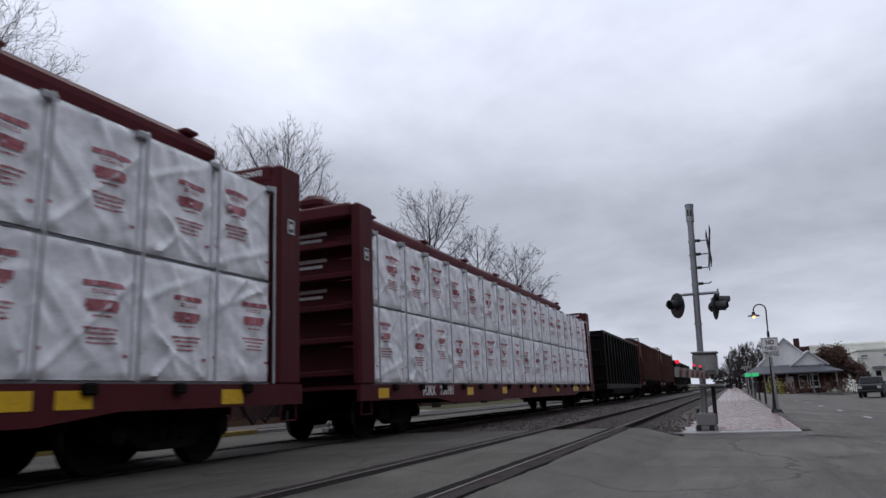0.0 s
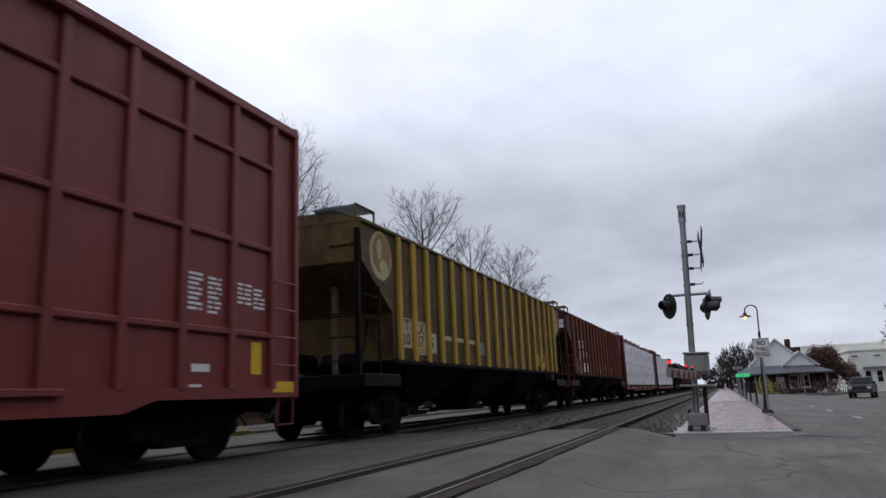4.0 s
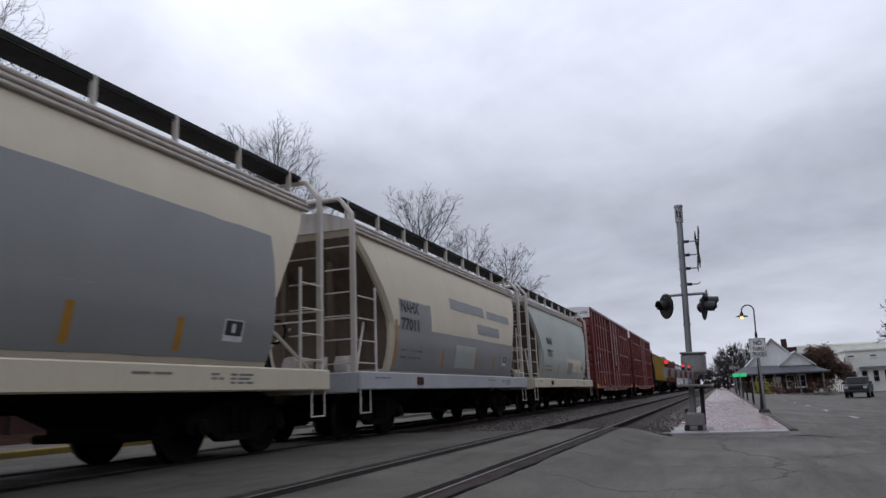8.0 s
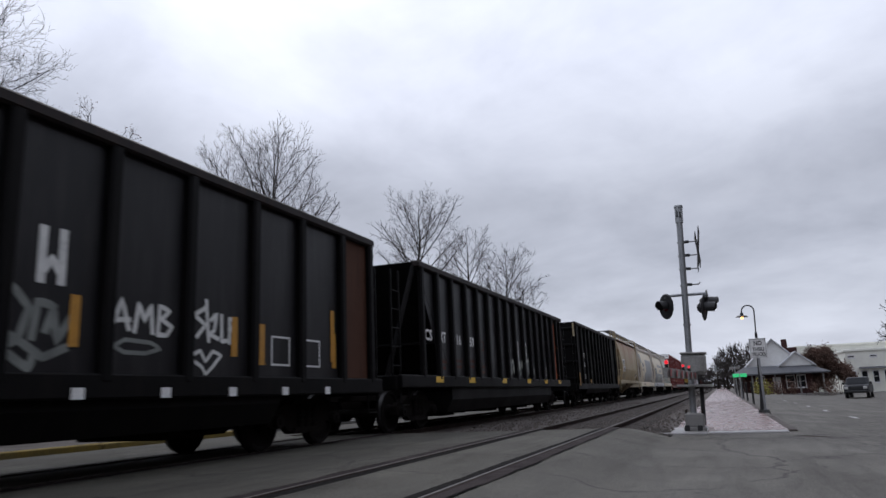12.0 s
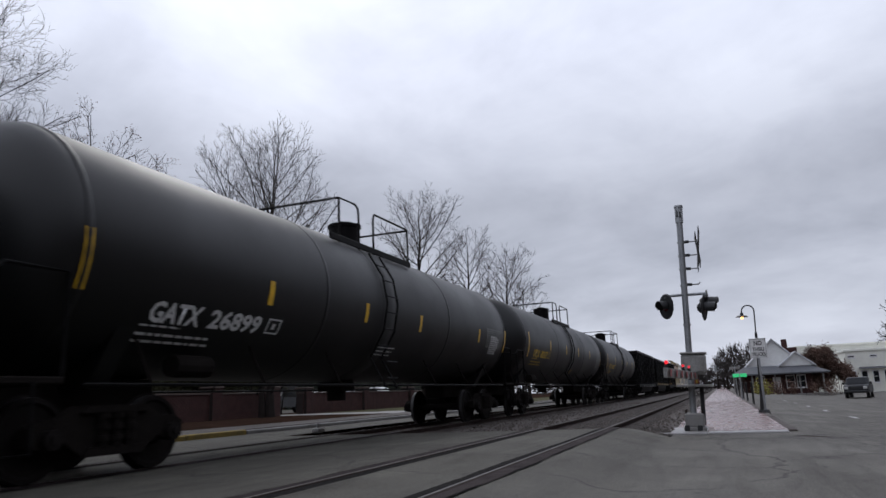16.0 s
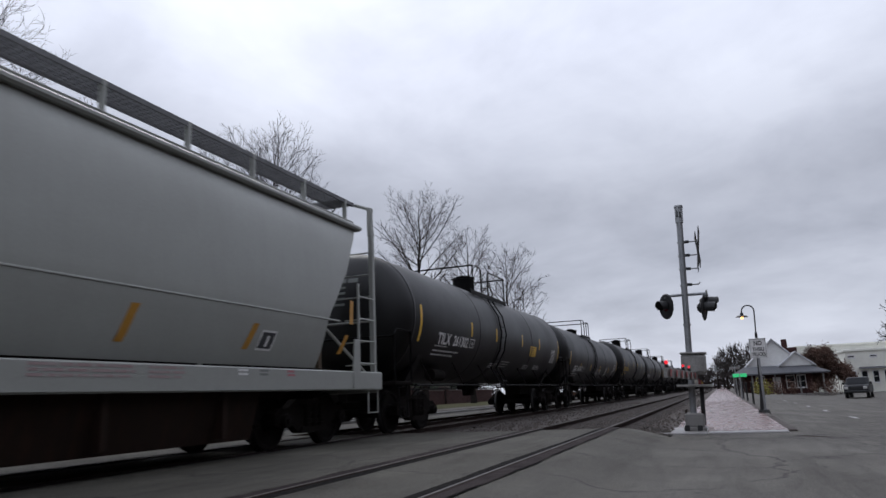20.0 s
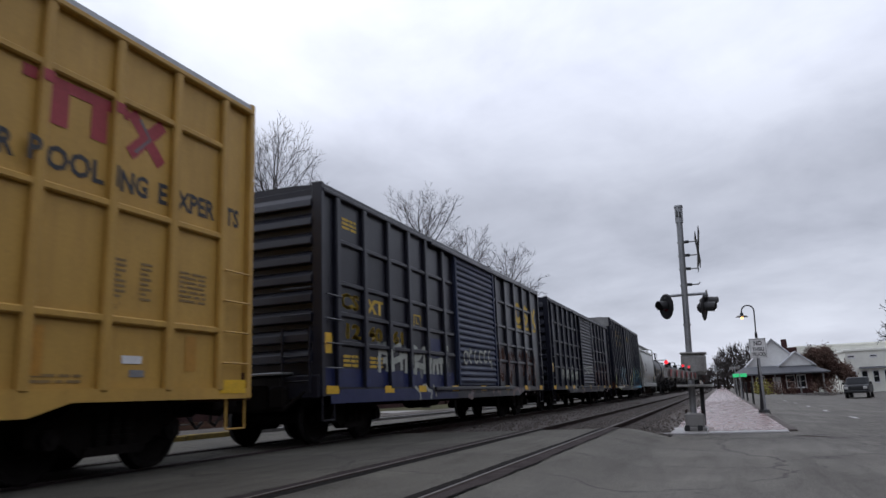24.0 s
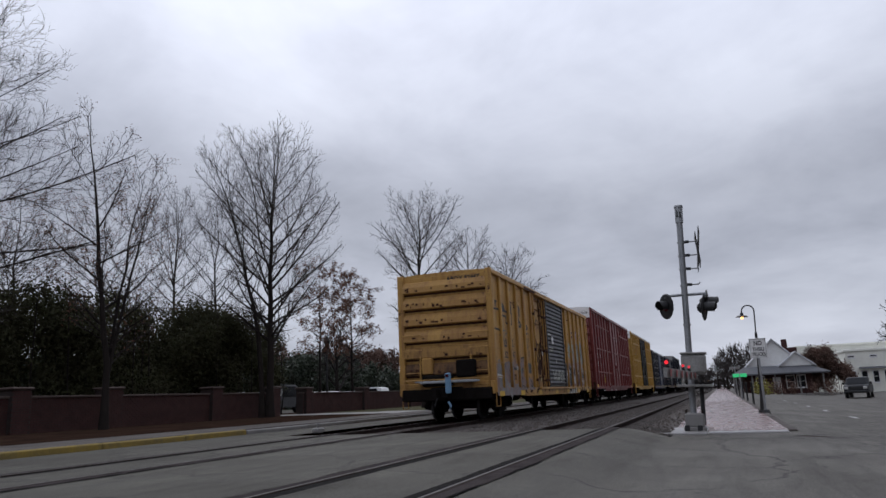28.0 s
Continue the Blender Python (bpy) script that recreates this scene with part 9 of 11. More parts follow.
def side_patch(car, L, x0, x1, z0, z1, mat, kind, off=0.004, name="paint_patch", label=""):
    """A painted patch that follows the curved side."""
    zs = [z0 + (z1 - z0) * k / 6 for k in range(7)]
    cols = 14 if x1 - x0 > 0.8 and L < 50 else 1
    rng = random.Random(int((x0 + z1) * 100))
    low = [rng.uniform(-0.01, 0.01) if cols > 1 else 0 for _ in range(cols + 1)]
    top = [rng.uniform(-0.01, 0.01) if cols > 1 else 0 for _ in range(cols + 1)]
    s = Shape()
    for k, z in enumerate(zs):
        lim = L / 2 - end_inset(z, INSET_ROUND) - 0.08
        jl, jr = (rng.uniform(-0.008, 0.008), rng.uniform(-0.008, 0.008)) if cols > 1 else (0, 0)
        for c in range(cols + 1):
            zz = z + low[c] * (1 - k / 6) + top[c] * k / 6
            x = x0 + jl + (x1 - x0 + jr - jl) * c / cols
            s.v.append((max(-lim, min(lim, x)), -half_width(zz, kind) - off, zz))
    n = cols + 1
    s.f = [(k * n + c, k * n + c + 1, (k + 1) * n + c + 1, (k + 1) * n + c) for k in range(6) for c in range(cols)]
    return part(name, s, mat, car, label, 60)


def slope_strip(car, x, z0, z1, kind, mat, w=0.12):
    return side_patch(car, 99, x, x + w, z0, z1, mat, kind, 0.006, "reflector")


def round_marks(car, L, kind, rows):
    for s, off, z, h, mat, w in rows:
        a, b = half_width(z, kind), half_width(z + h, kind)
        letter(car, s, off - L / 2, -max(a, b) - 0.012, z, h, mat, w, math.degrees(math.atan2(b - a, h)))


def hopper_common(car, L, kind, num, sill_mat=None, seed=1):
    round_marks(car, L, kind, num)
    for off, top in ((1.62, 2.36), (4.36, 1.86), (6.9, 1.88), (8.55, 1.85)):
        slope_strip(car, off - L / 2, 1.43, top, kind, reflect_o)
    px = 9.45 - L / 2
    side_patch(car, 99, px, px + 0.42, 1.6, 1.9, ink_white, kind, 0.008, "placard", "small black and white placard")
    side_patch(car, 99, px + 0.03, px + 0.39, 1.68, 1.88, ink_black, kind, 0.011, "placard")
    side_patch(car, 99, px + 0.16, px + 0.24, 1.72, 1.84, ink_white, kind, 0.014, "placard")
    # weights in two faded rows
    rng = random.Random(seed)
    for k in range(2):
        x = 1.96
        while x < 3.0:
            w = rng.uniform(0.1, 0.3)
            side_patch(car, 99, x - L / 2, x + w - L / 2, 1.72 - 0.15 * k, 1.77 - 0.15 * k, tag_grey, kind, 0.009, "stencilled_print")
            x += w + 0.05
    part("routing_box", Shape().cbox(2.63 - L / 2, 2.95 - L / 2, -1.61, -1.575, 1.02, 1.18, 0.012), rust_panel, car, "small rusty routing box")
    for k, (x, w, r) in enumerate(((0.6, 0.7, 1), (7.8, 0.7, 1), (9.15, 0.25, 2), (9.55, 0.5, 3))):
        stencil(car, x - L / 2, -1.583, 1.16, w, r, sill_mat or tag_grey, seed + k, 0.03, 0.025)


# ---- ribbed hoppers ----
def ribbed_hopper(R, F, label, body_m, post_m, posts, z_bot, z_top, bay_m):
    car, L = new_car("covered_hopper", label, "hopper car", R, F, 1.9)
    pts = ((z_bot, 1.45), (2.5, 1.42), (3.4, 0.1), (z_top, 0.06))
    rings = []
    for z in (z_bot, 2.0, 2.5, 3.4, z_top):
        e = L / 2 - end_inset(z, pts)
        rings.append([(-e, -1.5, z), (e, -1.5, z), (e, 1.5, z), (-e, 1.5, z)])
    part("body", Shape().loft(rings), body_m, car)
    for sy in (-1, 1):
        for q in posts:
            z1 = z_top - 0.05
            zlow = z_bot - 0.02
            part("side_post", Shape().cbox(q - 0.085 - L / 2, q + 0.085 - L / 2, sy * 1.49, sy * 1.59, zlow, z1, 0.025), post_m, car)
        part("top_chord", Shape().cbox(-L / 2 + 0.05, L / 2 - 0.05, sy * 1.48, sy * 1.56, z_top - 0.05, z_top + 0.03, 0.015), body_m, car)
        part("bottom_chord", Shape().cbox(-L / 2 + 1.4, L / 2 - 1.4, sy * 1.48, sy * 1.58, z_bot - 0.09, z_bot + 0.02, 0.02), shade_black, car)
    rf = part("roof", Shape().prism_x([(-1.56, z_top), (1.56, z_top), (1.5, z_top + 0.05), (0.6, z_top + 0.24), (-0.6, z_top + 0.24), (-1.5, z_top + 0.05)], -L / 2 + 0.05, L / 2 - 0.05), body_m, car)
    part("running_board", grating(-L / 2 + 0.1, L / 2 - 0.1, -0.95, -0.55, z_top + 0.36), grating_m, rf)
    part("running_board", grating(-L / 2 + 0.1, L / 2 - 0.1, 0.55, 0.95, z_top + 0.36), grating_m, rf)
    for sx in (-1, 1):
        x0, x1 = sorted((sx * (L / 2 - 0.75), sx * (L / 2 + 0.05)))
        part("end_walkway", grating(x0, x1, -1.45, -0.5, z_top + 0.3), grating_m, rf)
        part("walkway_rail", Shape().tube([(x0, -1.45, z_top + 0.02), (x0, -1.45, z_top + 0.3), (x1, -1.45, z_top + 0.3), (x1, -1.45, z_top - 0.1)], 0.025, 6), body_m, rf)
        for k in range(6):
            x = sx * (L / 2 - 1.0 - k * 1.1)
            part("board_bracket", Shape().cbox(x - 0.025, x + 0.025, -0.95, -0.9, z_top + 0.1, z_top + 0.36, 0.006), grating_m, rf)
    hopper_frame(car, L, bay_m, 0.98, 0.25, bay_m, z_top - 0.15, True)
    bays(car, L, 3, z_bot, 0.42, 1.38, shade_black, 2.2)
    return car, L


# ---- open hoppers ----
chord_m = paint("dull_brown_black_chord", (0.014, 0.010, 0.010), 0.5, 0.6, streak=(0.03, 0.018, 0.014), spec=0.2)


def open_hopper(R, F, label, top_R, top_F, posts, z0, z1, style, sill_yellow, low=0.5, wall_m=None):
    car, L = new_car("open_hopper", label, "hopper car", R, F, 1.95)
    c = (R + F) / 2
    a, b = top_R - c, top_F - c
    Y = 1.5
    slope = 1.25 if style == "sloped" else 0.0
    for sy in (-1, 1):
        s = Shape().prism_y([(a + slope, z0), (b - slope, z0), (b - slope * 0.9, z0 + 0.8), (b, z1), (a, z1), (a + slope * 0.9, z0 + 0.8)] if slope else [(a, z0), (b, z0), (b, z1), (a, z1)], sy * (Y - 0.03), sy * Y)
        part("side_wall", s, wall_m or black_car, car)
        part("top_chord", Shape().cbox(a - 0.04, b + 0.04, sy * (Y - 0.06), sy * (Y + 0.11), z1 - 0.14, z1 + 0.02, 0.03), chord_m, car)
        part("side_sill", Shape().cbox(-L / 2, L / 2, sy * (Y - 0.02), sy * (Y + 0.1), z0 - 0.16, z0 + 0.11, 0.02), black_car, car)
        for q in posts:
            part("side_post", Shape().cbox(a + q - 0.09, a + q + 0.09, sy * (Y - 0.01), sy * (Y + 0.11), z0, z1 - 0.1, 0.035), black_car, car)
    for sx, x in ((-1, a), (1, b)):
        if slope:
            s = Shape().loft([[(x, -Y, z1), (x, Y, z1), (x - sx * 0.05, Y, z1), (x - sx * 0.05, -Y, z1)], [(x - sx * 1.9, -Y, z0 + 0.3), (x - sx * 1.9, Y, z0 + 0.3), (x - sx * 1.95, Y, z0 + 0.3), (x - sx * 1.95, -Y, z0 + 0.3)]])
            part("slope_sheet", s, black_car, car)
            for sy in (-1, 1):
                part("end_strut", Shape().tube([(x, sy * (Y - 0.05), z1 - 0.1), (sx * (L / 2 - 0.1), sy * (Y - 0.3), z0 + 0.05)], 0.06, 5), black_car, car)
        else:
            part("end_wall", Shape().cbox(x - 0.03, x + 0.03, -Y, Y, z0 - 0.1, z1, 0.01), black_car, car)
            for k in range(4):
                zz = z0 + 0.35 + k * (z1 - z0 - 0.5) / 3.2
                part("end_rib", Shape().cbox(x, x + sx * 0.12, -Y - 0.05, Y + 0.05, zz - 0.07, zz + 0.07, 0.03), black_car, car)
            for y in (-0.75, 0.75):
                part("end_post", Shape().cbox(x, x + sx * 0.1, y - 0.06, y + 0.06, z0, z1, 0.02), black_car, car)
        part("end_sill", Shape().cbox(sx * L / 2 - 0.1, sx * L / 2 + 0.02, -Y, Y, z0 - 0.2, z0 + 0.1, 0.02), black_car, car)
        ladder(car, sx * (L / 2 - 0.12), -1.42, z0 + 0.3, z0 + 2.2, black_car, "x", 0.4, 0.4)
    part("floor", Shape().box(a + 1.2, b - 1.2, -Y + 0.03, Y - 0.03, z0 + 0.9, z0 + 0.95), black_car, car)
    part("centre_sill", Shape().cbox(-L / 2 + 0.2, L / 2 - 0.2, -0.3, 0.3, 0.7, z0, 0.02), steel_dark, car)
    bays(car, L, 3, z0, min(0.4, low - 0.04), 1.4, black_car, 2.9)
    part("belly", Shape().prism_x([(-1.46, z0), (1.46, z0), (1.46, low + 0.3), (1.3, low), (-1.3, low), (-1.46, low + 0.3)], -L / 2 + 3.3, L / 2 - 3.3), black_car, car, "grimy black hopper belly")
    for q in (0.8, 3.15, 6.2, 9.22, 11.8, 14.25) if sill_yellow else ():
        x = a + q
        plate(car, x, x + 0.48, -Y - 0.104, z0 - 0.05, z0 + 0.09, reflect_y, "reflector", "yellow reflector strip")
    corner_steps(car, L, black_car, 1.52, z0 - 0.1)
    return car, L, a


# ---- tank cars ----
def tank_car(R, F, label, number, mat, seed, strips, text_at, mid, white_marks=False, ring=1.52, cz=2.66, deck=2.65, dome=0.52):
    """mid: how far the manway and its platform lie off their usual place along the shell."""
    car, L = new_car("tank_car", label, "tank car", R, F, 2.0)
    n = 40
    half = L / 2 - 0.3
    prof = [(-half + 0.75 * (1 - math.sin(t)), ring * math.sin(math.acos(math.sin(t)))) for t in [math.pi / 2 * (1 - k / 7) for k in range(8)]]
    prof = [(x, max(r, 0.02)) for x, r in prof] + [(-half + 2.5, ring), (-0.5, ring * 1.004)]
    full = prof + [(-x, r) for x, r in reversed(prof)]
    body = part("tank_shell", Shape().loft([[(x, r * math.cos(2 * math.pi * k / n), cz + r * math.sin(2 * math.pi * k / n)) for k in range(n)] for x, r in full]), tank_black, car, smooth=50)
    for x in (-half + 0.78, half - 0.78, -2.9, 3.1):
        part("weld_band", Shape().loft([[(x + d, r * math.cos(2 * math.pi * k / n), cz + r * math.sin(2 * math.pi * k / n)) for k in range(n)] for d, r in ((-0.05, ring), (-0.03, ring + 0.012), (0.03, ring + 0.012), (0.05, ring))], caps=False), tank_black, body, smooth=60)
    # the matte black band round the shell at the manway
    part("spill_band", Shape().loft([[(x, r * math.cos(2 * math.pi * k / n), cz + r * math.sin(2 * math.pi * k / n)) for k in range(n)] for x, r in ((mid + 0.14, ring + 0.002), (mid + 0.15, ring + 0.007), (mid + 0.75, ring + 0.007), (mid + 0.76, ring + 0.002))], caps=False), band_black, body, "matte black band", smooth=60)
    # manway, platform and hand rails
    mw = part("manway", Shape().cyl_z(mid + 1.35, 0, 0.36, cz + ring - 0.1, cz + ring + dome, 20).cyl_z(mid + 1.35, 0, 0.39, cz + ring + dome - 0.04, cz + ring + dome + 0.02, 20), black_car, car, smooth=40)
    part("valve_cover", Shape().cyl_z(mid + 1.35, 0, 0.2, cz + ring + dome + 0.02, cz + ring + dome + 0.08, 12).cbox(mid + 1.15, mid + 1.55, -0.04, 0.04, cz + ring + dome + 0.02, cz + ring + dome + 0.1, 0.02), black_car, mw)
    zp = cz + ring - 0.26
    for sy in (-1, 1):
        y0, y1 = sorted((sy * 0.72, sy * 1.06))
        part("platform", grating(mid - 0.75, mid + deck, y0, y1, zp), black_car, car, "steel grating platform")
        part("platform_edge", Shape().cbox(mid - 1.15, mid + deck, sy * 1.06 - 0.02, sy * 1.06 + 0.02, zp - 0.1, zp + 0.03, 0.01), black_car, car)
        rail = Shape().tube([(mid - 0.72, sy * 1.02, zp - 0.1), (mid - 0.72, sy * 1.02, zp + 0.82), (mid - 0.05, sy * 1.02, zp + 0.84), (mid + 0.08, sy * 1.02, zp + 0.78), (mid + 0.11, sy * 1.02, zp + 0.66), (mid + 0.11, sy * 1.02, zp - 0.1)], 0.024, 6)
        part("hand_rail", rail, black_car, car)
        rail = Shape().tube([(mid + 0.79, sy * 1.02, zp - 0.1), (mid + 0.79, sy * 1.02, zp + 0.72), (mid + 0.86, sy * 1.02, zp + 0.82), (mid + deck - 0.03, sy * 1.02, zp + 0.84), (mid + deck - 0.01, sy * 1.02, zp - 0.1)], 0.024, 6)
        part("hand_rail", rail, black_car, car)
        # ladder that follows the shell
        for q in (mid + 0.2, mid + 0.7):
            pts = [(q, sy * (ring + 0.09) * math.cos(a), cz + (ring + 0.09) * math.sin(a)) for a in [radians(v) for v in (-42, -20, 0, 20, 42)]]
            part("ladder_stile", Shape().tube([(q, sy * (ring + 0.02), 0.95)] + pts, 0.022, 5), black_car, car)
        for k in range(8):
            z = 1.15 + 0.33 * k
            w = math.sqrt(max(0.0, (ring + 0.09) ** 2 - (z - cz) ** 2)) if z > 1.6 else ring + 0.03
            part("ladder_rung", Shape().tube([(mid + 0.2, sy * w, z), (mid + 0.7, sy * w, z)], 0.014, 5), black_car, car)
        part("side_rail", Shape().tube([(-L / 2 + 1.2, sy * 1.42, 1.02), (L / 2 - 1.2, sy * 1.42, 1.02)], 0.022, 6), black_car, car, "thin black side rail")
        for k in range(7):
            x = -L / 2 + 2.2 + k * (L - 4.4) / 6
            part("rail_bracket", Shape().tube([(x, sy * 1.42, 1.02), (x, sy * 1.1, 1.62)], 0.02, 5), steel_dark, car)
    for sy in (-1, 1):
        part("platform_end_rail", Shape().tube([(mid + (-0.72 if sy < 0 else deck - 0.02), -1.02, zp + 0.82), (mid + (-0.72 if sy < 0 else deck - 0.02), 1.02, zp + 0.82)], 0.024, 6), black_car, car)
    # stub sills, bolster saddles, end platforms and rails
    for sx in (-1, 1):
        part("saddle", Shape().prism_x([(-1.3, 1.9), (1.3, 1.9), (0.75, 1.0), (-0.75, 1.0)], sx * (L / 2 - 2.15), sx * (L / 2 - 1.85)), tank_black, car)
        part("stub_sill", Shape().cbox(sx * (L / 2 - 3.4), sx * (L / 2), -0.3, 0.3, 0.72, 1.14, 0.02), steel_dark, car)
        x0, x1 = sorted((sx * (L / 2 - 0.95), sx * (L / 2 - 0.02)))
        part("end_platform", Shape().cbox(x0, x1, -1.45, 1.45, 1.02, 1.1, 0.015), steel_dark, car)
        x = sx * (L / 2 - 0.08)
        r = Shape()
        for y in (-1.42, 1.42):
            r.tube([(x, y, 1.05), (x, y, 2.1), (x - sx * 0.12, y, 2.2), (x - sx * 0.85, y, 2.2), (x - sx * 0.85, y, 1.05)], 0.024, 6)
        r.tube([(x, -1.42, 2.05), (x, 1.42, 2.05)], 0.024, 6)
        part("end_rail", r, black_car, car)
        for sy in (-1, 1):
            part("corner_ladder", Shape().tube([(x - sx * 0.1, sy * 1.45, 1.05), (x - sx * 0.1, sy * 1.47, 0.35), (x - sx * 0.5, sy * 1.47, 0.35), (x - sx * 0.5, sy * 1.45, 1.05)], 0.02, 5), black_car, car)
    part("bottom_outlet", Shape().cyl_z(0, 0, 0.2, 0.75, 1.2, 14).cbox(-0.3, 0.3, -0.3, 0.3, 0.95, 1.15, 0.03), steel_dark, car)
    part("brake_cylinder", Shape().cyl_x(-1.05, 1.28, 0.15, -L / 2 + 2.9, -L / 2 + 3.6, 12), steel_dark, car)
    # marks on the curved side
    def at_angle(s, off, ang, h, w, m):
        a = radians(ang)
        me = text_mesh(s, h, m)
        xs_ = [v.co.x for v in me.vertices]
        rr = ring + 0.012 + h * h / (8 * ring)
        part("lettering", me, None, car, at=Matrix.Translation((off - L / 2, -rr * math.cos(a), cz + rr * math.sin(a))) @ Matrix.Rotation(-a - h / (2 * ring), 4, "X") @ Matrix.Diagonal((w / (max(xs_) - min(xs_)), 1, 1, 1)))
    utlx = number.startswith("UTLX")
    high = utlx or number.startswith("TILX")
    ang = -22 if high else -33
    band_z = (-11, 4) if high else ((-31, -17) if number.startswith("CRGX") else (-17, -3))
    at_angle(number.split()[0], text_at, ang - 1, 0.27, 0.92, mat)
    at_angle(number.split()[1], text_at + 1.1, ang - 1, 0.26, 1.15, mat)
    rng = random.Random(seed)

    def shell_patch(x0, x1, a0, a1, m, name, label="", slant=0.0):
        s = Shape()
        for k in range(5):
            a = radians(a0 + (a1 - a0) * k / 4)
            q = slant * k / 4
            s.v += [(x0 + q, -(ring + 0.006) * math.cos(a), cz + (ring + 0.006) * math.sin(a)), (x1 + q, -(ring + 0.006) * math.cos(a), cz + (ring + 0.006) * math.sin(a))]
        s.f = [(2 * k, 2 * k + 1, 2 * k + 3, 2 * k + 2) for k in range(4)]
        return part(name, s, m, car, label, 60)

    def print_block(x0, w, a_top, rows, m, step=1.9, ink=1.0):
        """Rows of small stencilled print on the shell, as one piece."""
        s = Shape()
        for k in range(rows):
            x, a1 = x0, a_top - step * k
            end = x0 + w * rng.uniform(0.7, 1.0)
            while x < end:
                q = min(rng.uniform(0.06, 0.2), end - x)
                n0 = len(s.v)
                for a in (radians(a1 - ink), radians(a1)):
                    s.v += [(x - L / 2, -(ring + 0.006) * math.cos(a), cz + (ring + 0.006) * math.sin(a)), (x + q - L / 2, -(ring + 0.006) * math.cos(a), cz + (ring + 0.006) * math.sin(a))]
                s.f.append((n0, n0 + 1, n0 + 3, n0 + 2))
                x += q + 0.035
        part("stencilled_print", s, m, car, kind="stuff")

    def frame_box(x0, w, a0, a1, m):
        for q in ((x0, x0 + 0.03, a0, a1), (x0 + w - 0.03, x0 + w, a0, a1), (x0, x0 + w, a0, a0 + 1), (x0, x0 + w, a1 - 1, a1)):
            shell_patch(q[0] - L / 2, q[1] - L / 2, q[2], q[3], m, "stencil_frame")
        shell_patch(x0 + w * 0.4 - L / 2, x0 + w * 0.6 - L / 2, a0 + 3, a1 - 3, m, "stencil_frame")

    for off in strips:
        big = off < 2 or off > L - 2
        shell_patch(off - L / 2, off + 0.12 - L / 2, -24 if big else band_z[0], 9 if big and high else (2 if big else band_z[1]), reflect_y, "reflector", "yellow reflector strip")
    frame_box(text_at + 2.42, 0.34, ang - 1, ang + 8.5, mat)
    print_block(text_at - 0.05, 0.9, ang - 3, 1, mat)
    print_block(text_at - 0.05, 1.9, ang - 7.5, 2, mat, 4.2, 1.6)
    # data panel by the far end, and notices along the side
    print_block(L - 2.45, 0.85, -8, 9, ink_white if not utlx else tag_grey, 2.3, 1.3)
    if white_marks:
        print_block(9.55, 0.55, -26, 5, ink_white, 2.6, 1.3)
        print_block(10.5, 0.6, -26, 5, ink_white, 2.6, 1.3)
        print_block(12.6, 0.6, -20, 4, ink_white, 2.4, 1.3)
        print_block(12.6, 0.65, -31, 4, ink_white, 2.6, 1.3)
        frame_box(L - 3.0, 0.5, -36, -26, ink_white)
        arc = Shape()
        pts = [(9.6 + 0.7 * k / 10, -42 - 5 * math.sin(math.pi * k / 10)) for k in range(11)]
        for (xa, aa), (xb, ab) in zip(pts, pts[1:]):
            n0 = len(arc.v)
            for xx, an in ((xa, aa), (xb, ab), (xb, ab + 1.3), (xa, aa + 1.3)):
                an = radians(an)
                arc.v.append((xx - L / 2, -(ring + 0.006) * math.cos(an), cz + (ring + 0.006) * math.sin(an)))
            arc.f.append((n0, n0 + 1, n0 + 2, n0 + 3))
        part("stencil_frame", arc, ink_white, car)
    else:
        print_block(8.6, 0.9, -34, 3, tag_grey if utlx else ink_white, 3.4, 1.0)
    if number.startswith("TILX"):
        shell_patch(11.65 - L / 2, 12.5 - L / 2, -22, -8, reflect_y, "placard", "yellow printed placard")
        print_block(11.75, 0.6, -10, 4, ink_black, 3.0, 1.2)
        print_block(7.5, 0.8, -38, 3, ink_white, 2.6, 1.2)
        print_block(11.4, 0.8, -36, 3, ink_white, 2.6, 1.2)
        print_block(12.9, 1.0, -35, 3, ink_white, 2.6, 1.2)
    if number.startswith("GATX"):
        print_block(15.3, 1.7, 0, 10, tag_grey, 2.2, 1.3)
    # small print on the rear head
    hd = Shape()
    for k in range(5):
        z0 = cz + 0.72 - 0.13 * k
        for y0, y1 in ((0.62, 0.30), (0.26, -0.12), (-0.16, -0.4))[:3 if k == 0 else 2]:
            for z in (z0,):
                pts = [(yy, zz) for yy in (y0, y1) for zz in (z, z + (0.1 if k == 0 else 0.05))]
                hd.add([(-half + 0.75 * (1 - math.sqrt(max(0.0, 1 - (yy * yy + (zz - cz) ** 2) / ring ** 2))) - 0.012, yy, zz) for yy, zz in pts], [(0, 1, 3, 2)])
    part("stencilled_print", hd, ink_dull if utlx else tag_grey, car, kind="stuff")
    if utlx:
        print_block(10.2, 0.5, -38, 3, ink_yellow, 3.0, 1.2)
    return car


# ---- centre-beam flatcars with wrapped lumber ----
CREASES = ((0.7, 0.7, 0.3), (0.8, 0.6, 0.5), (0.6, -0.8, 0.4), (0.9, 0.4, 0.4), (0.5, 0.86, 0.5), (0.3, -0.95, 0.45))


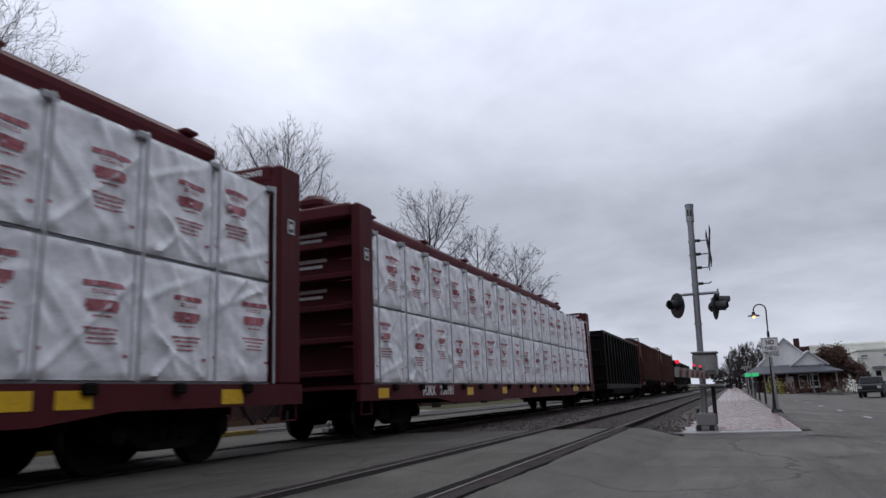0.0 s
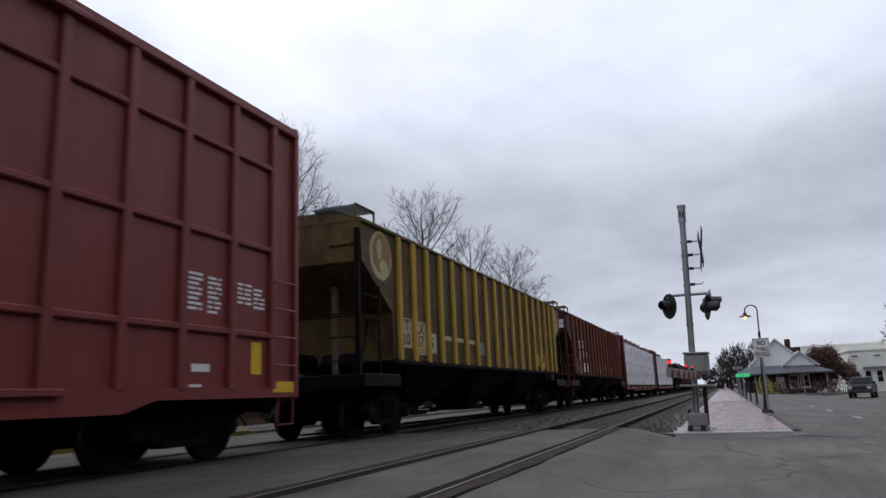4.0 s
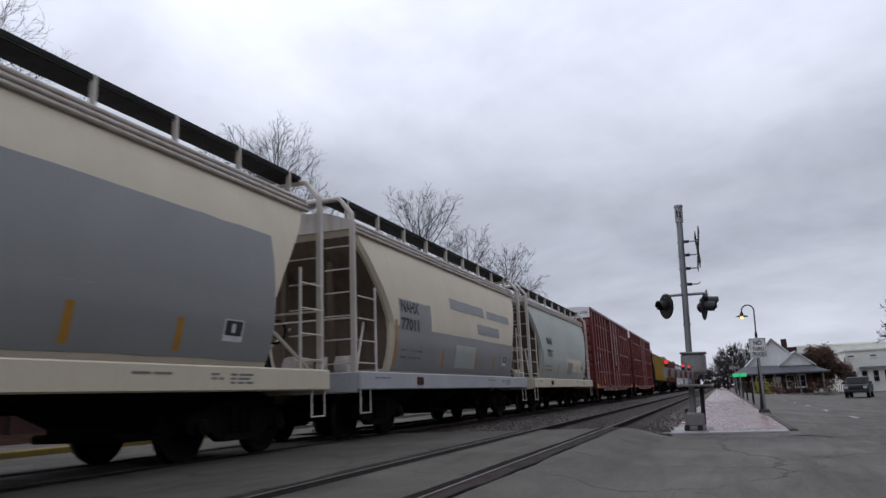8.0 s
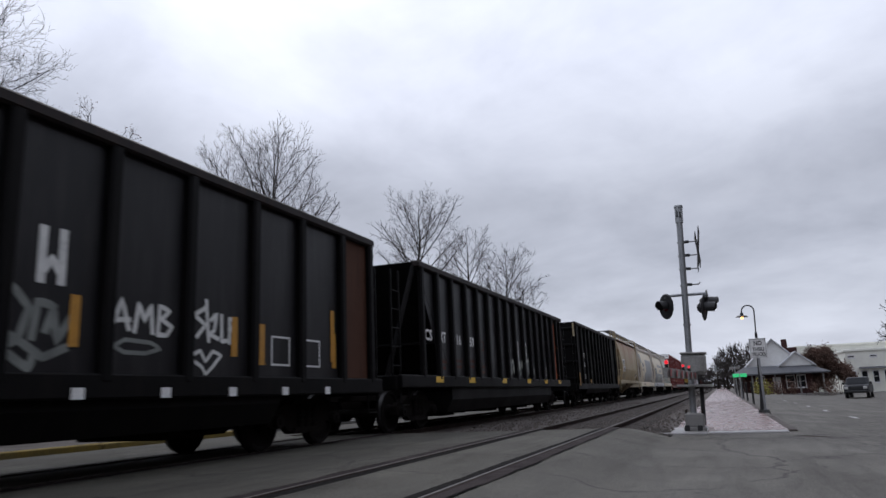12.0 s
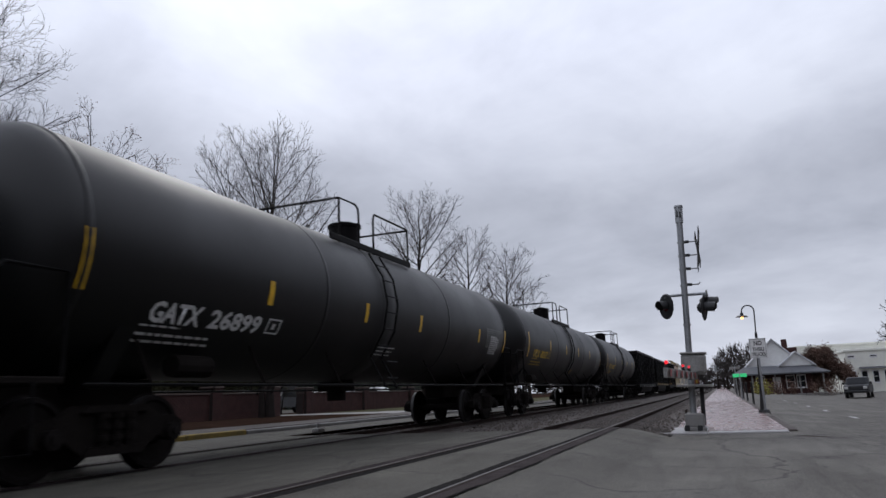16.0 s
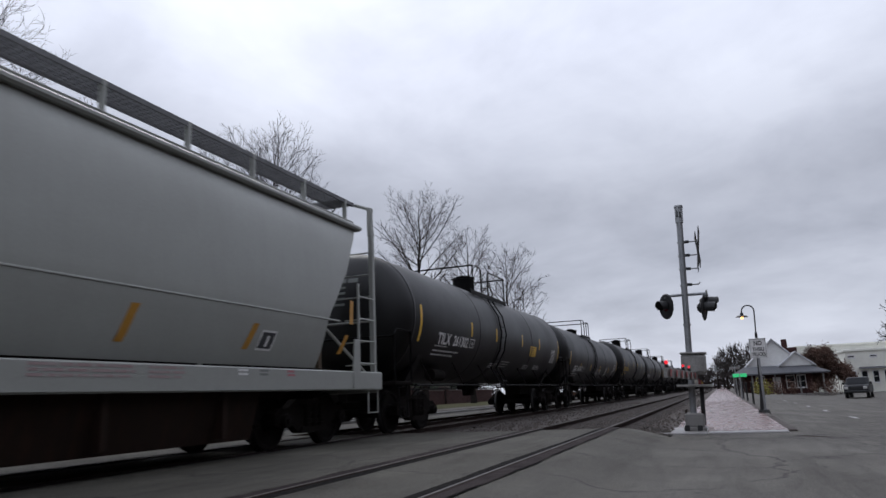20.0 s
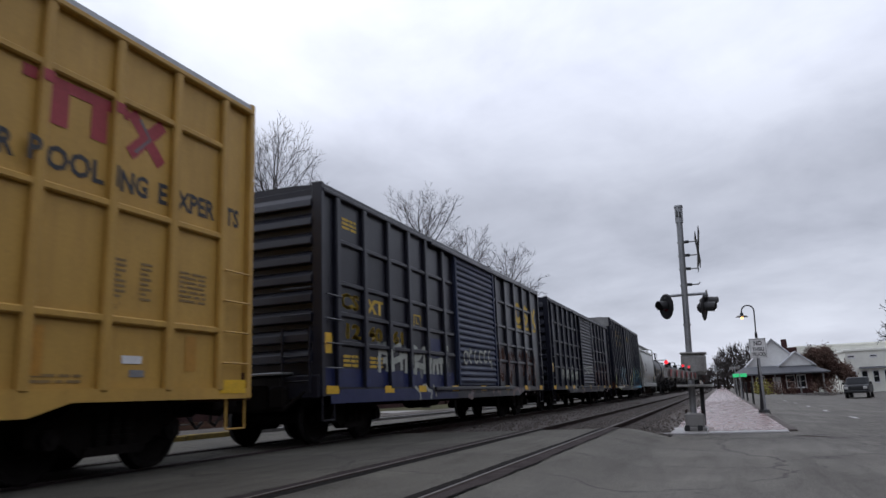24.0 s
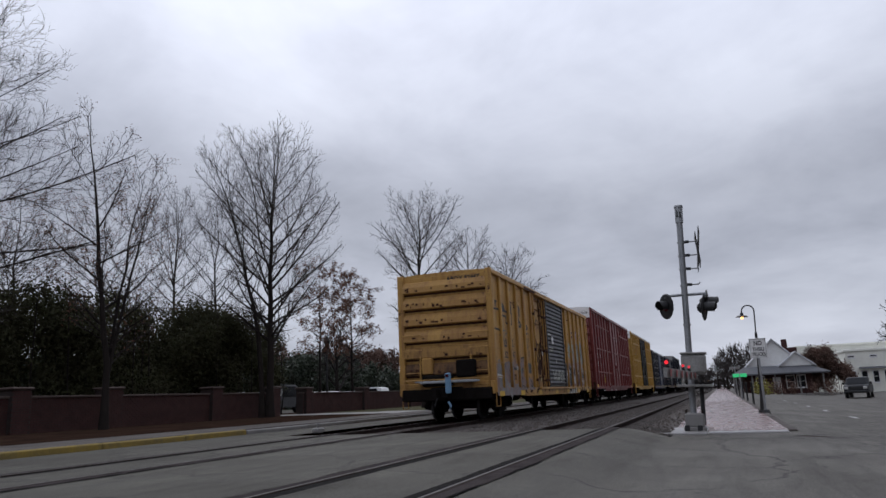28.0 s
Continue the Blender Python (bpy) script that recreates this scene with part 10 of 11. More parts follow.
def bundle_mesh(w, h, d, seed):
    """One wrapped lumber pack with slack, creased wrap on its outer face; its back lower corner is the origin, it looks along -y."""
    rng = random.Random(seed)
    nx, nz = 30, 32
    off = rng.uniform(0, 100)
    rs = [rng.uniform(-1, 1) for _ in range(8)]
    s = Shape()
    def bulge(i, k):
        u, t = i / nx, k / nz
        e = min(u, 1 - u, t, 1 - t)
        fold = noise.noise(Vector((u * 1.6 + off, t * 1.3 + u * 1.8, off))) * 0.045 + noise.noise(Vector((u * 4 + off, t * 2.4 - u * 5, off))) * 0.020 + abs(noise.noise(Vector((u * 2.4 + t * 3.2 + off, off, t * 1.6 - u * 2.6)))) * 0.065
        crease = 0.0
        for q, (ca, cb, cc) in enumerate(CREASES):
            dist = abs((u - 0.5) * ca + (t - 0.5) * cb + cc * rs[q] + 0.05 * noise.noise(Vector((u * 2, t * 2, off + q))))
            crease += max(0.0, 1 - dist / 0.04) * 0.042 * max(0.0, noise.noise(Vector((u * 1.7 + q, t * 1.7, off))) + 0.4)
        return -d + 0.04 - (fold * 0.85 + crease * 1.3 + 0.01) * min(1.0, e * 26)
    s.add([(0.006 + (w - 0.012) * i / nx, bulge(i, k), 0.006 + (h - 0.012) * k / nz) for i in range(nx + 1) for k in range(nz + 1)],
          [(i * (nz + 1) + k, (i + 1) * (nz + 1) + k, (i + 1) * (nz + 1) + k + 1, i * (nz + 1) + k + 1) for i in range(nx) for k in range(nz)])
    s.add([(0.006, 0, 0.006), (w - 0.006, 0, 0.006), (w - 0.006, 0, h - 0.006), (0.006, 0, h - 0.006), (0.006, -d + 0.03, 0.006), (w - 0.006, -d + 0.03, 0.006), (w - 0.006, -d + 0.03, h - 0.006), (0.006, -d + 0.03, h - 0.006)],
          [(0, 1, 5, 4), (2, 3, 7, 6), (1, 2, 6, 5), (3, 0, 4, 7)])
    me = s.mesh("lumber_pack", wrap_m, 50)
    p = Shape()
    yy = -d - 0.0
    def bar(x0, x1, z0, z1):
        # the print lies on the slack wrap and follows its folds
        m = 2
        col = [(x0 + (x1 - x0) * i / m, zz) for i in range(m + 1) for zz in (z0, z1)]
        p.add([(a, bulge(a / w * nx, b / h * nz) - 0.012, b) for a, b in col], [(2 * i, 2 * i + 2, 2 * i + 3, 2 * i + 1) for i in range(m)])
    cx = w * rng.uniform(0.28, 0.72)
    q = rng.uniform(-0.1, 0.07)
    def words(x0, x1, z0, z1, gap=0.016, word=(0.05, 0.14)):
        # a line of print as separate words
        x = x0
        while x < x1 - 0.02:
            e = min(x1, x + rng.uniform(*word))
            bar(x, e, z0, z1)
            x = e + gap
    # heading, a lighter line, a solid red block with ragged edge, then small print
    for hw, z0, z1, gap, word in ((0.27, 0.76, 0.795, 0.012, (0.1, 0.2)), (0.16, 0.705, 0.712, 0.03, (0.02, 0.05)), (0.16, 0.725, 0.732, 0.03, (0.02, 0.05)), (0.23, 0.60, 0.655, 0.004, (0.12, 0.3)), (0.2, 0.575, 0.596, 0.012, (0.06, 0.16)),
                                  (0.14, 0.535, 0.543, 0.02, (0.03, 0.08)), (0.27, 0.44, 0.45, 0.014, (0.05, 0.12)), (0.22, 0.405, 0.415, 0.014, (0.05, 0.12)), (0.18, 0.37, 0.378, 0.014, (0.04, 0.1)), (0.2, 0.335, 0.343, 0.014, (0.04, 0.1))):
        words(max(0.03, cx - hw * 0.92), min(w - 0.03, cx + hw * 0.92), (z0 + q) * h - 0.004, (z1 + q) * h + 0.004, gap, word)
    bar(w * 0.06, w * 0.1, 0.2 * h, 0.225 * h)
    bar(w * 0.9, w * 0.95, 0.17 * h, 0.195 * h)
    return me, p.mesh("printed_marks", ink_red)


BUNDLES = [bundle_mesh(1.26, 1.48, 1.3, 100 + k) for k in range(9)]
strap_m = material("pale_strap", (0.45, 0.45, 0.46), 0.6, scale=4, fine=30, bump=0)
strap_mesh = Shape().box(-0.012, 0.012, -1.425, -1.4, 1.03, 4.04).mesh("strap", strap_m)


def centre_beam(R, F, number):
    car, L = new_car("centre_beam_flatcar", "dark red centre-beam flatcar loaded with white-wrapped lumber", "flatcar", R, F, 2.35)
    for sy in (-1, 1):
        part("side_sill", Shape().prism_y([(-L / 2, 1.02), (L / 2, 1.02), (L / 2, 0.72), (L / 2 - 3.6, 0.72), (L / 2 - 4.6, 0.6), (-L / 2 + 4.6, 0.6), (-L / 2 + 3.6, 0.72), (-L / 2, 0.72)], sy * 1.42, sy * 1.5), beam_red, car)
        for k in range(17):
            x = -L / 2 + 1.4 + k * (L - 2.8) / 16
            part("winch", Shape().cbox(x - 0.09, x + 0.09, sy * 1.49, sy * 1.58, 0.9, 1.03, 0.02), steel_dark, car)
    part("deck", Shape().box(-L / 2, L / 2, -1.42, 1.42, 0.94, 1.01), beam_red, car)
    part("centre_sill", Shape().cbox(-L / 2 + 0.2, L / 2 - 0.2, -0.32, 0.32, 0.6, 0.94, 0.02), steel_dark, car)
    for sx in (-1, 1):
        x = sx * (L / 2 - 0.32)
        bh = part("bulkhead", Shape().cbox(x - sx * 0.28, x - sx * 0.2, -1.4, 1.4, 1.0, 4.3, 0.01), beam_red, car, "dark red end bulkhead")
        part("bulkhead_post", Shape().cbox(x - 0.3, x + 0.3, -1.5, -1.32, 1.0, 4.48, 0.05), beam_red, bh)
        part("bulkhead_post", Shape().cbox(x - 0.3, x + 0.3, 1.32, 1.5, 1.0, 4.48, 0.05), beam_red, bh)
        part("bulkhead_top", Shape().cbox(x - 0.295, x + 0.295, -1.315, 1.315, 4.2, 4.5, 0.05), beam_red, bh)
        for k in range(5):
            z = 1.25 + k * 0.62
            part("bulkhead_rib", Shape().cbox(x - sx * 0.21, x + sx * 0.16, -1.34, 1.34, z - 0.06, z + 0.06, 0.02), beam_red, bh)
        for k, z in enumerate((4.02, 3.48, 2.86)):
            part("stencilled_print", Shape().box(x - sx * 0.195, x - sx * 0.19, -0.5, 0.5, z, z + 0.07).box(x - sx * 0.195, x - sx * 0.19, -0.4, 0.3, z - 0.12, z - 0.06), ink_white, bh)
        ladder(car, x + sx * 0.2, -1.2, 1.3, 4.0, beam_red, "y", 0.35, 0.42, False, "end_ladder")
        plate(car, x - 0.12, x + 0.1, -1.505, 3.35, 3.62, ink_black, "placard", "small black placard")
        bx = Shape()
        for q in ((-0.1, 0.08, 3.37, 3.39), (-0.1, 0.08, 3.58, 3.6), (-0.1, -0.08, 3.37, 3.6), (0.06, 0.08, 3.37, 3.6), (-0.05, 0.03, 3.45, 3.53)):
            bx.box(x + q[0], x + q[1], -1.513, -1.51, q[2], q[3])
        part("placard_frame", bx, ink_white, car)
    part("centre_beam", Shape().cbox(-L / 2 + 0.6, L / 2 - 0.6, -0.3, 0.3, 4.64, 4.98, 0.12), beam_red, car)
    for k in range(14):
        x = -L / 2 + 1.3 + k * (L - 2.6) / 13
        part("beam_post", Shape().cbox(x - 0.08, x + 0.08, -0.1, 0.1, 1.0, 4.68, 0.02), beam_red, car)
        if k % 2:
            part("beam_gusset", Shape().cbox(x - 0.15, x + 0.15, -0.34, 0.34, 4.94, 5.02, 0.03), beam_red, car)
    rng = random.Random(int(number))
    n = 17
    w = (L - 1.5) / n
    for row in range(2):
        for k in range(n):
            for sy in (-1, 1):
                me, pr = BUNDLES[rng.randrange(9)]
                x = -L / 2 + 0.75 + w * k
                z = 1.06 + row * 1.51
                m = Matrix.Translation((x, -0.12, z)) @ Matrix.Diagonal((w / 1.26, 1, 1, 1)) if sy < 0 else Matrix.Translation((x + w, 0.12, z)) @ Matrix.Rotation(math.pi, 4, "Z") @ Matrix.Diagonal((w / 1.26, 1, 1, 1))
                b = part("lumber_pack", me, None, car, "white plastic-wrapped lumber pack" if sy < 0 else "", at=m)
                part("print", pr, None, b, kind="stuff")
    for row in range(2):
        part("dunnage", Shape().box(-L / 2 + 0.7, L / 2 - 0.7, -1.38, -0.2, 2.525 if row else 1.012, 2.565 if row else 1.055), grating_m, car)
    for k in range(n + 1):
        x = -L / 2 + 0.75 + w * k
        part("strap", strap_mesh, None, car, at=(x + (0.02 if k == 0 else (-0.02 if k == n else 0)), -0.1, 0))
        part("strap_corner", Shape().cbox(x - 0.09, x + 0.09, -1.47, -1.32, 3.96, 4.05, 0.01), galv, car)
    letter(car, "FURX", 2.8 - L / 2, -1.505, 0.79, 0.2, ink_white, 0.72)
    letter(car, number, 3.78 - L / 2, -1.505, 0.79, 0.2, ink_white, 0.85)
    for x in (0.7, 5.6, 8.6, 12.0, 15.5, 18.6, L - 4.4, L - 1.9):
        plate(car, x - L / 2, x + 0.45 - L / 2, -1.503, 0.76, 0.95, reflect_y, "reflector", "yellow reflector patch")
    end_letter(car, "& UNLOADING", L / 2 - 0.618, -0.3, 4.33, 0.085, ink_white, 0.85)
    corner_steps(car, L, beam_red, 1.45, 0.9)
    return car


# ---- the consist, from the head to the last wagon ----
OPEN_POSTS = tuple(0.09 + k * 1.12 for k in range(14))
for k in range(5):
    a = 262.0 + 17.0 * k
    if k in (0, 3, 4):
        open_hopper(a, a + 15.6, "black open-top hopper car far ahead in the train", a + 0.3, a + 15.3, OPEN_POSTS[:14], 0.95, 3.9, "square", False)
    else:
        ribbed_hopper(a, a + 15.7, "brown ribbed covered hopper far ahead in the train", brown_hop, brown_hop, tuple(1.6 + 0.9 * j for j in range(15)), 1.45, 4.2, brown_hop)

centre_beam(235.3, 258.9, "738181")
centre_beam(209.7, 233.4, "738182")

BROWN_POSTS = (1.1, 2.07, 3.02, 3.95, 4.9, 5.86, 6.8, 7.77, 8.77, 9.77, 10.78, 11.82, 12.81, 13.8, 14.75, 15.55, 16.3)
car, L = ribbed_hopper(190.4, 208.3, "rust-brown ribbed covered hopper car", brown_hop, post_brown, BROWN_POSTS, 1.5, 4.22, rust_panel)
for s, x, z, w in (("MO", 2.42, 2.8, 0.46), ("CX", 3.27, 2.86, 0.44), ("97", 2.44, 2.3, 0.4), ("40", 3.3, 2.35, 0.38), ("41", 4.14, 2.37, 0.36)):
    plate(car, x - 0.06 - L / 2, x + w + 0.06 - L / 2, -1.503, z - 0.05, z + 0.3, ink_white, "number_panel", "white number panel")
    letter(car, s, x - L / 2, -1.508, z, 0.24, ink_black, w)
for x, w in ((3.15, 0.74), (4.1, 0.66)):
    plate(car, x - L / 2, x + w - L / 2, -1.503, 1.66, 2.08, white_end, "stencil_panel", "pale data panel")
    stencil(car, x + 0.12 - L / 2, -1.505, 1.98, 0.5, 2, tag_grey, 5, 0.07, 0.09)
rng = random.Random(31)
tags = [[(2.36, 2.08), (2.5, 2.2), (2.75, 2.16), (2.9, 2.14)], [(2.5, 2.14), (2.56, 1.86), (2.7, 1.84)], [(2.72, 1.95), (2.84, 2.05), (2.92, 1.9), (2.78, 1.82), (2.72, 1.95)], [(2.95, 2.04), (3.05, 1.86), (3.02, 1.72)], [(2.4, 1.9), (2.62, 1.66), (2.75, 1.8), (2.9, 1.62), (2.95, 1.85), (3.1, 1.78)], [(2.55, 1.75), (2.62, 1.6), (2.85, 1.58)]]
decal(car, L, strokes(tags, 0.055), tag_chalk, BROWN_POSTS, 0.17, 0.002, base=1.504, label="chalky white graffiti tag")
decal(car, L, blotches(7.95, 8.38, 1.74, 1.88, 14, rng, (0.03, 0.09), 0.6) + blotches(8.7, 8.8, 1.72, 1.98, 5, rng, (0.02, 0.05)), tag_chalk, BROWN_POSTS, 0.17, 0.002, base=1.504, label="smeared chalk marks")
decal(car, L, strokes([[(9.9, 2.2), (9.96, 1.95), (10.08, 2.12), (10.1, 1.92)], [(10.15, 2.05), (10.3, 2.08), (10.2, 1.88), (10.32, 1.9)], [(10.36, 2.08), (10.4, 1.9), (10.52, 2.06), (10.56, 1.88)], [(9.94, 1.8), (10.15, 1.74), (10.3, 1.82), (10.5, 1.72)]], 0.05) + strokes([[(15.6, 2.1), (15.7, 1.86), (15.8, 2.08), (15.9, 1.84)], [(16.0, 2.0), (16.12, 1.96), (16.06, 1.82), (15.98, 1.92), (16.0, 2.0)], [(16.5, 2.26), (16.6, 2.05), (16.7, 2.2), (16.82, 2.0)]], 0.045), tag_chalk, BROWN_POSTS, 0.17, 0.002, base=1.504)
stencil(car, 13.78 - L / 2, -1.505, 2.02, 0.5, 3, tag_chalk, 61, 0.05, 0.06)
plate(car, 14.7 - L / 2, 15.14 - L / 2, -1.504, 1.78, 2.1, tag_grey, "stencil_panel", "outlined black data panel")
plate(car, 14.73 - L / 2, 15.11 - L / 2, -1.507, 1.81, 2.07, ink_black, "stencil_panel")
for x, z, m in ((3.92, 1.64, reflect_o), (7.68, 1.62, reflect_y), (11.9, 1.56, reflect_o)):
    plate(car, x - L / 2, x + 0.12 - L / 2, -1.594, z, z + 0.46, m)
plate(car, -L / 2 + 1.4, -L / 2 + 1.52, -1.6, 1.6, 2.2, reflect_o)
for z in (3.56, 3.76):
    part("number_panel", Shape().box(-L / 2 + 0.03, -L / 2 + 0.055, -1.42, -0.95, z, z + 0.17), ink_white, car, "white end number panel")

OLIVE_POSTS = (0.95, 1.7, 2.47, 3.24, 4.1, 4.96, 5.85, 6.77, 7.68, 8.6, 9.5, 10.44, 11.4, 12.32, 13.22, 14.11, 15.0, 15.8, 16.53, 17.2)
car, L = ribbed_hopper(170.9, 188.9, "dirty olive ribbed hopper car with yellow side posts", olive_hop, post_yellow, OLIVE_POSTS[1:-1], 1.52, 4.2, black_car)
for x0_, x1_, z0_, z1_ in ((1.79, 2.38, 1.8, 2.44), (2.56, 3.15, 1.68, 2.42), (3.33, 3.8, 1.74, 2.2)):
    plate(car, x0_ - L / 2, x1_ - L / 2, -1.503, z0_, z1_, cream_panel, "number_panel", "pale chalky number panel")
for s, x, z, w in (("IT", 1.88, 2.17, 0.36), ("LX", 2.62, 2.15, 0.44), ("20", 1.84, 1.87, 0.46), ("07", 2.62, 1.86, 0.44), ("5", 3.42, 1.86, 0.2)):
    letter(car, s, x - L / 2, -1.508, z, 0.24, olive_ink, w)
stencil(car, 2.6 - L / 2, -1.506, 1.8, 0.5, 2, tag_orange, 36, 0.03, 0.02)
for x0_, x1_, z0_ in ((4.2, 4.86, 2.1), (5.06, 5.74, 2.1), (5.95, 6.66, 2.1)):
    plate(car, x0_ - L / 2, x1_ - L / 2, -1.503, z0_, z0_ + 0.1, cream_panel, "stencil_panel", "pale painted-out band")
plate(car, 6.88 - L / 2, 7.5 - L / 2, -1.503, 1.84, 2.18, tag_grey, "stencil_panel", "faded grey data panel")
rng = random.Random(12)
for cx, cz, r in ((0.93, 3.62, 0.5), (17.08, 3.62, 0.46)):
    decal(car, L, [blob(cx, cz, r, r * 1.02, rng, 30, 0.02)], cream_panel, base=1.502, label="round pale painted emblem", name="emblem_disc")
    decal(car, L, [blob(cx + 0.04, cz + 0.03, r * 0.86, r * 0.86, rng, 24, 0.06)], emblem_tan, base=1.505, label="worn yellow face of the emblem", name="emblem_disc")
    decal(car, L, [blob(cx + 0.12, cz - 0.24, r * 0.42, r * 0.3, rng, 12, 0.2), blob(cx - 0.08, cz + 0.12, r * 0.22, r * 0.4, rng, 12, 0.2)] + strokes([[(cx + 0.02, cz - 0.05), (cx + 0.05, cz - 0.3), (cx + 0.01, cz - 0.5)]], 0.03), cream_panel, base=1.508, label="pale worn spots of the emblem", name="emblem_disc")
plate(car, 13.33 - L / 2, 13.98 - L / 2, -1.504, 1.7, 2.14, reflect_o, "painted_square", "bright yellow square")
plate(car, 14.22 - L / 2, 14.9 - L / 2, -1.504, 1.62, 2.12, reflect_o, "stencil_panel")
plate(car, 14.3 - L / 2, 14.72 - L / 2, -1.507, 1.86, 2.06, ink_black, "stencil_panel")
plate(car, 14.28 - L / 2, 14.78 - L / 2, -1.507, 1.74, 1.78, ink_white, "stencil_panel")
plate(car, 14.42 - L / 2, 14.5 - L / 2, -1.509, 1.88, 2.04, ink_white, "stencil_panel")
part("slot", Shape().cbox(15.1 - L / 2, 15.6 - L / 2, -1.52, -1.49, 2.0, 2.86, 0.01), black_car, car, "dark recessed slot")
graffiti(car, 9.62 - L / 2, 10.3 - L / 2, -1.505, 1.68, 2.0, 3, tag_grey, 35, 0.03)
plate(car, 15.92 - L / 2, 16.06 - L / 2, -1.504, 1.85, 2.02, ink_white, "stencil_panel")
plate(car, 15.88 - L / 2, 16.35 - L / 2, -1.506, 1.6, 1.76, tag_orange, "stencil_panel")

red_boxcar(152.3, 168.7, "172345", 1)
red_boxcar(133.9, 150.3, "172385", 2)

car, L = round_hopper(120.2, 132.5, "pale green and cream round-sided covered hopper", green_hop, cream_hop, hop_roof, "bulged", "bar")
side_patch(car, L, 6.2 - L / 2, 9.4 - L / 2, 1.6, 2.15, cream_hop, "bulged")
side_patch(car, L, 6.3 - L / 2, 7.4 - L / 2, 1.5, 2.0, greyblue, "bulged", 0.007)
hopper_common(car, L, "bulged", [("NAHX", 2.4, 2.6, 0.26, ink_black, 0.95), ("77217", 2.4, 2.12, 0.26, ink_black, 0.95)], seed=3)
car, L = round_hopper(106.9, 119.1, "cream covered hopper with grey-blue lower paint patches", cream_hop, pale_blue, hop_roof, "bulged", "bar")
for x0_, x1_, z0_, z1_, m, lift in ((1.5, 10.9, 1.3, 2.25, greyblue, 0.004), (1.86, 3.65, 2.24, 2.84, greyblue, 0.006), (5.06, 7.83, 2.92, 3.2, greyblue, 0.006), (8.12, 10.45, 2.93, 3.16, greyblue, 0.006), (7.09, 9.18, 2.4, 2.69, greyblue, 0.006), (5.3, 6.86, 1.44, 2.02, green_hop, 0.007)):
    side_patch(car, L, x0_ - L / 2, x1_ - L / 2, z0_, z1_, m, "bulged", lift)
hopper_common(car, L, "bulged", [("NAHX", 1.93, 2.57, 0.24, ink_black, 0.97), ("77011", 1.91, 2.19, 0.24, ink_black, 0.95)], seed=4)
car, L = round_hopper(93.6, 105.8, "cream covered hopper with large grey-blue painted-out areas", cream_hop, cream_hop, hop_roof, "bulged", "bar")
side_patch(car, L, 0.6 - L / 2, 2.1 - L / 2, 2.9, 3.7, greyblue, "bulged")
side_patch(car, L, 5.2 - L / 2, 10.6 - L / 2, 2.1, 3.3, greyblue, "bulged")
side_patch(car, L, 3.7 - L / 2, 10.6 - L / 2, 1.35, 2.1, greyblue, "bulged", 0.005)
side_patch(car, L, 2.5 - L / 2, 3.5 - L / 2, 2.58, 2.95, greyblue, "bulged", 0.005)
hopper_common(car, L, "bulged", [("NAHX", 2.5, 2.65, 0.26, ink_black, 0.95), ("77017", 2.35, 2.2, 0.26, ink_black, 1.0)], seed=5)
car, L = round_hopper(80.4, 92.5, "rust-streaked tan covered hopper car", tan_rust, tan_hop, tan_hop, "slab", "mesh", 1.15, 0.20, bay_tan, rust_panel)
for s, x, z, w in (("MBKX", 2.15, 2.5, 0.85), ("101263", 2.1, 2.02, 0.95)):
    side_patch(car, L, x - 0.08 - L / 2, x + w + 0.08 - L / 2, z - 0.06, z + 0.32, ink_white, "slab", 0.006, "number_panel", "white number panel")
hopper_common(car, L, "slab", [("MBKX", 2.15, 2.5, 0.25, ink_black, 0.85), ("101263", 2.1, 2.02, 0.25, ink_black, 0.95)], seed=6)
end_letter(car, "MBKX", -L / 2 + 0.2, -0.7, 3.85, 0.16, ink_black, 0.5)

car, L, a = open_hopper(65.0, 79.3, "black square-ended open hopper with white corner patch", 65.3, 79.0, (0.1, 1.36, 2.46, 3.5, 4.66, 5.76, 6.8, 7.9, 9.0, 10.12, 11.19, 13.05, 13.6), 0.98, 4.0, "square", False, 0.62)
plate(car, a + 0.02, a + 0.0 + 0.02 + 0.001, -1.5, 3.35, 3.8, ink_white)
part("corner_patch", Shape().box(a - 0.36, a - 0.02, -1.53, -1.5, 3.3, 3.92), tan_hop, car, "pale corner patch")
letter(car, "PPX", a + 2.0, -1.505, 2.35, 0.24, ink_white, 0.55)
letter(car, "12", a + 2.0, -1.505, 1.95, 0.22, ink_white, 0.3)
stencil(car, a + 2.0, -1.505, 1.55, 0.5, 3, ink_white, 8)
plate(car, a + 0.0, a + 0.22, -1.615, 1.0, 1.6, reflect_o)
plate(car, L / 2 - 0.62, L / 2 - 0.4, -1.615, 1.0, 1.6, reflect_o)
plate(car, a + 11.6, a + 11.95, -1.504, 1.8, 2.3, ink_white, "white_placard", "white placard")
plate(car, a + 11.75, a + 11.95, -1.504, 1.45, 1.62, ink_white, "white_placard")
plate(car, a + 3.0, a + 3.35, -1.604, 1.12, 1.3, reflect_o)
plate(car, a + 6.0, a + 6.4, -1.504, 1.15, 1.28, reflect_o)
plate(car, a + 4.95, a + 5.05, -1.504, 1.15, 1.3, ink_white)
chalk(car, a + 3.68, 1.18, 0.8, 0.8, (((0.1, 0.75), (0.25, 0.95), (0.55, 0.98)), ((0.25, 0.85), (0.15, 0.4), (0.05, 0.1), (0.4, 0.15), (0.7, 0.5), (0.75, 0.8), (0.6, 0.6), (0.62, 0.2), (0.9, 0.0)), ((0.68, 0.7), (0.95, 0.78), (1.0, 0.6), (0.75, 0.3), (0.55, 0.12), (0.8, 0.1))), 0.03, tag_grey)
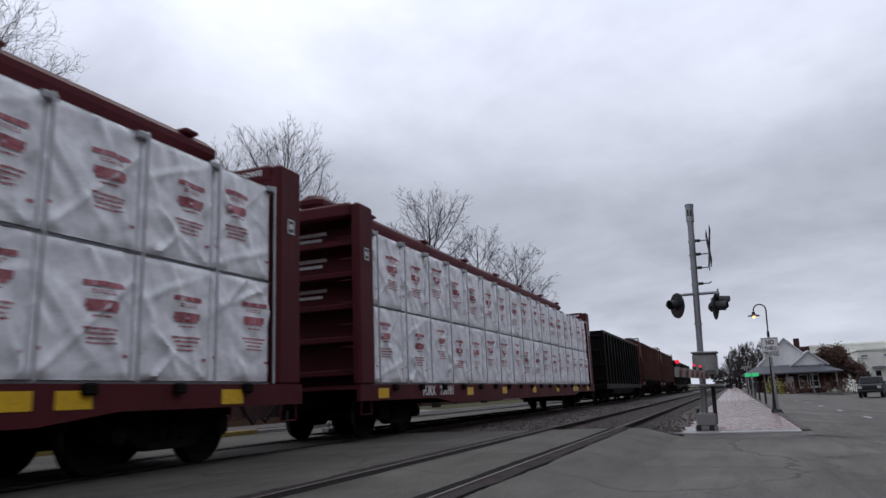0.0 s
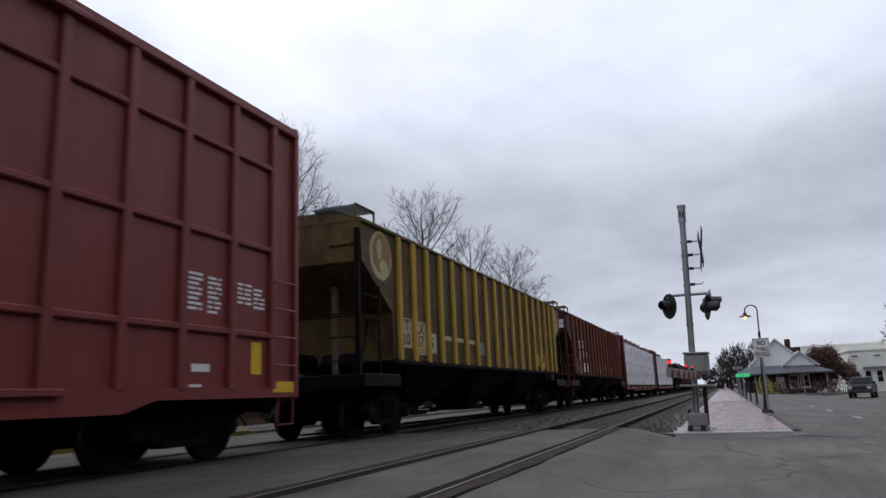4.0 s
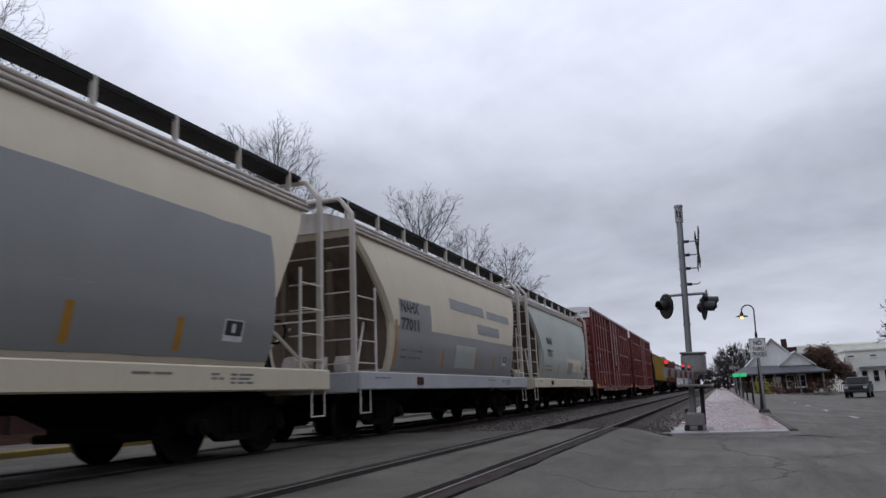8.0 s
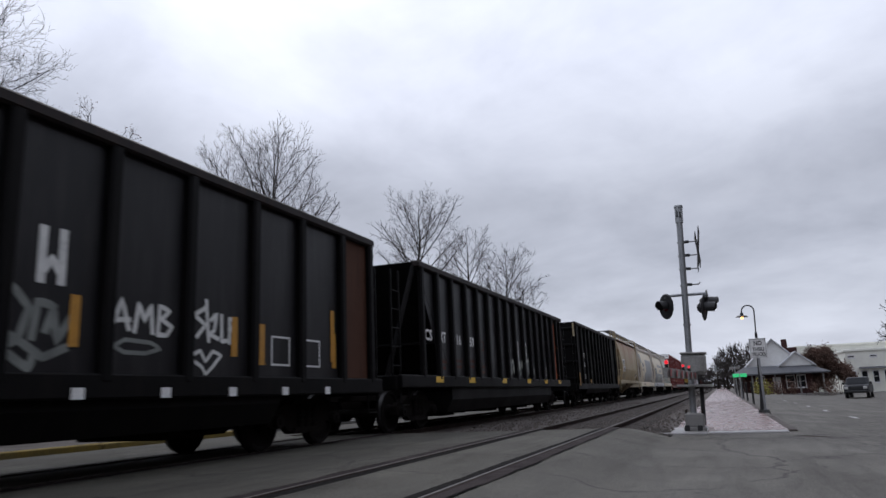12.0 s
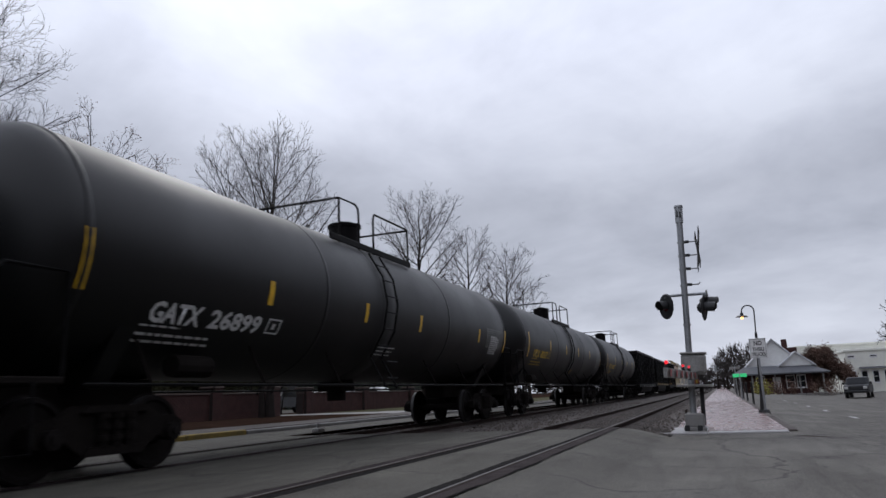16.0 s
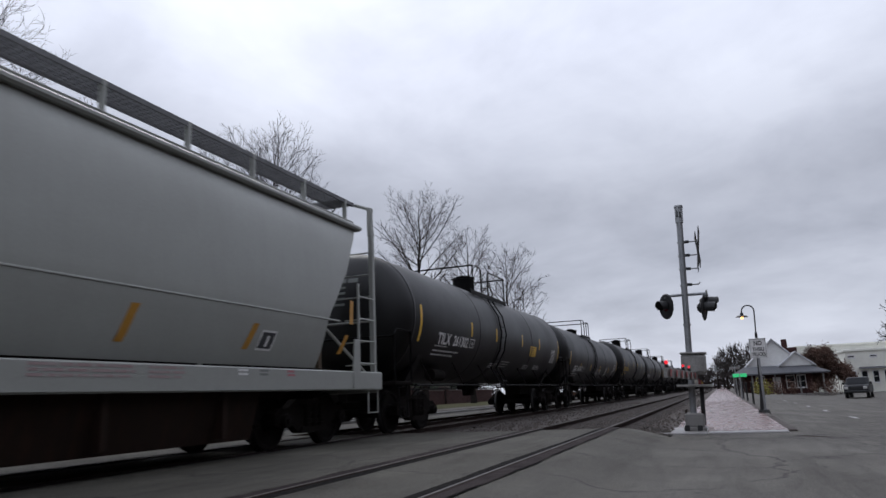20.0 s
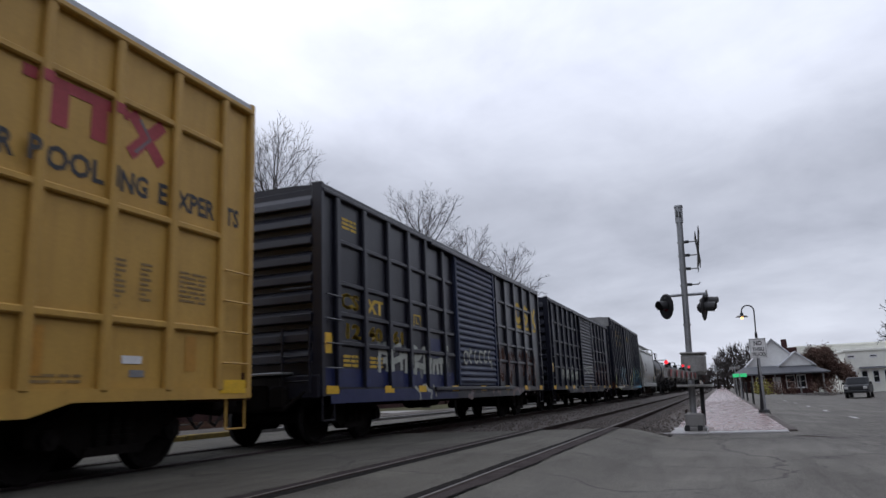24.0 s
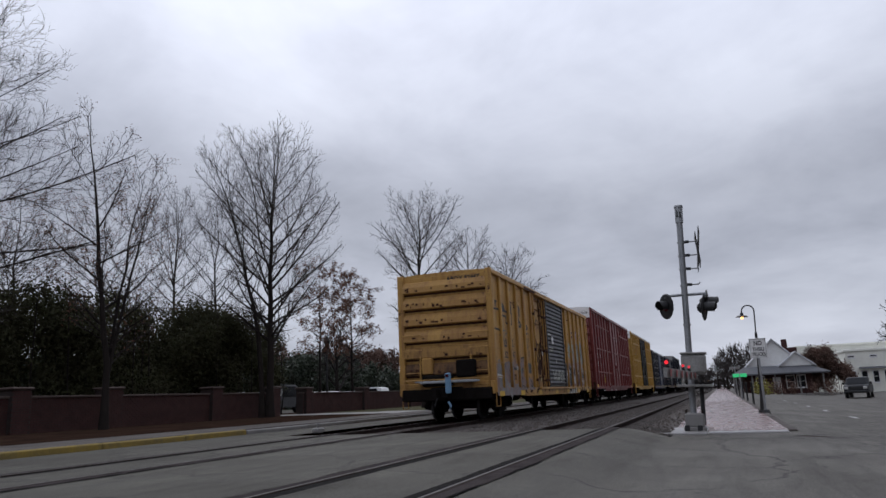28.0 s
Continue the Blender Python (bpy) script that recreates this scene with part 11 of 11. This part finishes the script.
chalk(car, a + 6.9, 1.33, 0.7, 1.0, (((0.15, 0.75), (0.05, 0.65), (0.2, 0.6)), ((0.4, 0.7), (0.9, 0.72), (0.75, 0.85), (0.7, 0.98), (0.55, 0.8), (0.45, 0.7)), ((0.55, 0.62), (0.55, 0.48)), ((0.75, 0.62), (0.75, 0.48)), ((0.1, 0.45), (0.2, 0.25), (0.1, 0.1)), ((0.35, 0.4), (0.5, 0.3), (0.3, 0.2), (0.6, 0.05), (0.75, 0.3), (0.55, 0.35), (0.8, 0.0))), 0.03, tag_chalk)

SLOPED_POSTS = (0.2, 1.17, 2.17, 3.23, 4.2, 5.2, 6.25, 7.16, 8.1, 9.15, 10.1, 11.0, 11.92, 12.83, 13.7, 14.6, 15.3)
car, L, a = open_hopper(45.2, 63.0, "black open hopper with sloped ends and yellow sill patches", 46.3, 61.9, SLOPED_POSTS, 1.12, 3.82, "sloped", True, 0.36, black_sheen)
for s, x in (("CS", 0.45), ("XT", 1.38), ("916", 2.36), ("559", 3.42)):
    letter(car, s, a + x, -1.505, 2.05, 0.25, ink_white, 0.45 if len(s) < 3 else 0.55)
for x, z in ((1.25, 1.61), (2.4, 1.66), (3.45, 1.69), (4.37, 1.56)):
    stencil(car, a + x, -1.505, z, 0.52, 1, tag_rust, 9, 0.07, 0.03)
    stencil(car, a + x, -1.505, z - 0.15, 0.5, 1, tag_rust, 10, 0.07, 0.03)
decal(car, L, outline([[(a + L / 2 + 4.5, 1.98), (a + L / 2 + 4.82, 2.0), (a + L / 2 + 4.82, 2.24), (a + L / 2 + 4.5, 2.22)]], 0.035), tag_rust, base=1.504, label="faded red stencilled square", name="stencil_panel")
HP = [a + L / 2 + q for q in SLOPED_POSTS]
rng = random.Random(46)
A = a + L / 2
ghosts = [[(A + 7.36, 2.2), (A + 7.62, 2.12), (A + 7.55, 1.9), (A + 7.74, 1.8), (A + 7.78, 1.4), (A + 7.6, 1.27), (A + 7.38, 1.32), (A + 7.52, 1.5), (A + 7.5, 1.66), (A + 7.36, 1.8)],
          [(A + 8.2, 2.1), (A + 8.4, 2.15), (A + 8.45, 1.85), (A + 8.8, 1.82), (A + 8.86, 1.36), (A + 8.68, 1.3), (A + 8.62, 1.55), (A + 8.5, 1.32), (A + 8.25, 1.32), (A + 8.3, 1.7)],
          [(A + 9.4, 1.98), (A + 9.62, 2.04), (A + 9.7, 1.8), (A + 9.86, 1.9), (A + 9.9, 1.35), (A + 9.7, 1.34), (A + 9.62, 1.6), (A + 9.5, 1.36), (A + 9.38, 1.36)],
          [(A + 10.22, 1.84), (A + 10.45, 1.88), (A + 10.5, 1.68), (A + 10.72, 1.6), (A + 10.78, 1.36), (A + 10.5, 1.36), (A + 10.42, 1.5), (A + 10.25, 1.4)]]
decal(car, L, ghosts, tag_grey, HP, 0.18, 0.001, label="grey rounded graffiti letters")
decal(car, L, blotches(A + 7.3, A + 10.8, 1.32, 1.9, 18, rng, (0.03, 0.09)), tag_chalk, HP, 0.18, 0.002)
decal(car, L, strokes([[(A + px + dx, 1.8), (A + px + dx + 0.02, 2.45)] for px in (8.42, 9.48) for dx in (0.0, 0.18)] + [[(A + px + 0.02, 1.95), (A + px + 0.1, 2.15), (A + px + 0.18, 1.98)] for px in (8.42, 9.48)], 0.07), tag_white, HP, 0.18, 0.003, label="white graffiti strokes")
decal(car, L, strokes([[(A + 14.42, 1.3), (A + 14.4, 2.0), (A + 14.44, 2.8), (A + 14.4, 3.5)]], 0.1) + blotches(A + 14.35, A + 14.52, 1.3, 2.6, 12, rng, (0.03, 0.07), 2.0) + blotches(A + 11.05, A + 11.3, 1.4, 1.68, 6, rng, (0.03, 0.06)), tag_orange, HP, 0.18, 0.002, label="orange rusty paint run")
decal(car, L, outline([[(A + 12.56, 1.38), (A + 12.7, 1.38), (A + 12.7, 1.66), (A + 12.56, 1.66)]], 0.03), ink_white, base=1.504, name="stencil_panel")
me = text_mesh("CSXT", 0.2, ink_white)
part("lettering", me, None, car, at=Matrix.Translation((a + 0.28, 0.75, 3.25)) @ Matrix.Rotation(-math.pi / 2, 4, "Z"))
part("lettering", text_mesh("916559", 0.2, ink_white), None, car, at=Matrix.Translation((a + 0.48, 0.75, 2.95)) @ Matrix.Rotation(-math.pi / 2, 4, "Z"))

car, L, a = open_hopper(28.4, 44.3, "black open hopper with white graffiti tags", 28.7, 44.0, (0.1, 1.25, 2.55, 3.85, 5.1, 6.35, 7.6, 8.85, 10.13, 11.5, 12.76, 14.1, 15.2), 1.02, 3.84, "square", False, 0.45, black_sheen)
letter(car, "CSXT", a + 1.35, -1.505, 2.1, 0.26, ink_white, 1.05)
letter(car, "916429", a + 2.75, -1.505, 2.05, 0.26, ink_white, 1.0)
stencil(car, a + 1.7, -1.505, 1.7, 0.6, 3, ink_white, 51, 0.03, 0.05)
stencil(car, a + 2.75, -1.505, 1.7, 0.6, 3, ink_white, 52, 0.03, 0.05)
for x in (1.6, 4.3, 11.7, 13.8):
    plate(car, a + x, a + x + 0.13, -1.504, 1.3, 1.9, reflect_o)
for k in range(9):
    x = -L / 2 + 3.7 + k * 1.25
    plate(car, x, x + 0.16, -1.604, 0.86, 0.98, ink_white, "reflector", "white reflector square")
AMB = (((0.0, 0.0), (0.15, 1.0), (0.28, 0.05)), ((0.02, 0.35), (0.3, 0.4)), ((0.36, 0.0), (0.42, 0.95), (0.52, 0.4), (0.62, 0.95), (0.66, 0.0)), ((0.75, 0.0), (0.77, 0.95), (0.95, 0.8), (0.8, 0.52), (1.0, 0.3), (0.9, 0.02), (0.72, 0.02)))
chalk(car, a + 8.95, 1.6, 0.95, 0.38, AMB, 0.06, tag_white)
chalk(car, a + 9.0, 1.36, 0.8, 0.16, (((0.0, 0.5), (0.2, 1.0), (0.7, 0.9), (0.9, 0.5), (0.6, 0.1), (0.2, 0.1), (0.0, 0.5)),), 0.05, tag_grey)
chalk(car, a + 10.25, 1.5, 0.88, 0.58, (((0.3, 0.9), (0.05, 0.7), (0.3, 0.5), (0.1, 0.2)), ((0.3, 1.1), (0.38, 0.1)), ((0.4, 0.6), (0.55, 0.8), (0.5, 0.4), (0.4, 0.3), (0.62, 0.2)), ((0.66, 0.8), (0.68, 0.15), (0.82, 0.2)), ((0.85, 0.75), (0.86, 0.1)), ((0.85, 0.7), (1.0, 0.72), (0.88, 0.42))), 0.06, tag_white)
chalk(car, a + 10.25, 1.15, 0.7, 0.32, (((0.0, 0.7), (0.25, 0.95), (0.4, 0.5), (0.6, 0.95), (0.85, 0.8), (0.6, 0.3), (0.42, 0.0), (0.3, 0.3), (0.1, 0.5)),), 0.05, tag_white)
chalk(car, a + 7.55, 1.2, 0.95, 0.8, (((0.0, 0.5), (0.2, 0.95), (0.4, 0.7), (0.3, 0.3), (0.1, 0.4)), ((0.45, 0.3), (0.5, 0.8), (0.7, 0.75), (0.6, 0.4)), ((0.7, 0.7), (0.75, 0.3), (0.95, 0.7), (0.98, 0.35)), ((0.0, 0.15), (0.3, 0.3), (0.6, 0.1), (0.9, 0.25)), ((0.1, 0.2), (0.45, -0.05), (0.5, 0.2))), 0.09, tag_grey)
for px in (7.98, 8.22):
    plate(car, a + px, a + px + 0.1, -1.506, 2.02, 2.62, tag_white, "graffiti", "white painted stroke")
chalk(car, a + 8.0, 2.0, 0.3, 0.5, (((0.2, 0.3), (0.5, 0.6), (0.8, 0.3)),), 0.08, tag_white, -1.508)
part("rusty_panel", Shape().box(a + 14.1, a + 15.15, -1.506, -1.5, 1.05, 3.72), rust_panel, car, "rust-brown end panel")
for px in (8.4, 11.05, 13.75):
    plate(car, a + px, a + px + 0.13, -1.507, 1.4, 1.95 if px < 13 else 2.3, reflect_o)
for x in (12.0, 12.9):
    bx = Shape().box(a + x, a + x + 0.5, -1.504, -1.502, 1.3, 1.33).box(a + x, a + x + 0.5, -1.504, -1.502, 1.72, 1.75).box(a + x, a + x + 0.03, -1.504, -1.502, 1.3, 1.75).box(a + x + 0.47, a + x + 0.5, -1.504, -1.502, 1.3, 1.75)
    part("stencil_panel", bx, ink_white, car)

BLACK_TANK = "black tank car with yellow reflector strips"
tank_car(10.75, 27.8, BLACK_TANK, "UTLX 66082", ink_yellow, 1, (1.5, 4.9, 8.1, 10.95, 14.15, 15.95), 2.3, -0.5)
tank_car(-8.5, 10.4, BLACK_TANK, "UTLX 682637", ink_yellow, 2, (1.53, 5.0, 8.2, 11.05, 14.2, 17.75), 2.35, -0.5)
tank_car(-27.2, -9.05, "black tank car with white lettering", "GATX 26899", ink_white, 3, (1.02, 4.45, 7.62, 10.3, 14.55, 17.1), 2.2, -0.9)
tank_car(-44.75, -27.45, BLACK_TANK, "UTLX 682558", ink_yellow, 4, (1.43, 3.87, 7.09, 9.93, 13.17, 16.2), 1.45, -0.5)
tank_car(-64.0, -45.8, "black tank car with white data panels", "CRGX 8047", ink_white, 5, (1.44, 4.3, 7.31, 10.37, 13.75, 17.0), 2.7, -1.3, True, 1.43, 2.53, 1.52, 0.2)
tank_car(-81.9, -64.4, "black tank car with white lettering and yellow strips", "TILX 261302", ink_white, 6, (1.4, 5.0, 7.35, 10.4, 12.9, 16.3), 2.6, -1.3, False, 1.49, 2.62)

car, L = round_hopper(-95.9, -82.75, "light grey smooth-sided covered hopper car", grey_hop, grey_hop, grey_hop, "slab", "mesh", inset=((1.2, 2.05), (2.17, 1.94), (2.45, 1.69), (2.79, 1.46), (3.05, 1.23), (3.52, 0.98), (4.1, 0.5)), end_m=end_grey)
round_marks(car, L, "slab", [("NAHX", 2.85, 2.70, 0.26, ink_black, 0.92), ("323164", 2.8, 2.27, 0.26, ink_black, 1.14)])


def grey_side(corners, mat, off, name, label=""):
    """A painted four-cornered mark on the curved side of the grey hopper: two lower corners, then two upper ones."""
    (xa, za), (xb, zb), (xc, zc), (xd, zd) = corners
    s = Shape()
    for k in range(5):
        f = k / 4
        for x, z in ((xa + (xd - xa) * f, za + (zd - za) * f), (xb + (xc - xb) * f, zb + (zc - zb) * f)):
            s.v.append((x - L / 2, -half_width(z, "slab") - off, z))
    s.f = [(2 * k, 2 * k + 1, 2 * k + 3, 2 * k + 2) for k in range(4)]
    part(name, s, mat, car, label, 60)


for x0_, z0_, x1_, z1_ in ((2.2, 2.16, 2.16, 2.62), (2.1, 1.68, 2.1, 1.96), (4.3, 1.54, 4.46, 1.88), (6.6, 1.5, 6.74, 1.95), (8.9, 1.52, 9.08, 1.9), (11.86, 2.1, 11.9, 2.54), (11.6, 1.56, 11.78, 1.9)):
    grey_side(((x0_, z0_), (x0_ + 0.13, z0_), (x1_ + 0.13, z1_), (x1_, z1_)), reflect_o, 0.006, "reflector", "worn orange reflector strip")
grey_side(((9.22, 1.52), (9.6, 1.52), (9.7, 1.82), (9.32, 1.82)), ink_white, 0.006, "placard", "black placard with white rim")
grey_side(((9.25, 1.55), (9.57, 1.55), (9.66, 1.79), (9.34, 1.79)), ink_black, 0.009, "placard")
grey_side(((9.4, 1.58), (9.46, 1.58), (9.52, 1.74), (9.46, 1.74)), ink_white, 0.012, "placard")
for q in (((4.53, 2.52), (4.85, 2.52), (4.85, 2.54), (4.53, 2.54)), ((4.53, 2.74), (4.85, 2.74), (4.85, 2.76), (4.53, 2.76)), ((4.53, 2.54), (4.55, 2.54), (4.55, 2.74), (4.53, 2.74)), ((4.83, 2.54), (4.85, 2.54), (4.85, 2.74), (4.83, 2.74)), ((4.62, 2.6), (4.76, 2.6), (4.76, 2.68), (4.62, 2.68))):
    grey_side(q, tag_grey, 0.006, "stencil_frame")
for k in range(2):
    for x in (2.7, 3.1, 3.35):
        z = 1.96 - 0.13 * k
        grey_side(((x, z), (x + 0.3 - 0.06 * k, z), (x + 0.3 - 0.06 * k, z + 0.06), (x, z + 0.06)), tag_grey, 0.006, "stencilled_print")
for k, (x, w, r_, m) in enumerate(((5.43, 1.36, 3, ink_pink), (7.0, 0.6, 3, ink_pink), (3.28, 0.6, 3, tag_chalk), (0.9, 0.4, 1, ink_black), (8.65, 0.22, 2, ink_white), (9.15, 0.22, 2, tag_grey), (9.85, 0.2, 2, ink_red))):
    stencil(car, x - L / 2, -1.583, 1.23, w, r_, m, 70 + k, 0.03, 0.025)
for x0_, x1_, lean_ in ((1.6, 2.1, 0.16), (11.95, 12.2, -0.06)):
    part("sill_gusset", Shape().prism_y([(x0_ - L / 2, 0.94), (x1_ - L / 2, 0.94), (x1_ - L / 2, 1.84), (x0_ + abs(lean_) - L / 2, 1.84), (x0_ - L / 2, 1.3)], -1.60, -1.57), grey_hop, car, "light grey gusset plate")
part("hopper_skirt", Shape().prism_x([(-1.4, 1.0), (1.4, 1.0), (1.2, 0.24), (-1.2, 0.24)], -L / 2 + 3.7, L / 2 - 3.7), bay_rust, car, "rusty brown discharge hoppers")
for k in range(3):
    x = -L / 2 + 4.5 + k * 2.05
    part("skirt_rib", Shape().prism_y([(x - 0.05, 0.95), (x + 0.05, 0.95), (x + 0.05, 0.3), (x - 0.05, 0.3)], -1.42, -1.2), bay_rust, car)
navy_boxcar(-113.8, -97.4)
old_boxcar(-131.7, -115.4, blue_box, blue_box, "grimy black-blue boxcar with corrugated door", 61, False)
old_boxcar(-149.3, -133.3, blue_faded, blue_door, "faded navy boxcar with corrugated blue door and graffiti", 66, True)
yellow_boxcar(-167.6, -151.2)
red_boxcar(-186.25, -169.85, "172359", 3)
rail_boxcar(-204.6, -188.0)

# ---- platform pavers ----
def pavers():
    plat = bpy.data.objects["platform"]
    one = Shape().cbox(-0.098, 0.098, -0.0475, 0.0475, -0.19, -0.176, 0.004).mesh("paver", paver_m)
    rest = Shape()
    n = 0
    rng = random.Random(3)
    nx, ny = 150, 23
    for i in range(nx):
        for j in range(ny):
            x = PLAT_X + 0.11 + 0.2 * i + (0.1 if j % 2 else 0)
            y = PLAT_Y0 + 0.05 + 0.1 * j
            if x < PLAT_X + 1.4 and y > 0.3:
                continue
            d = rng.uniform(-0.003, 0.003)
            if n < 300:
                part("paver", one, None, plat, at=(x, y, d))
                n += 1
            else:
                rest.box(x - 0.098, x + 0.098, y - 0.0475, y + 0.0475, -0.187, -0.176 + d)
    part("pavers", rest, paver_m, plat, kind="stuff")
    far = Shape()
    for i in range(150):
        x = PLAT_X + 30.1 + 2.0 * i
        far.box(x, x + 1.96, PLAT_Y0 + 0.03, PLAT_Y1 - 0.03, -0.187, -0.178)
    part("paver_band", far, paver_m, plat, kind="stuff")


pavers()


# ---- what moves ----
def travelled(t):
    """How far the train has gone along the track since the fourteenth second."""
    u = t - 14.0
    return 15.847 * u + 0.002685 * u * u + 0.000915 * u ** 3


def motions():
    for ob, x0 in TRAIN:
        walk(ob, [(t, pose(x0 + travelled(t), FAR_Y, 0.005)) for t in range(0, 29, 2)])
    for ws, ob, x0, off in WHEELS:
        # the wheels turn while their wagon passes
        rows, last = [], None
        for k in range(0, 28 * FPS + 1):
            t = k / FPS
            x = x0 + off + travelled(t)
            if k in (0, 28 * FPS) or -6.0 < x < 42.0:
                a = min(max(x, -6.0), 42.0) / WHEEL_R
                rows.append((t, Matrix.Translation((off, 0, WHEEL_R)) @ Matrix.Rotation(a, 4, "Y")))
        walk(ws, rows)


motions()
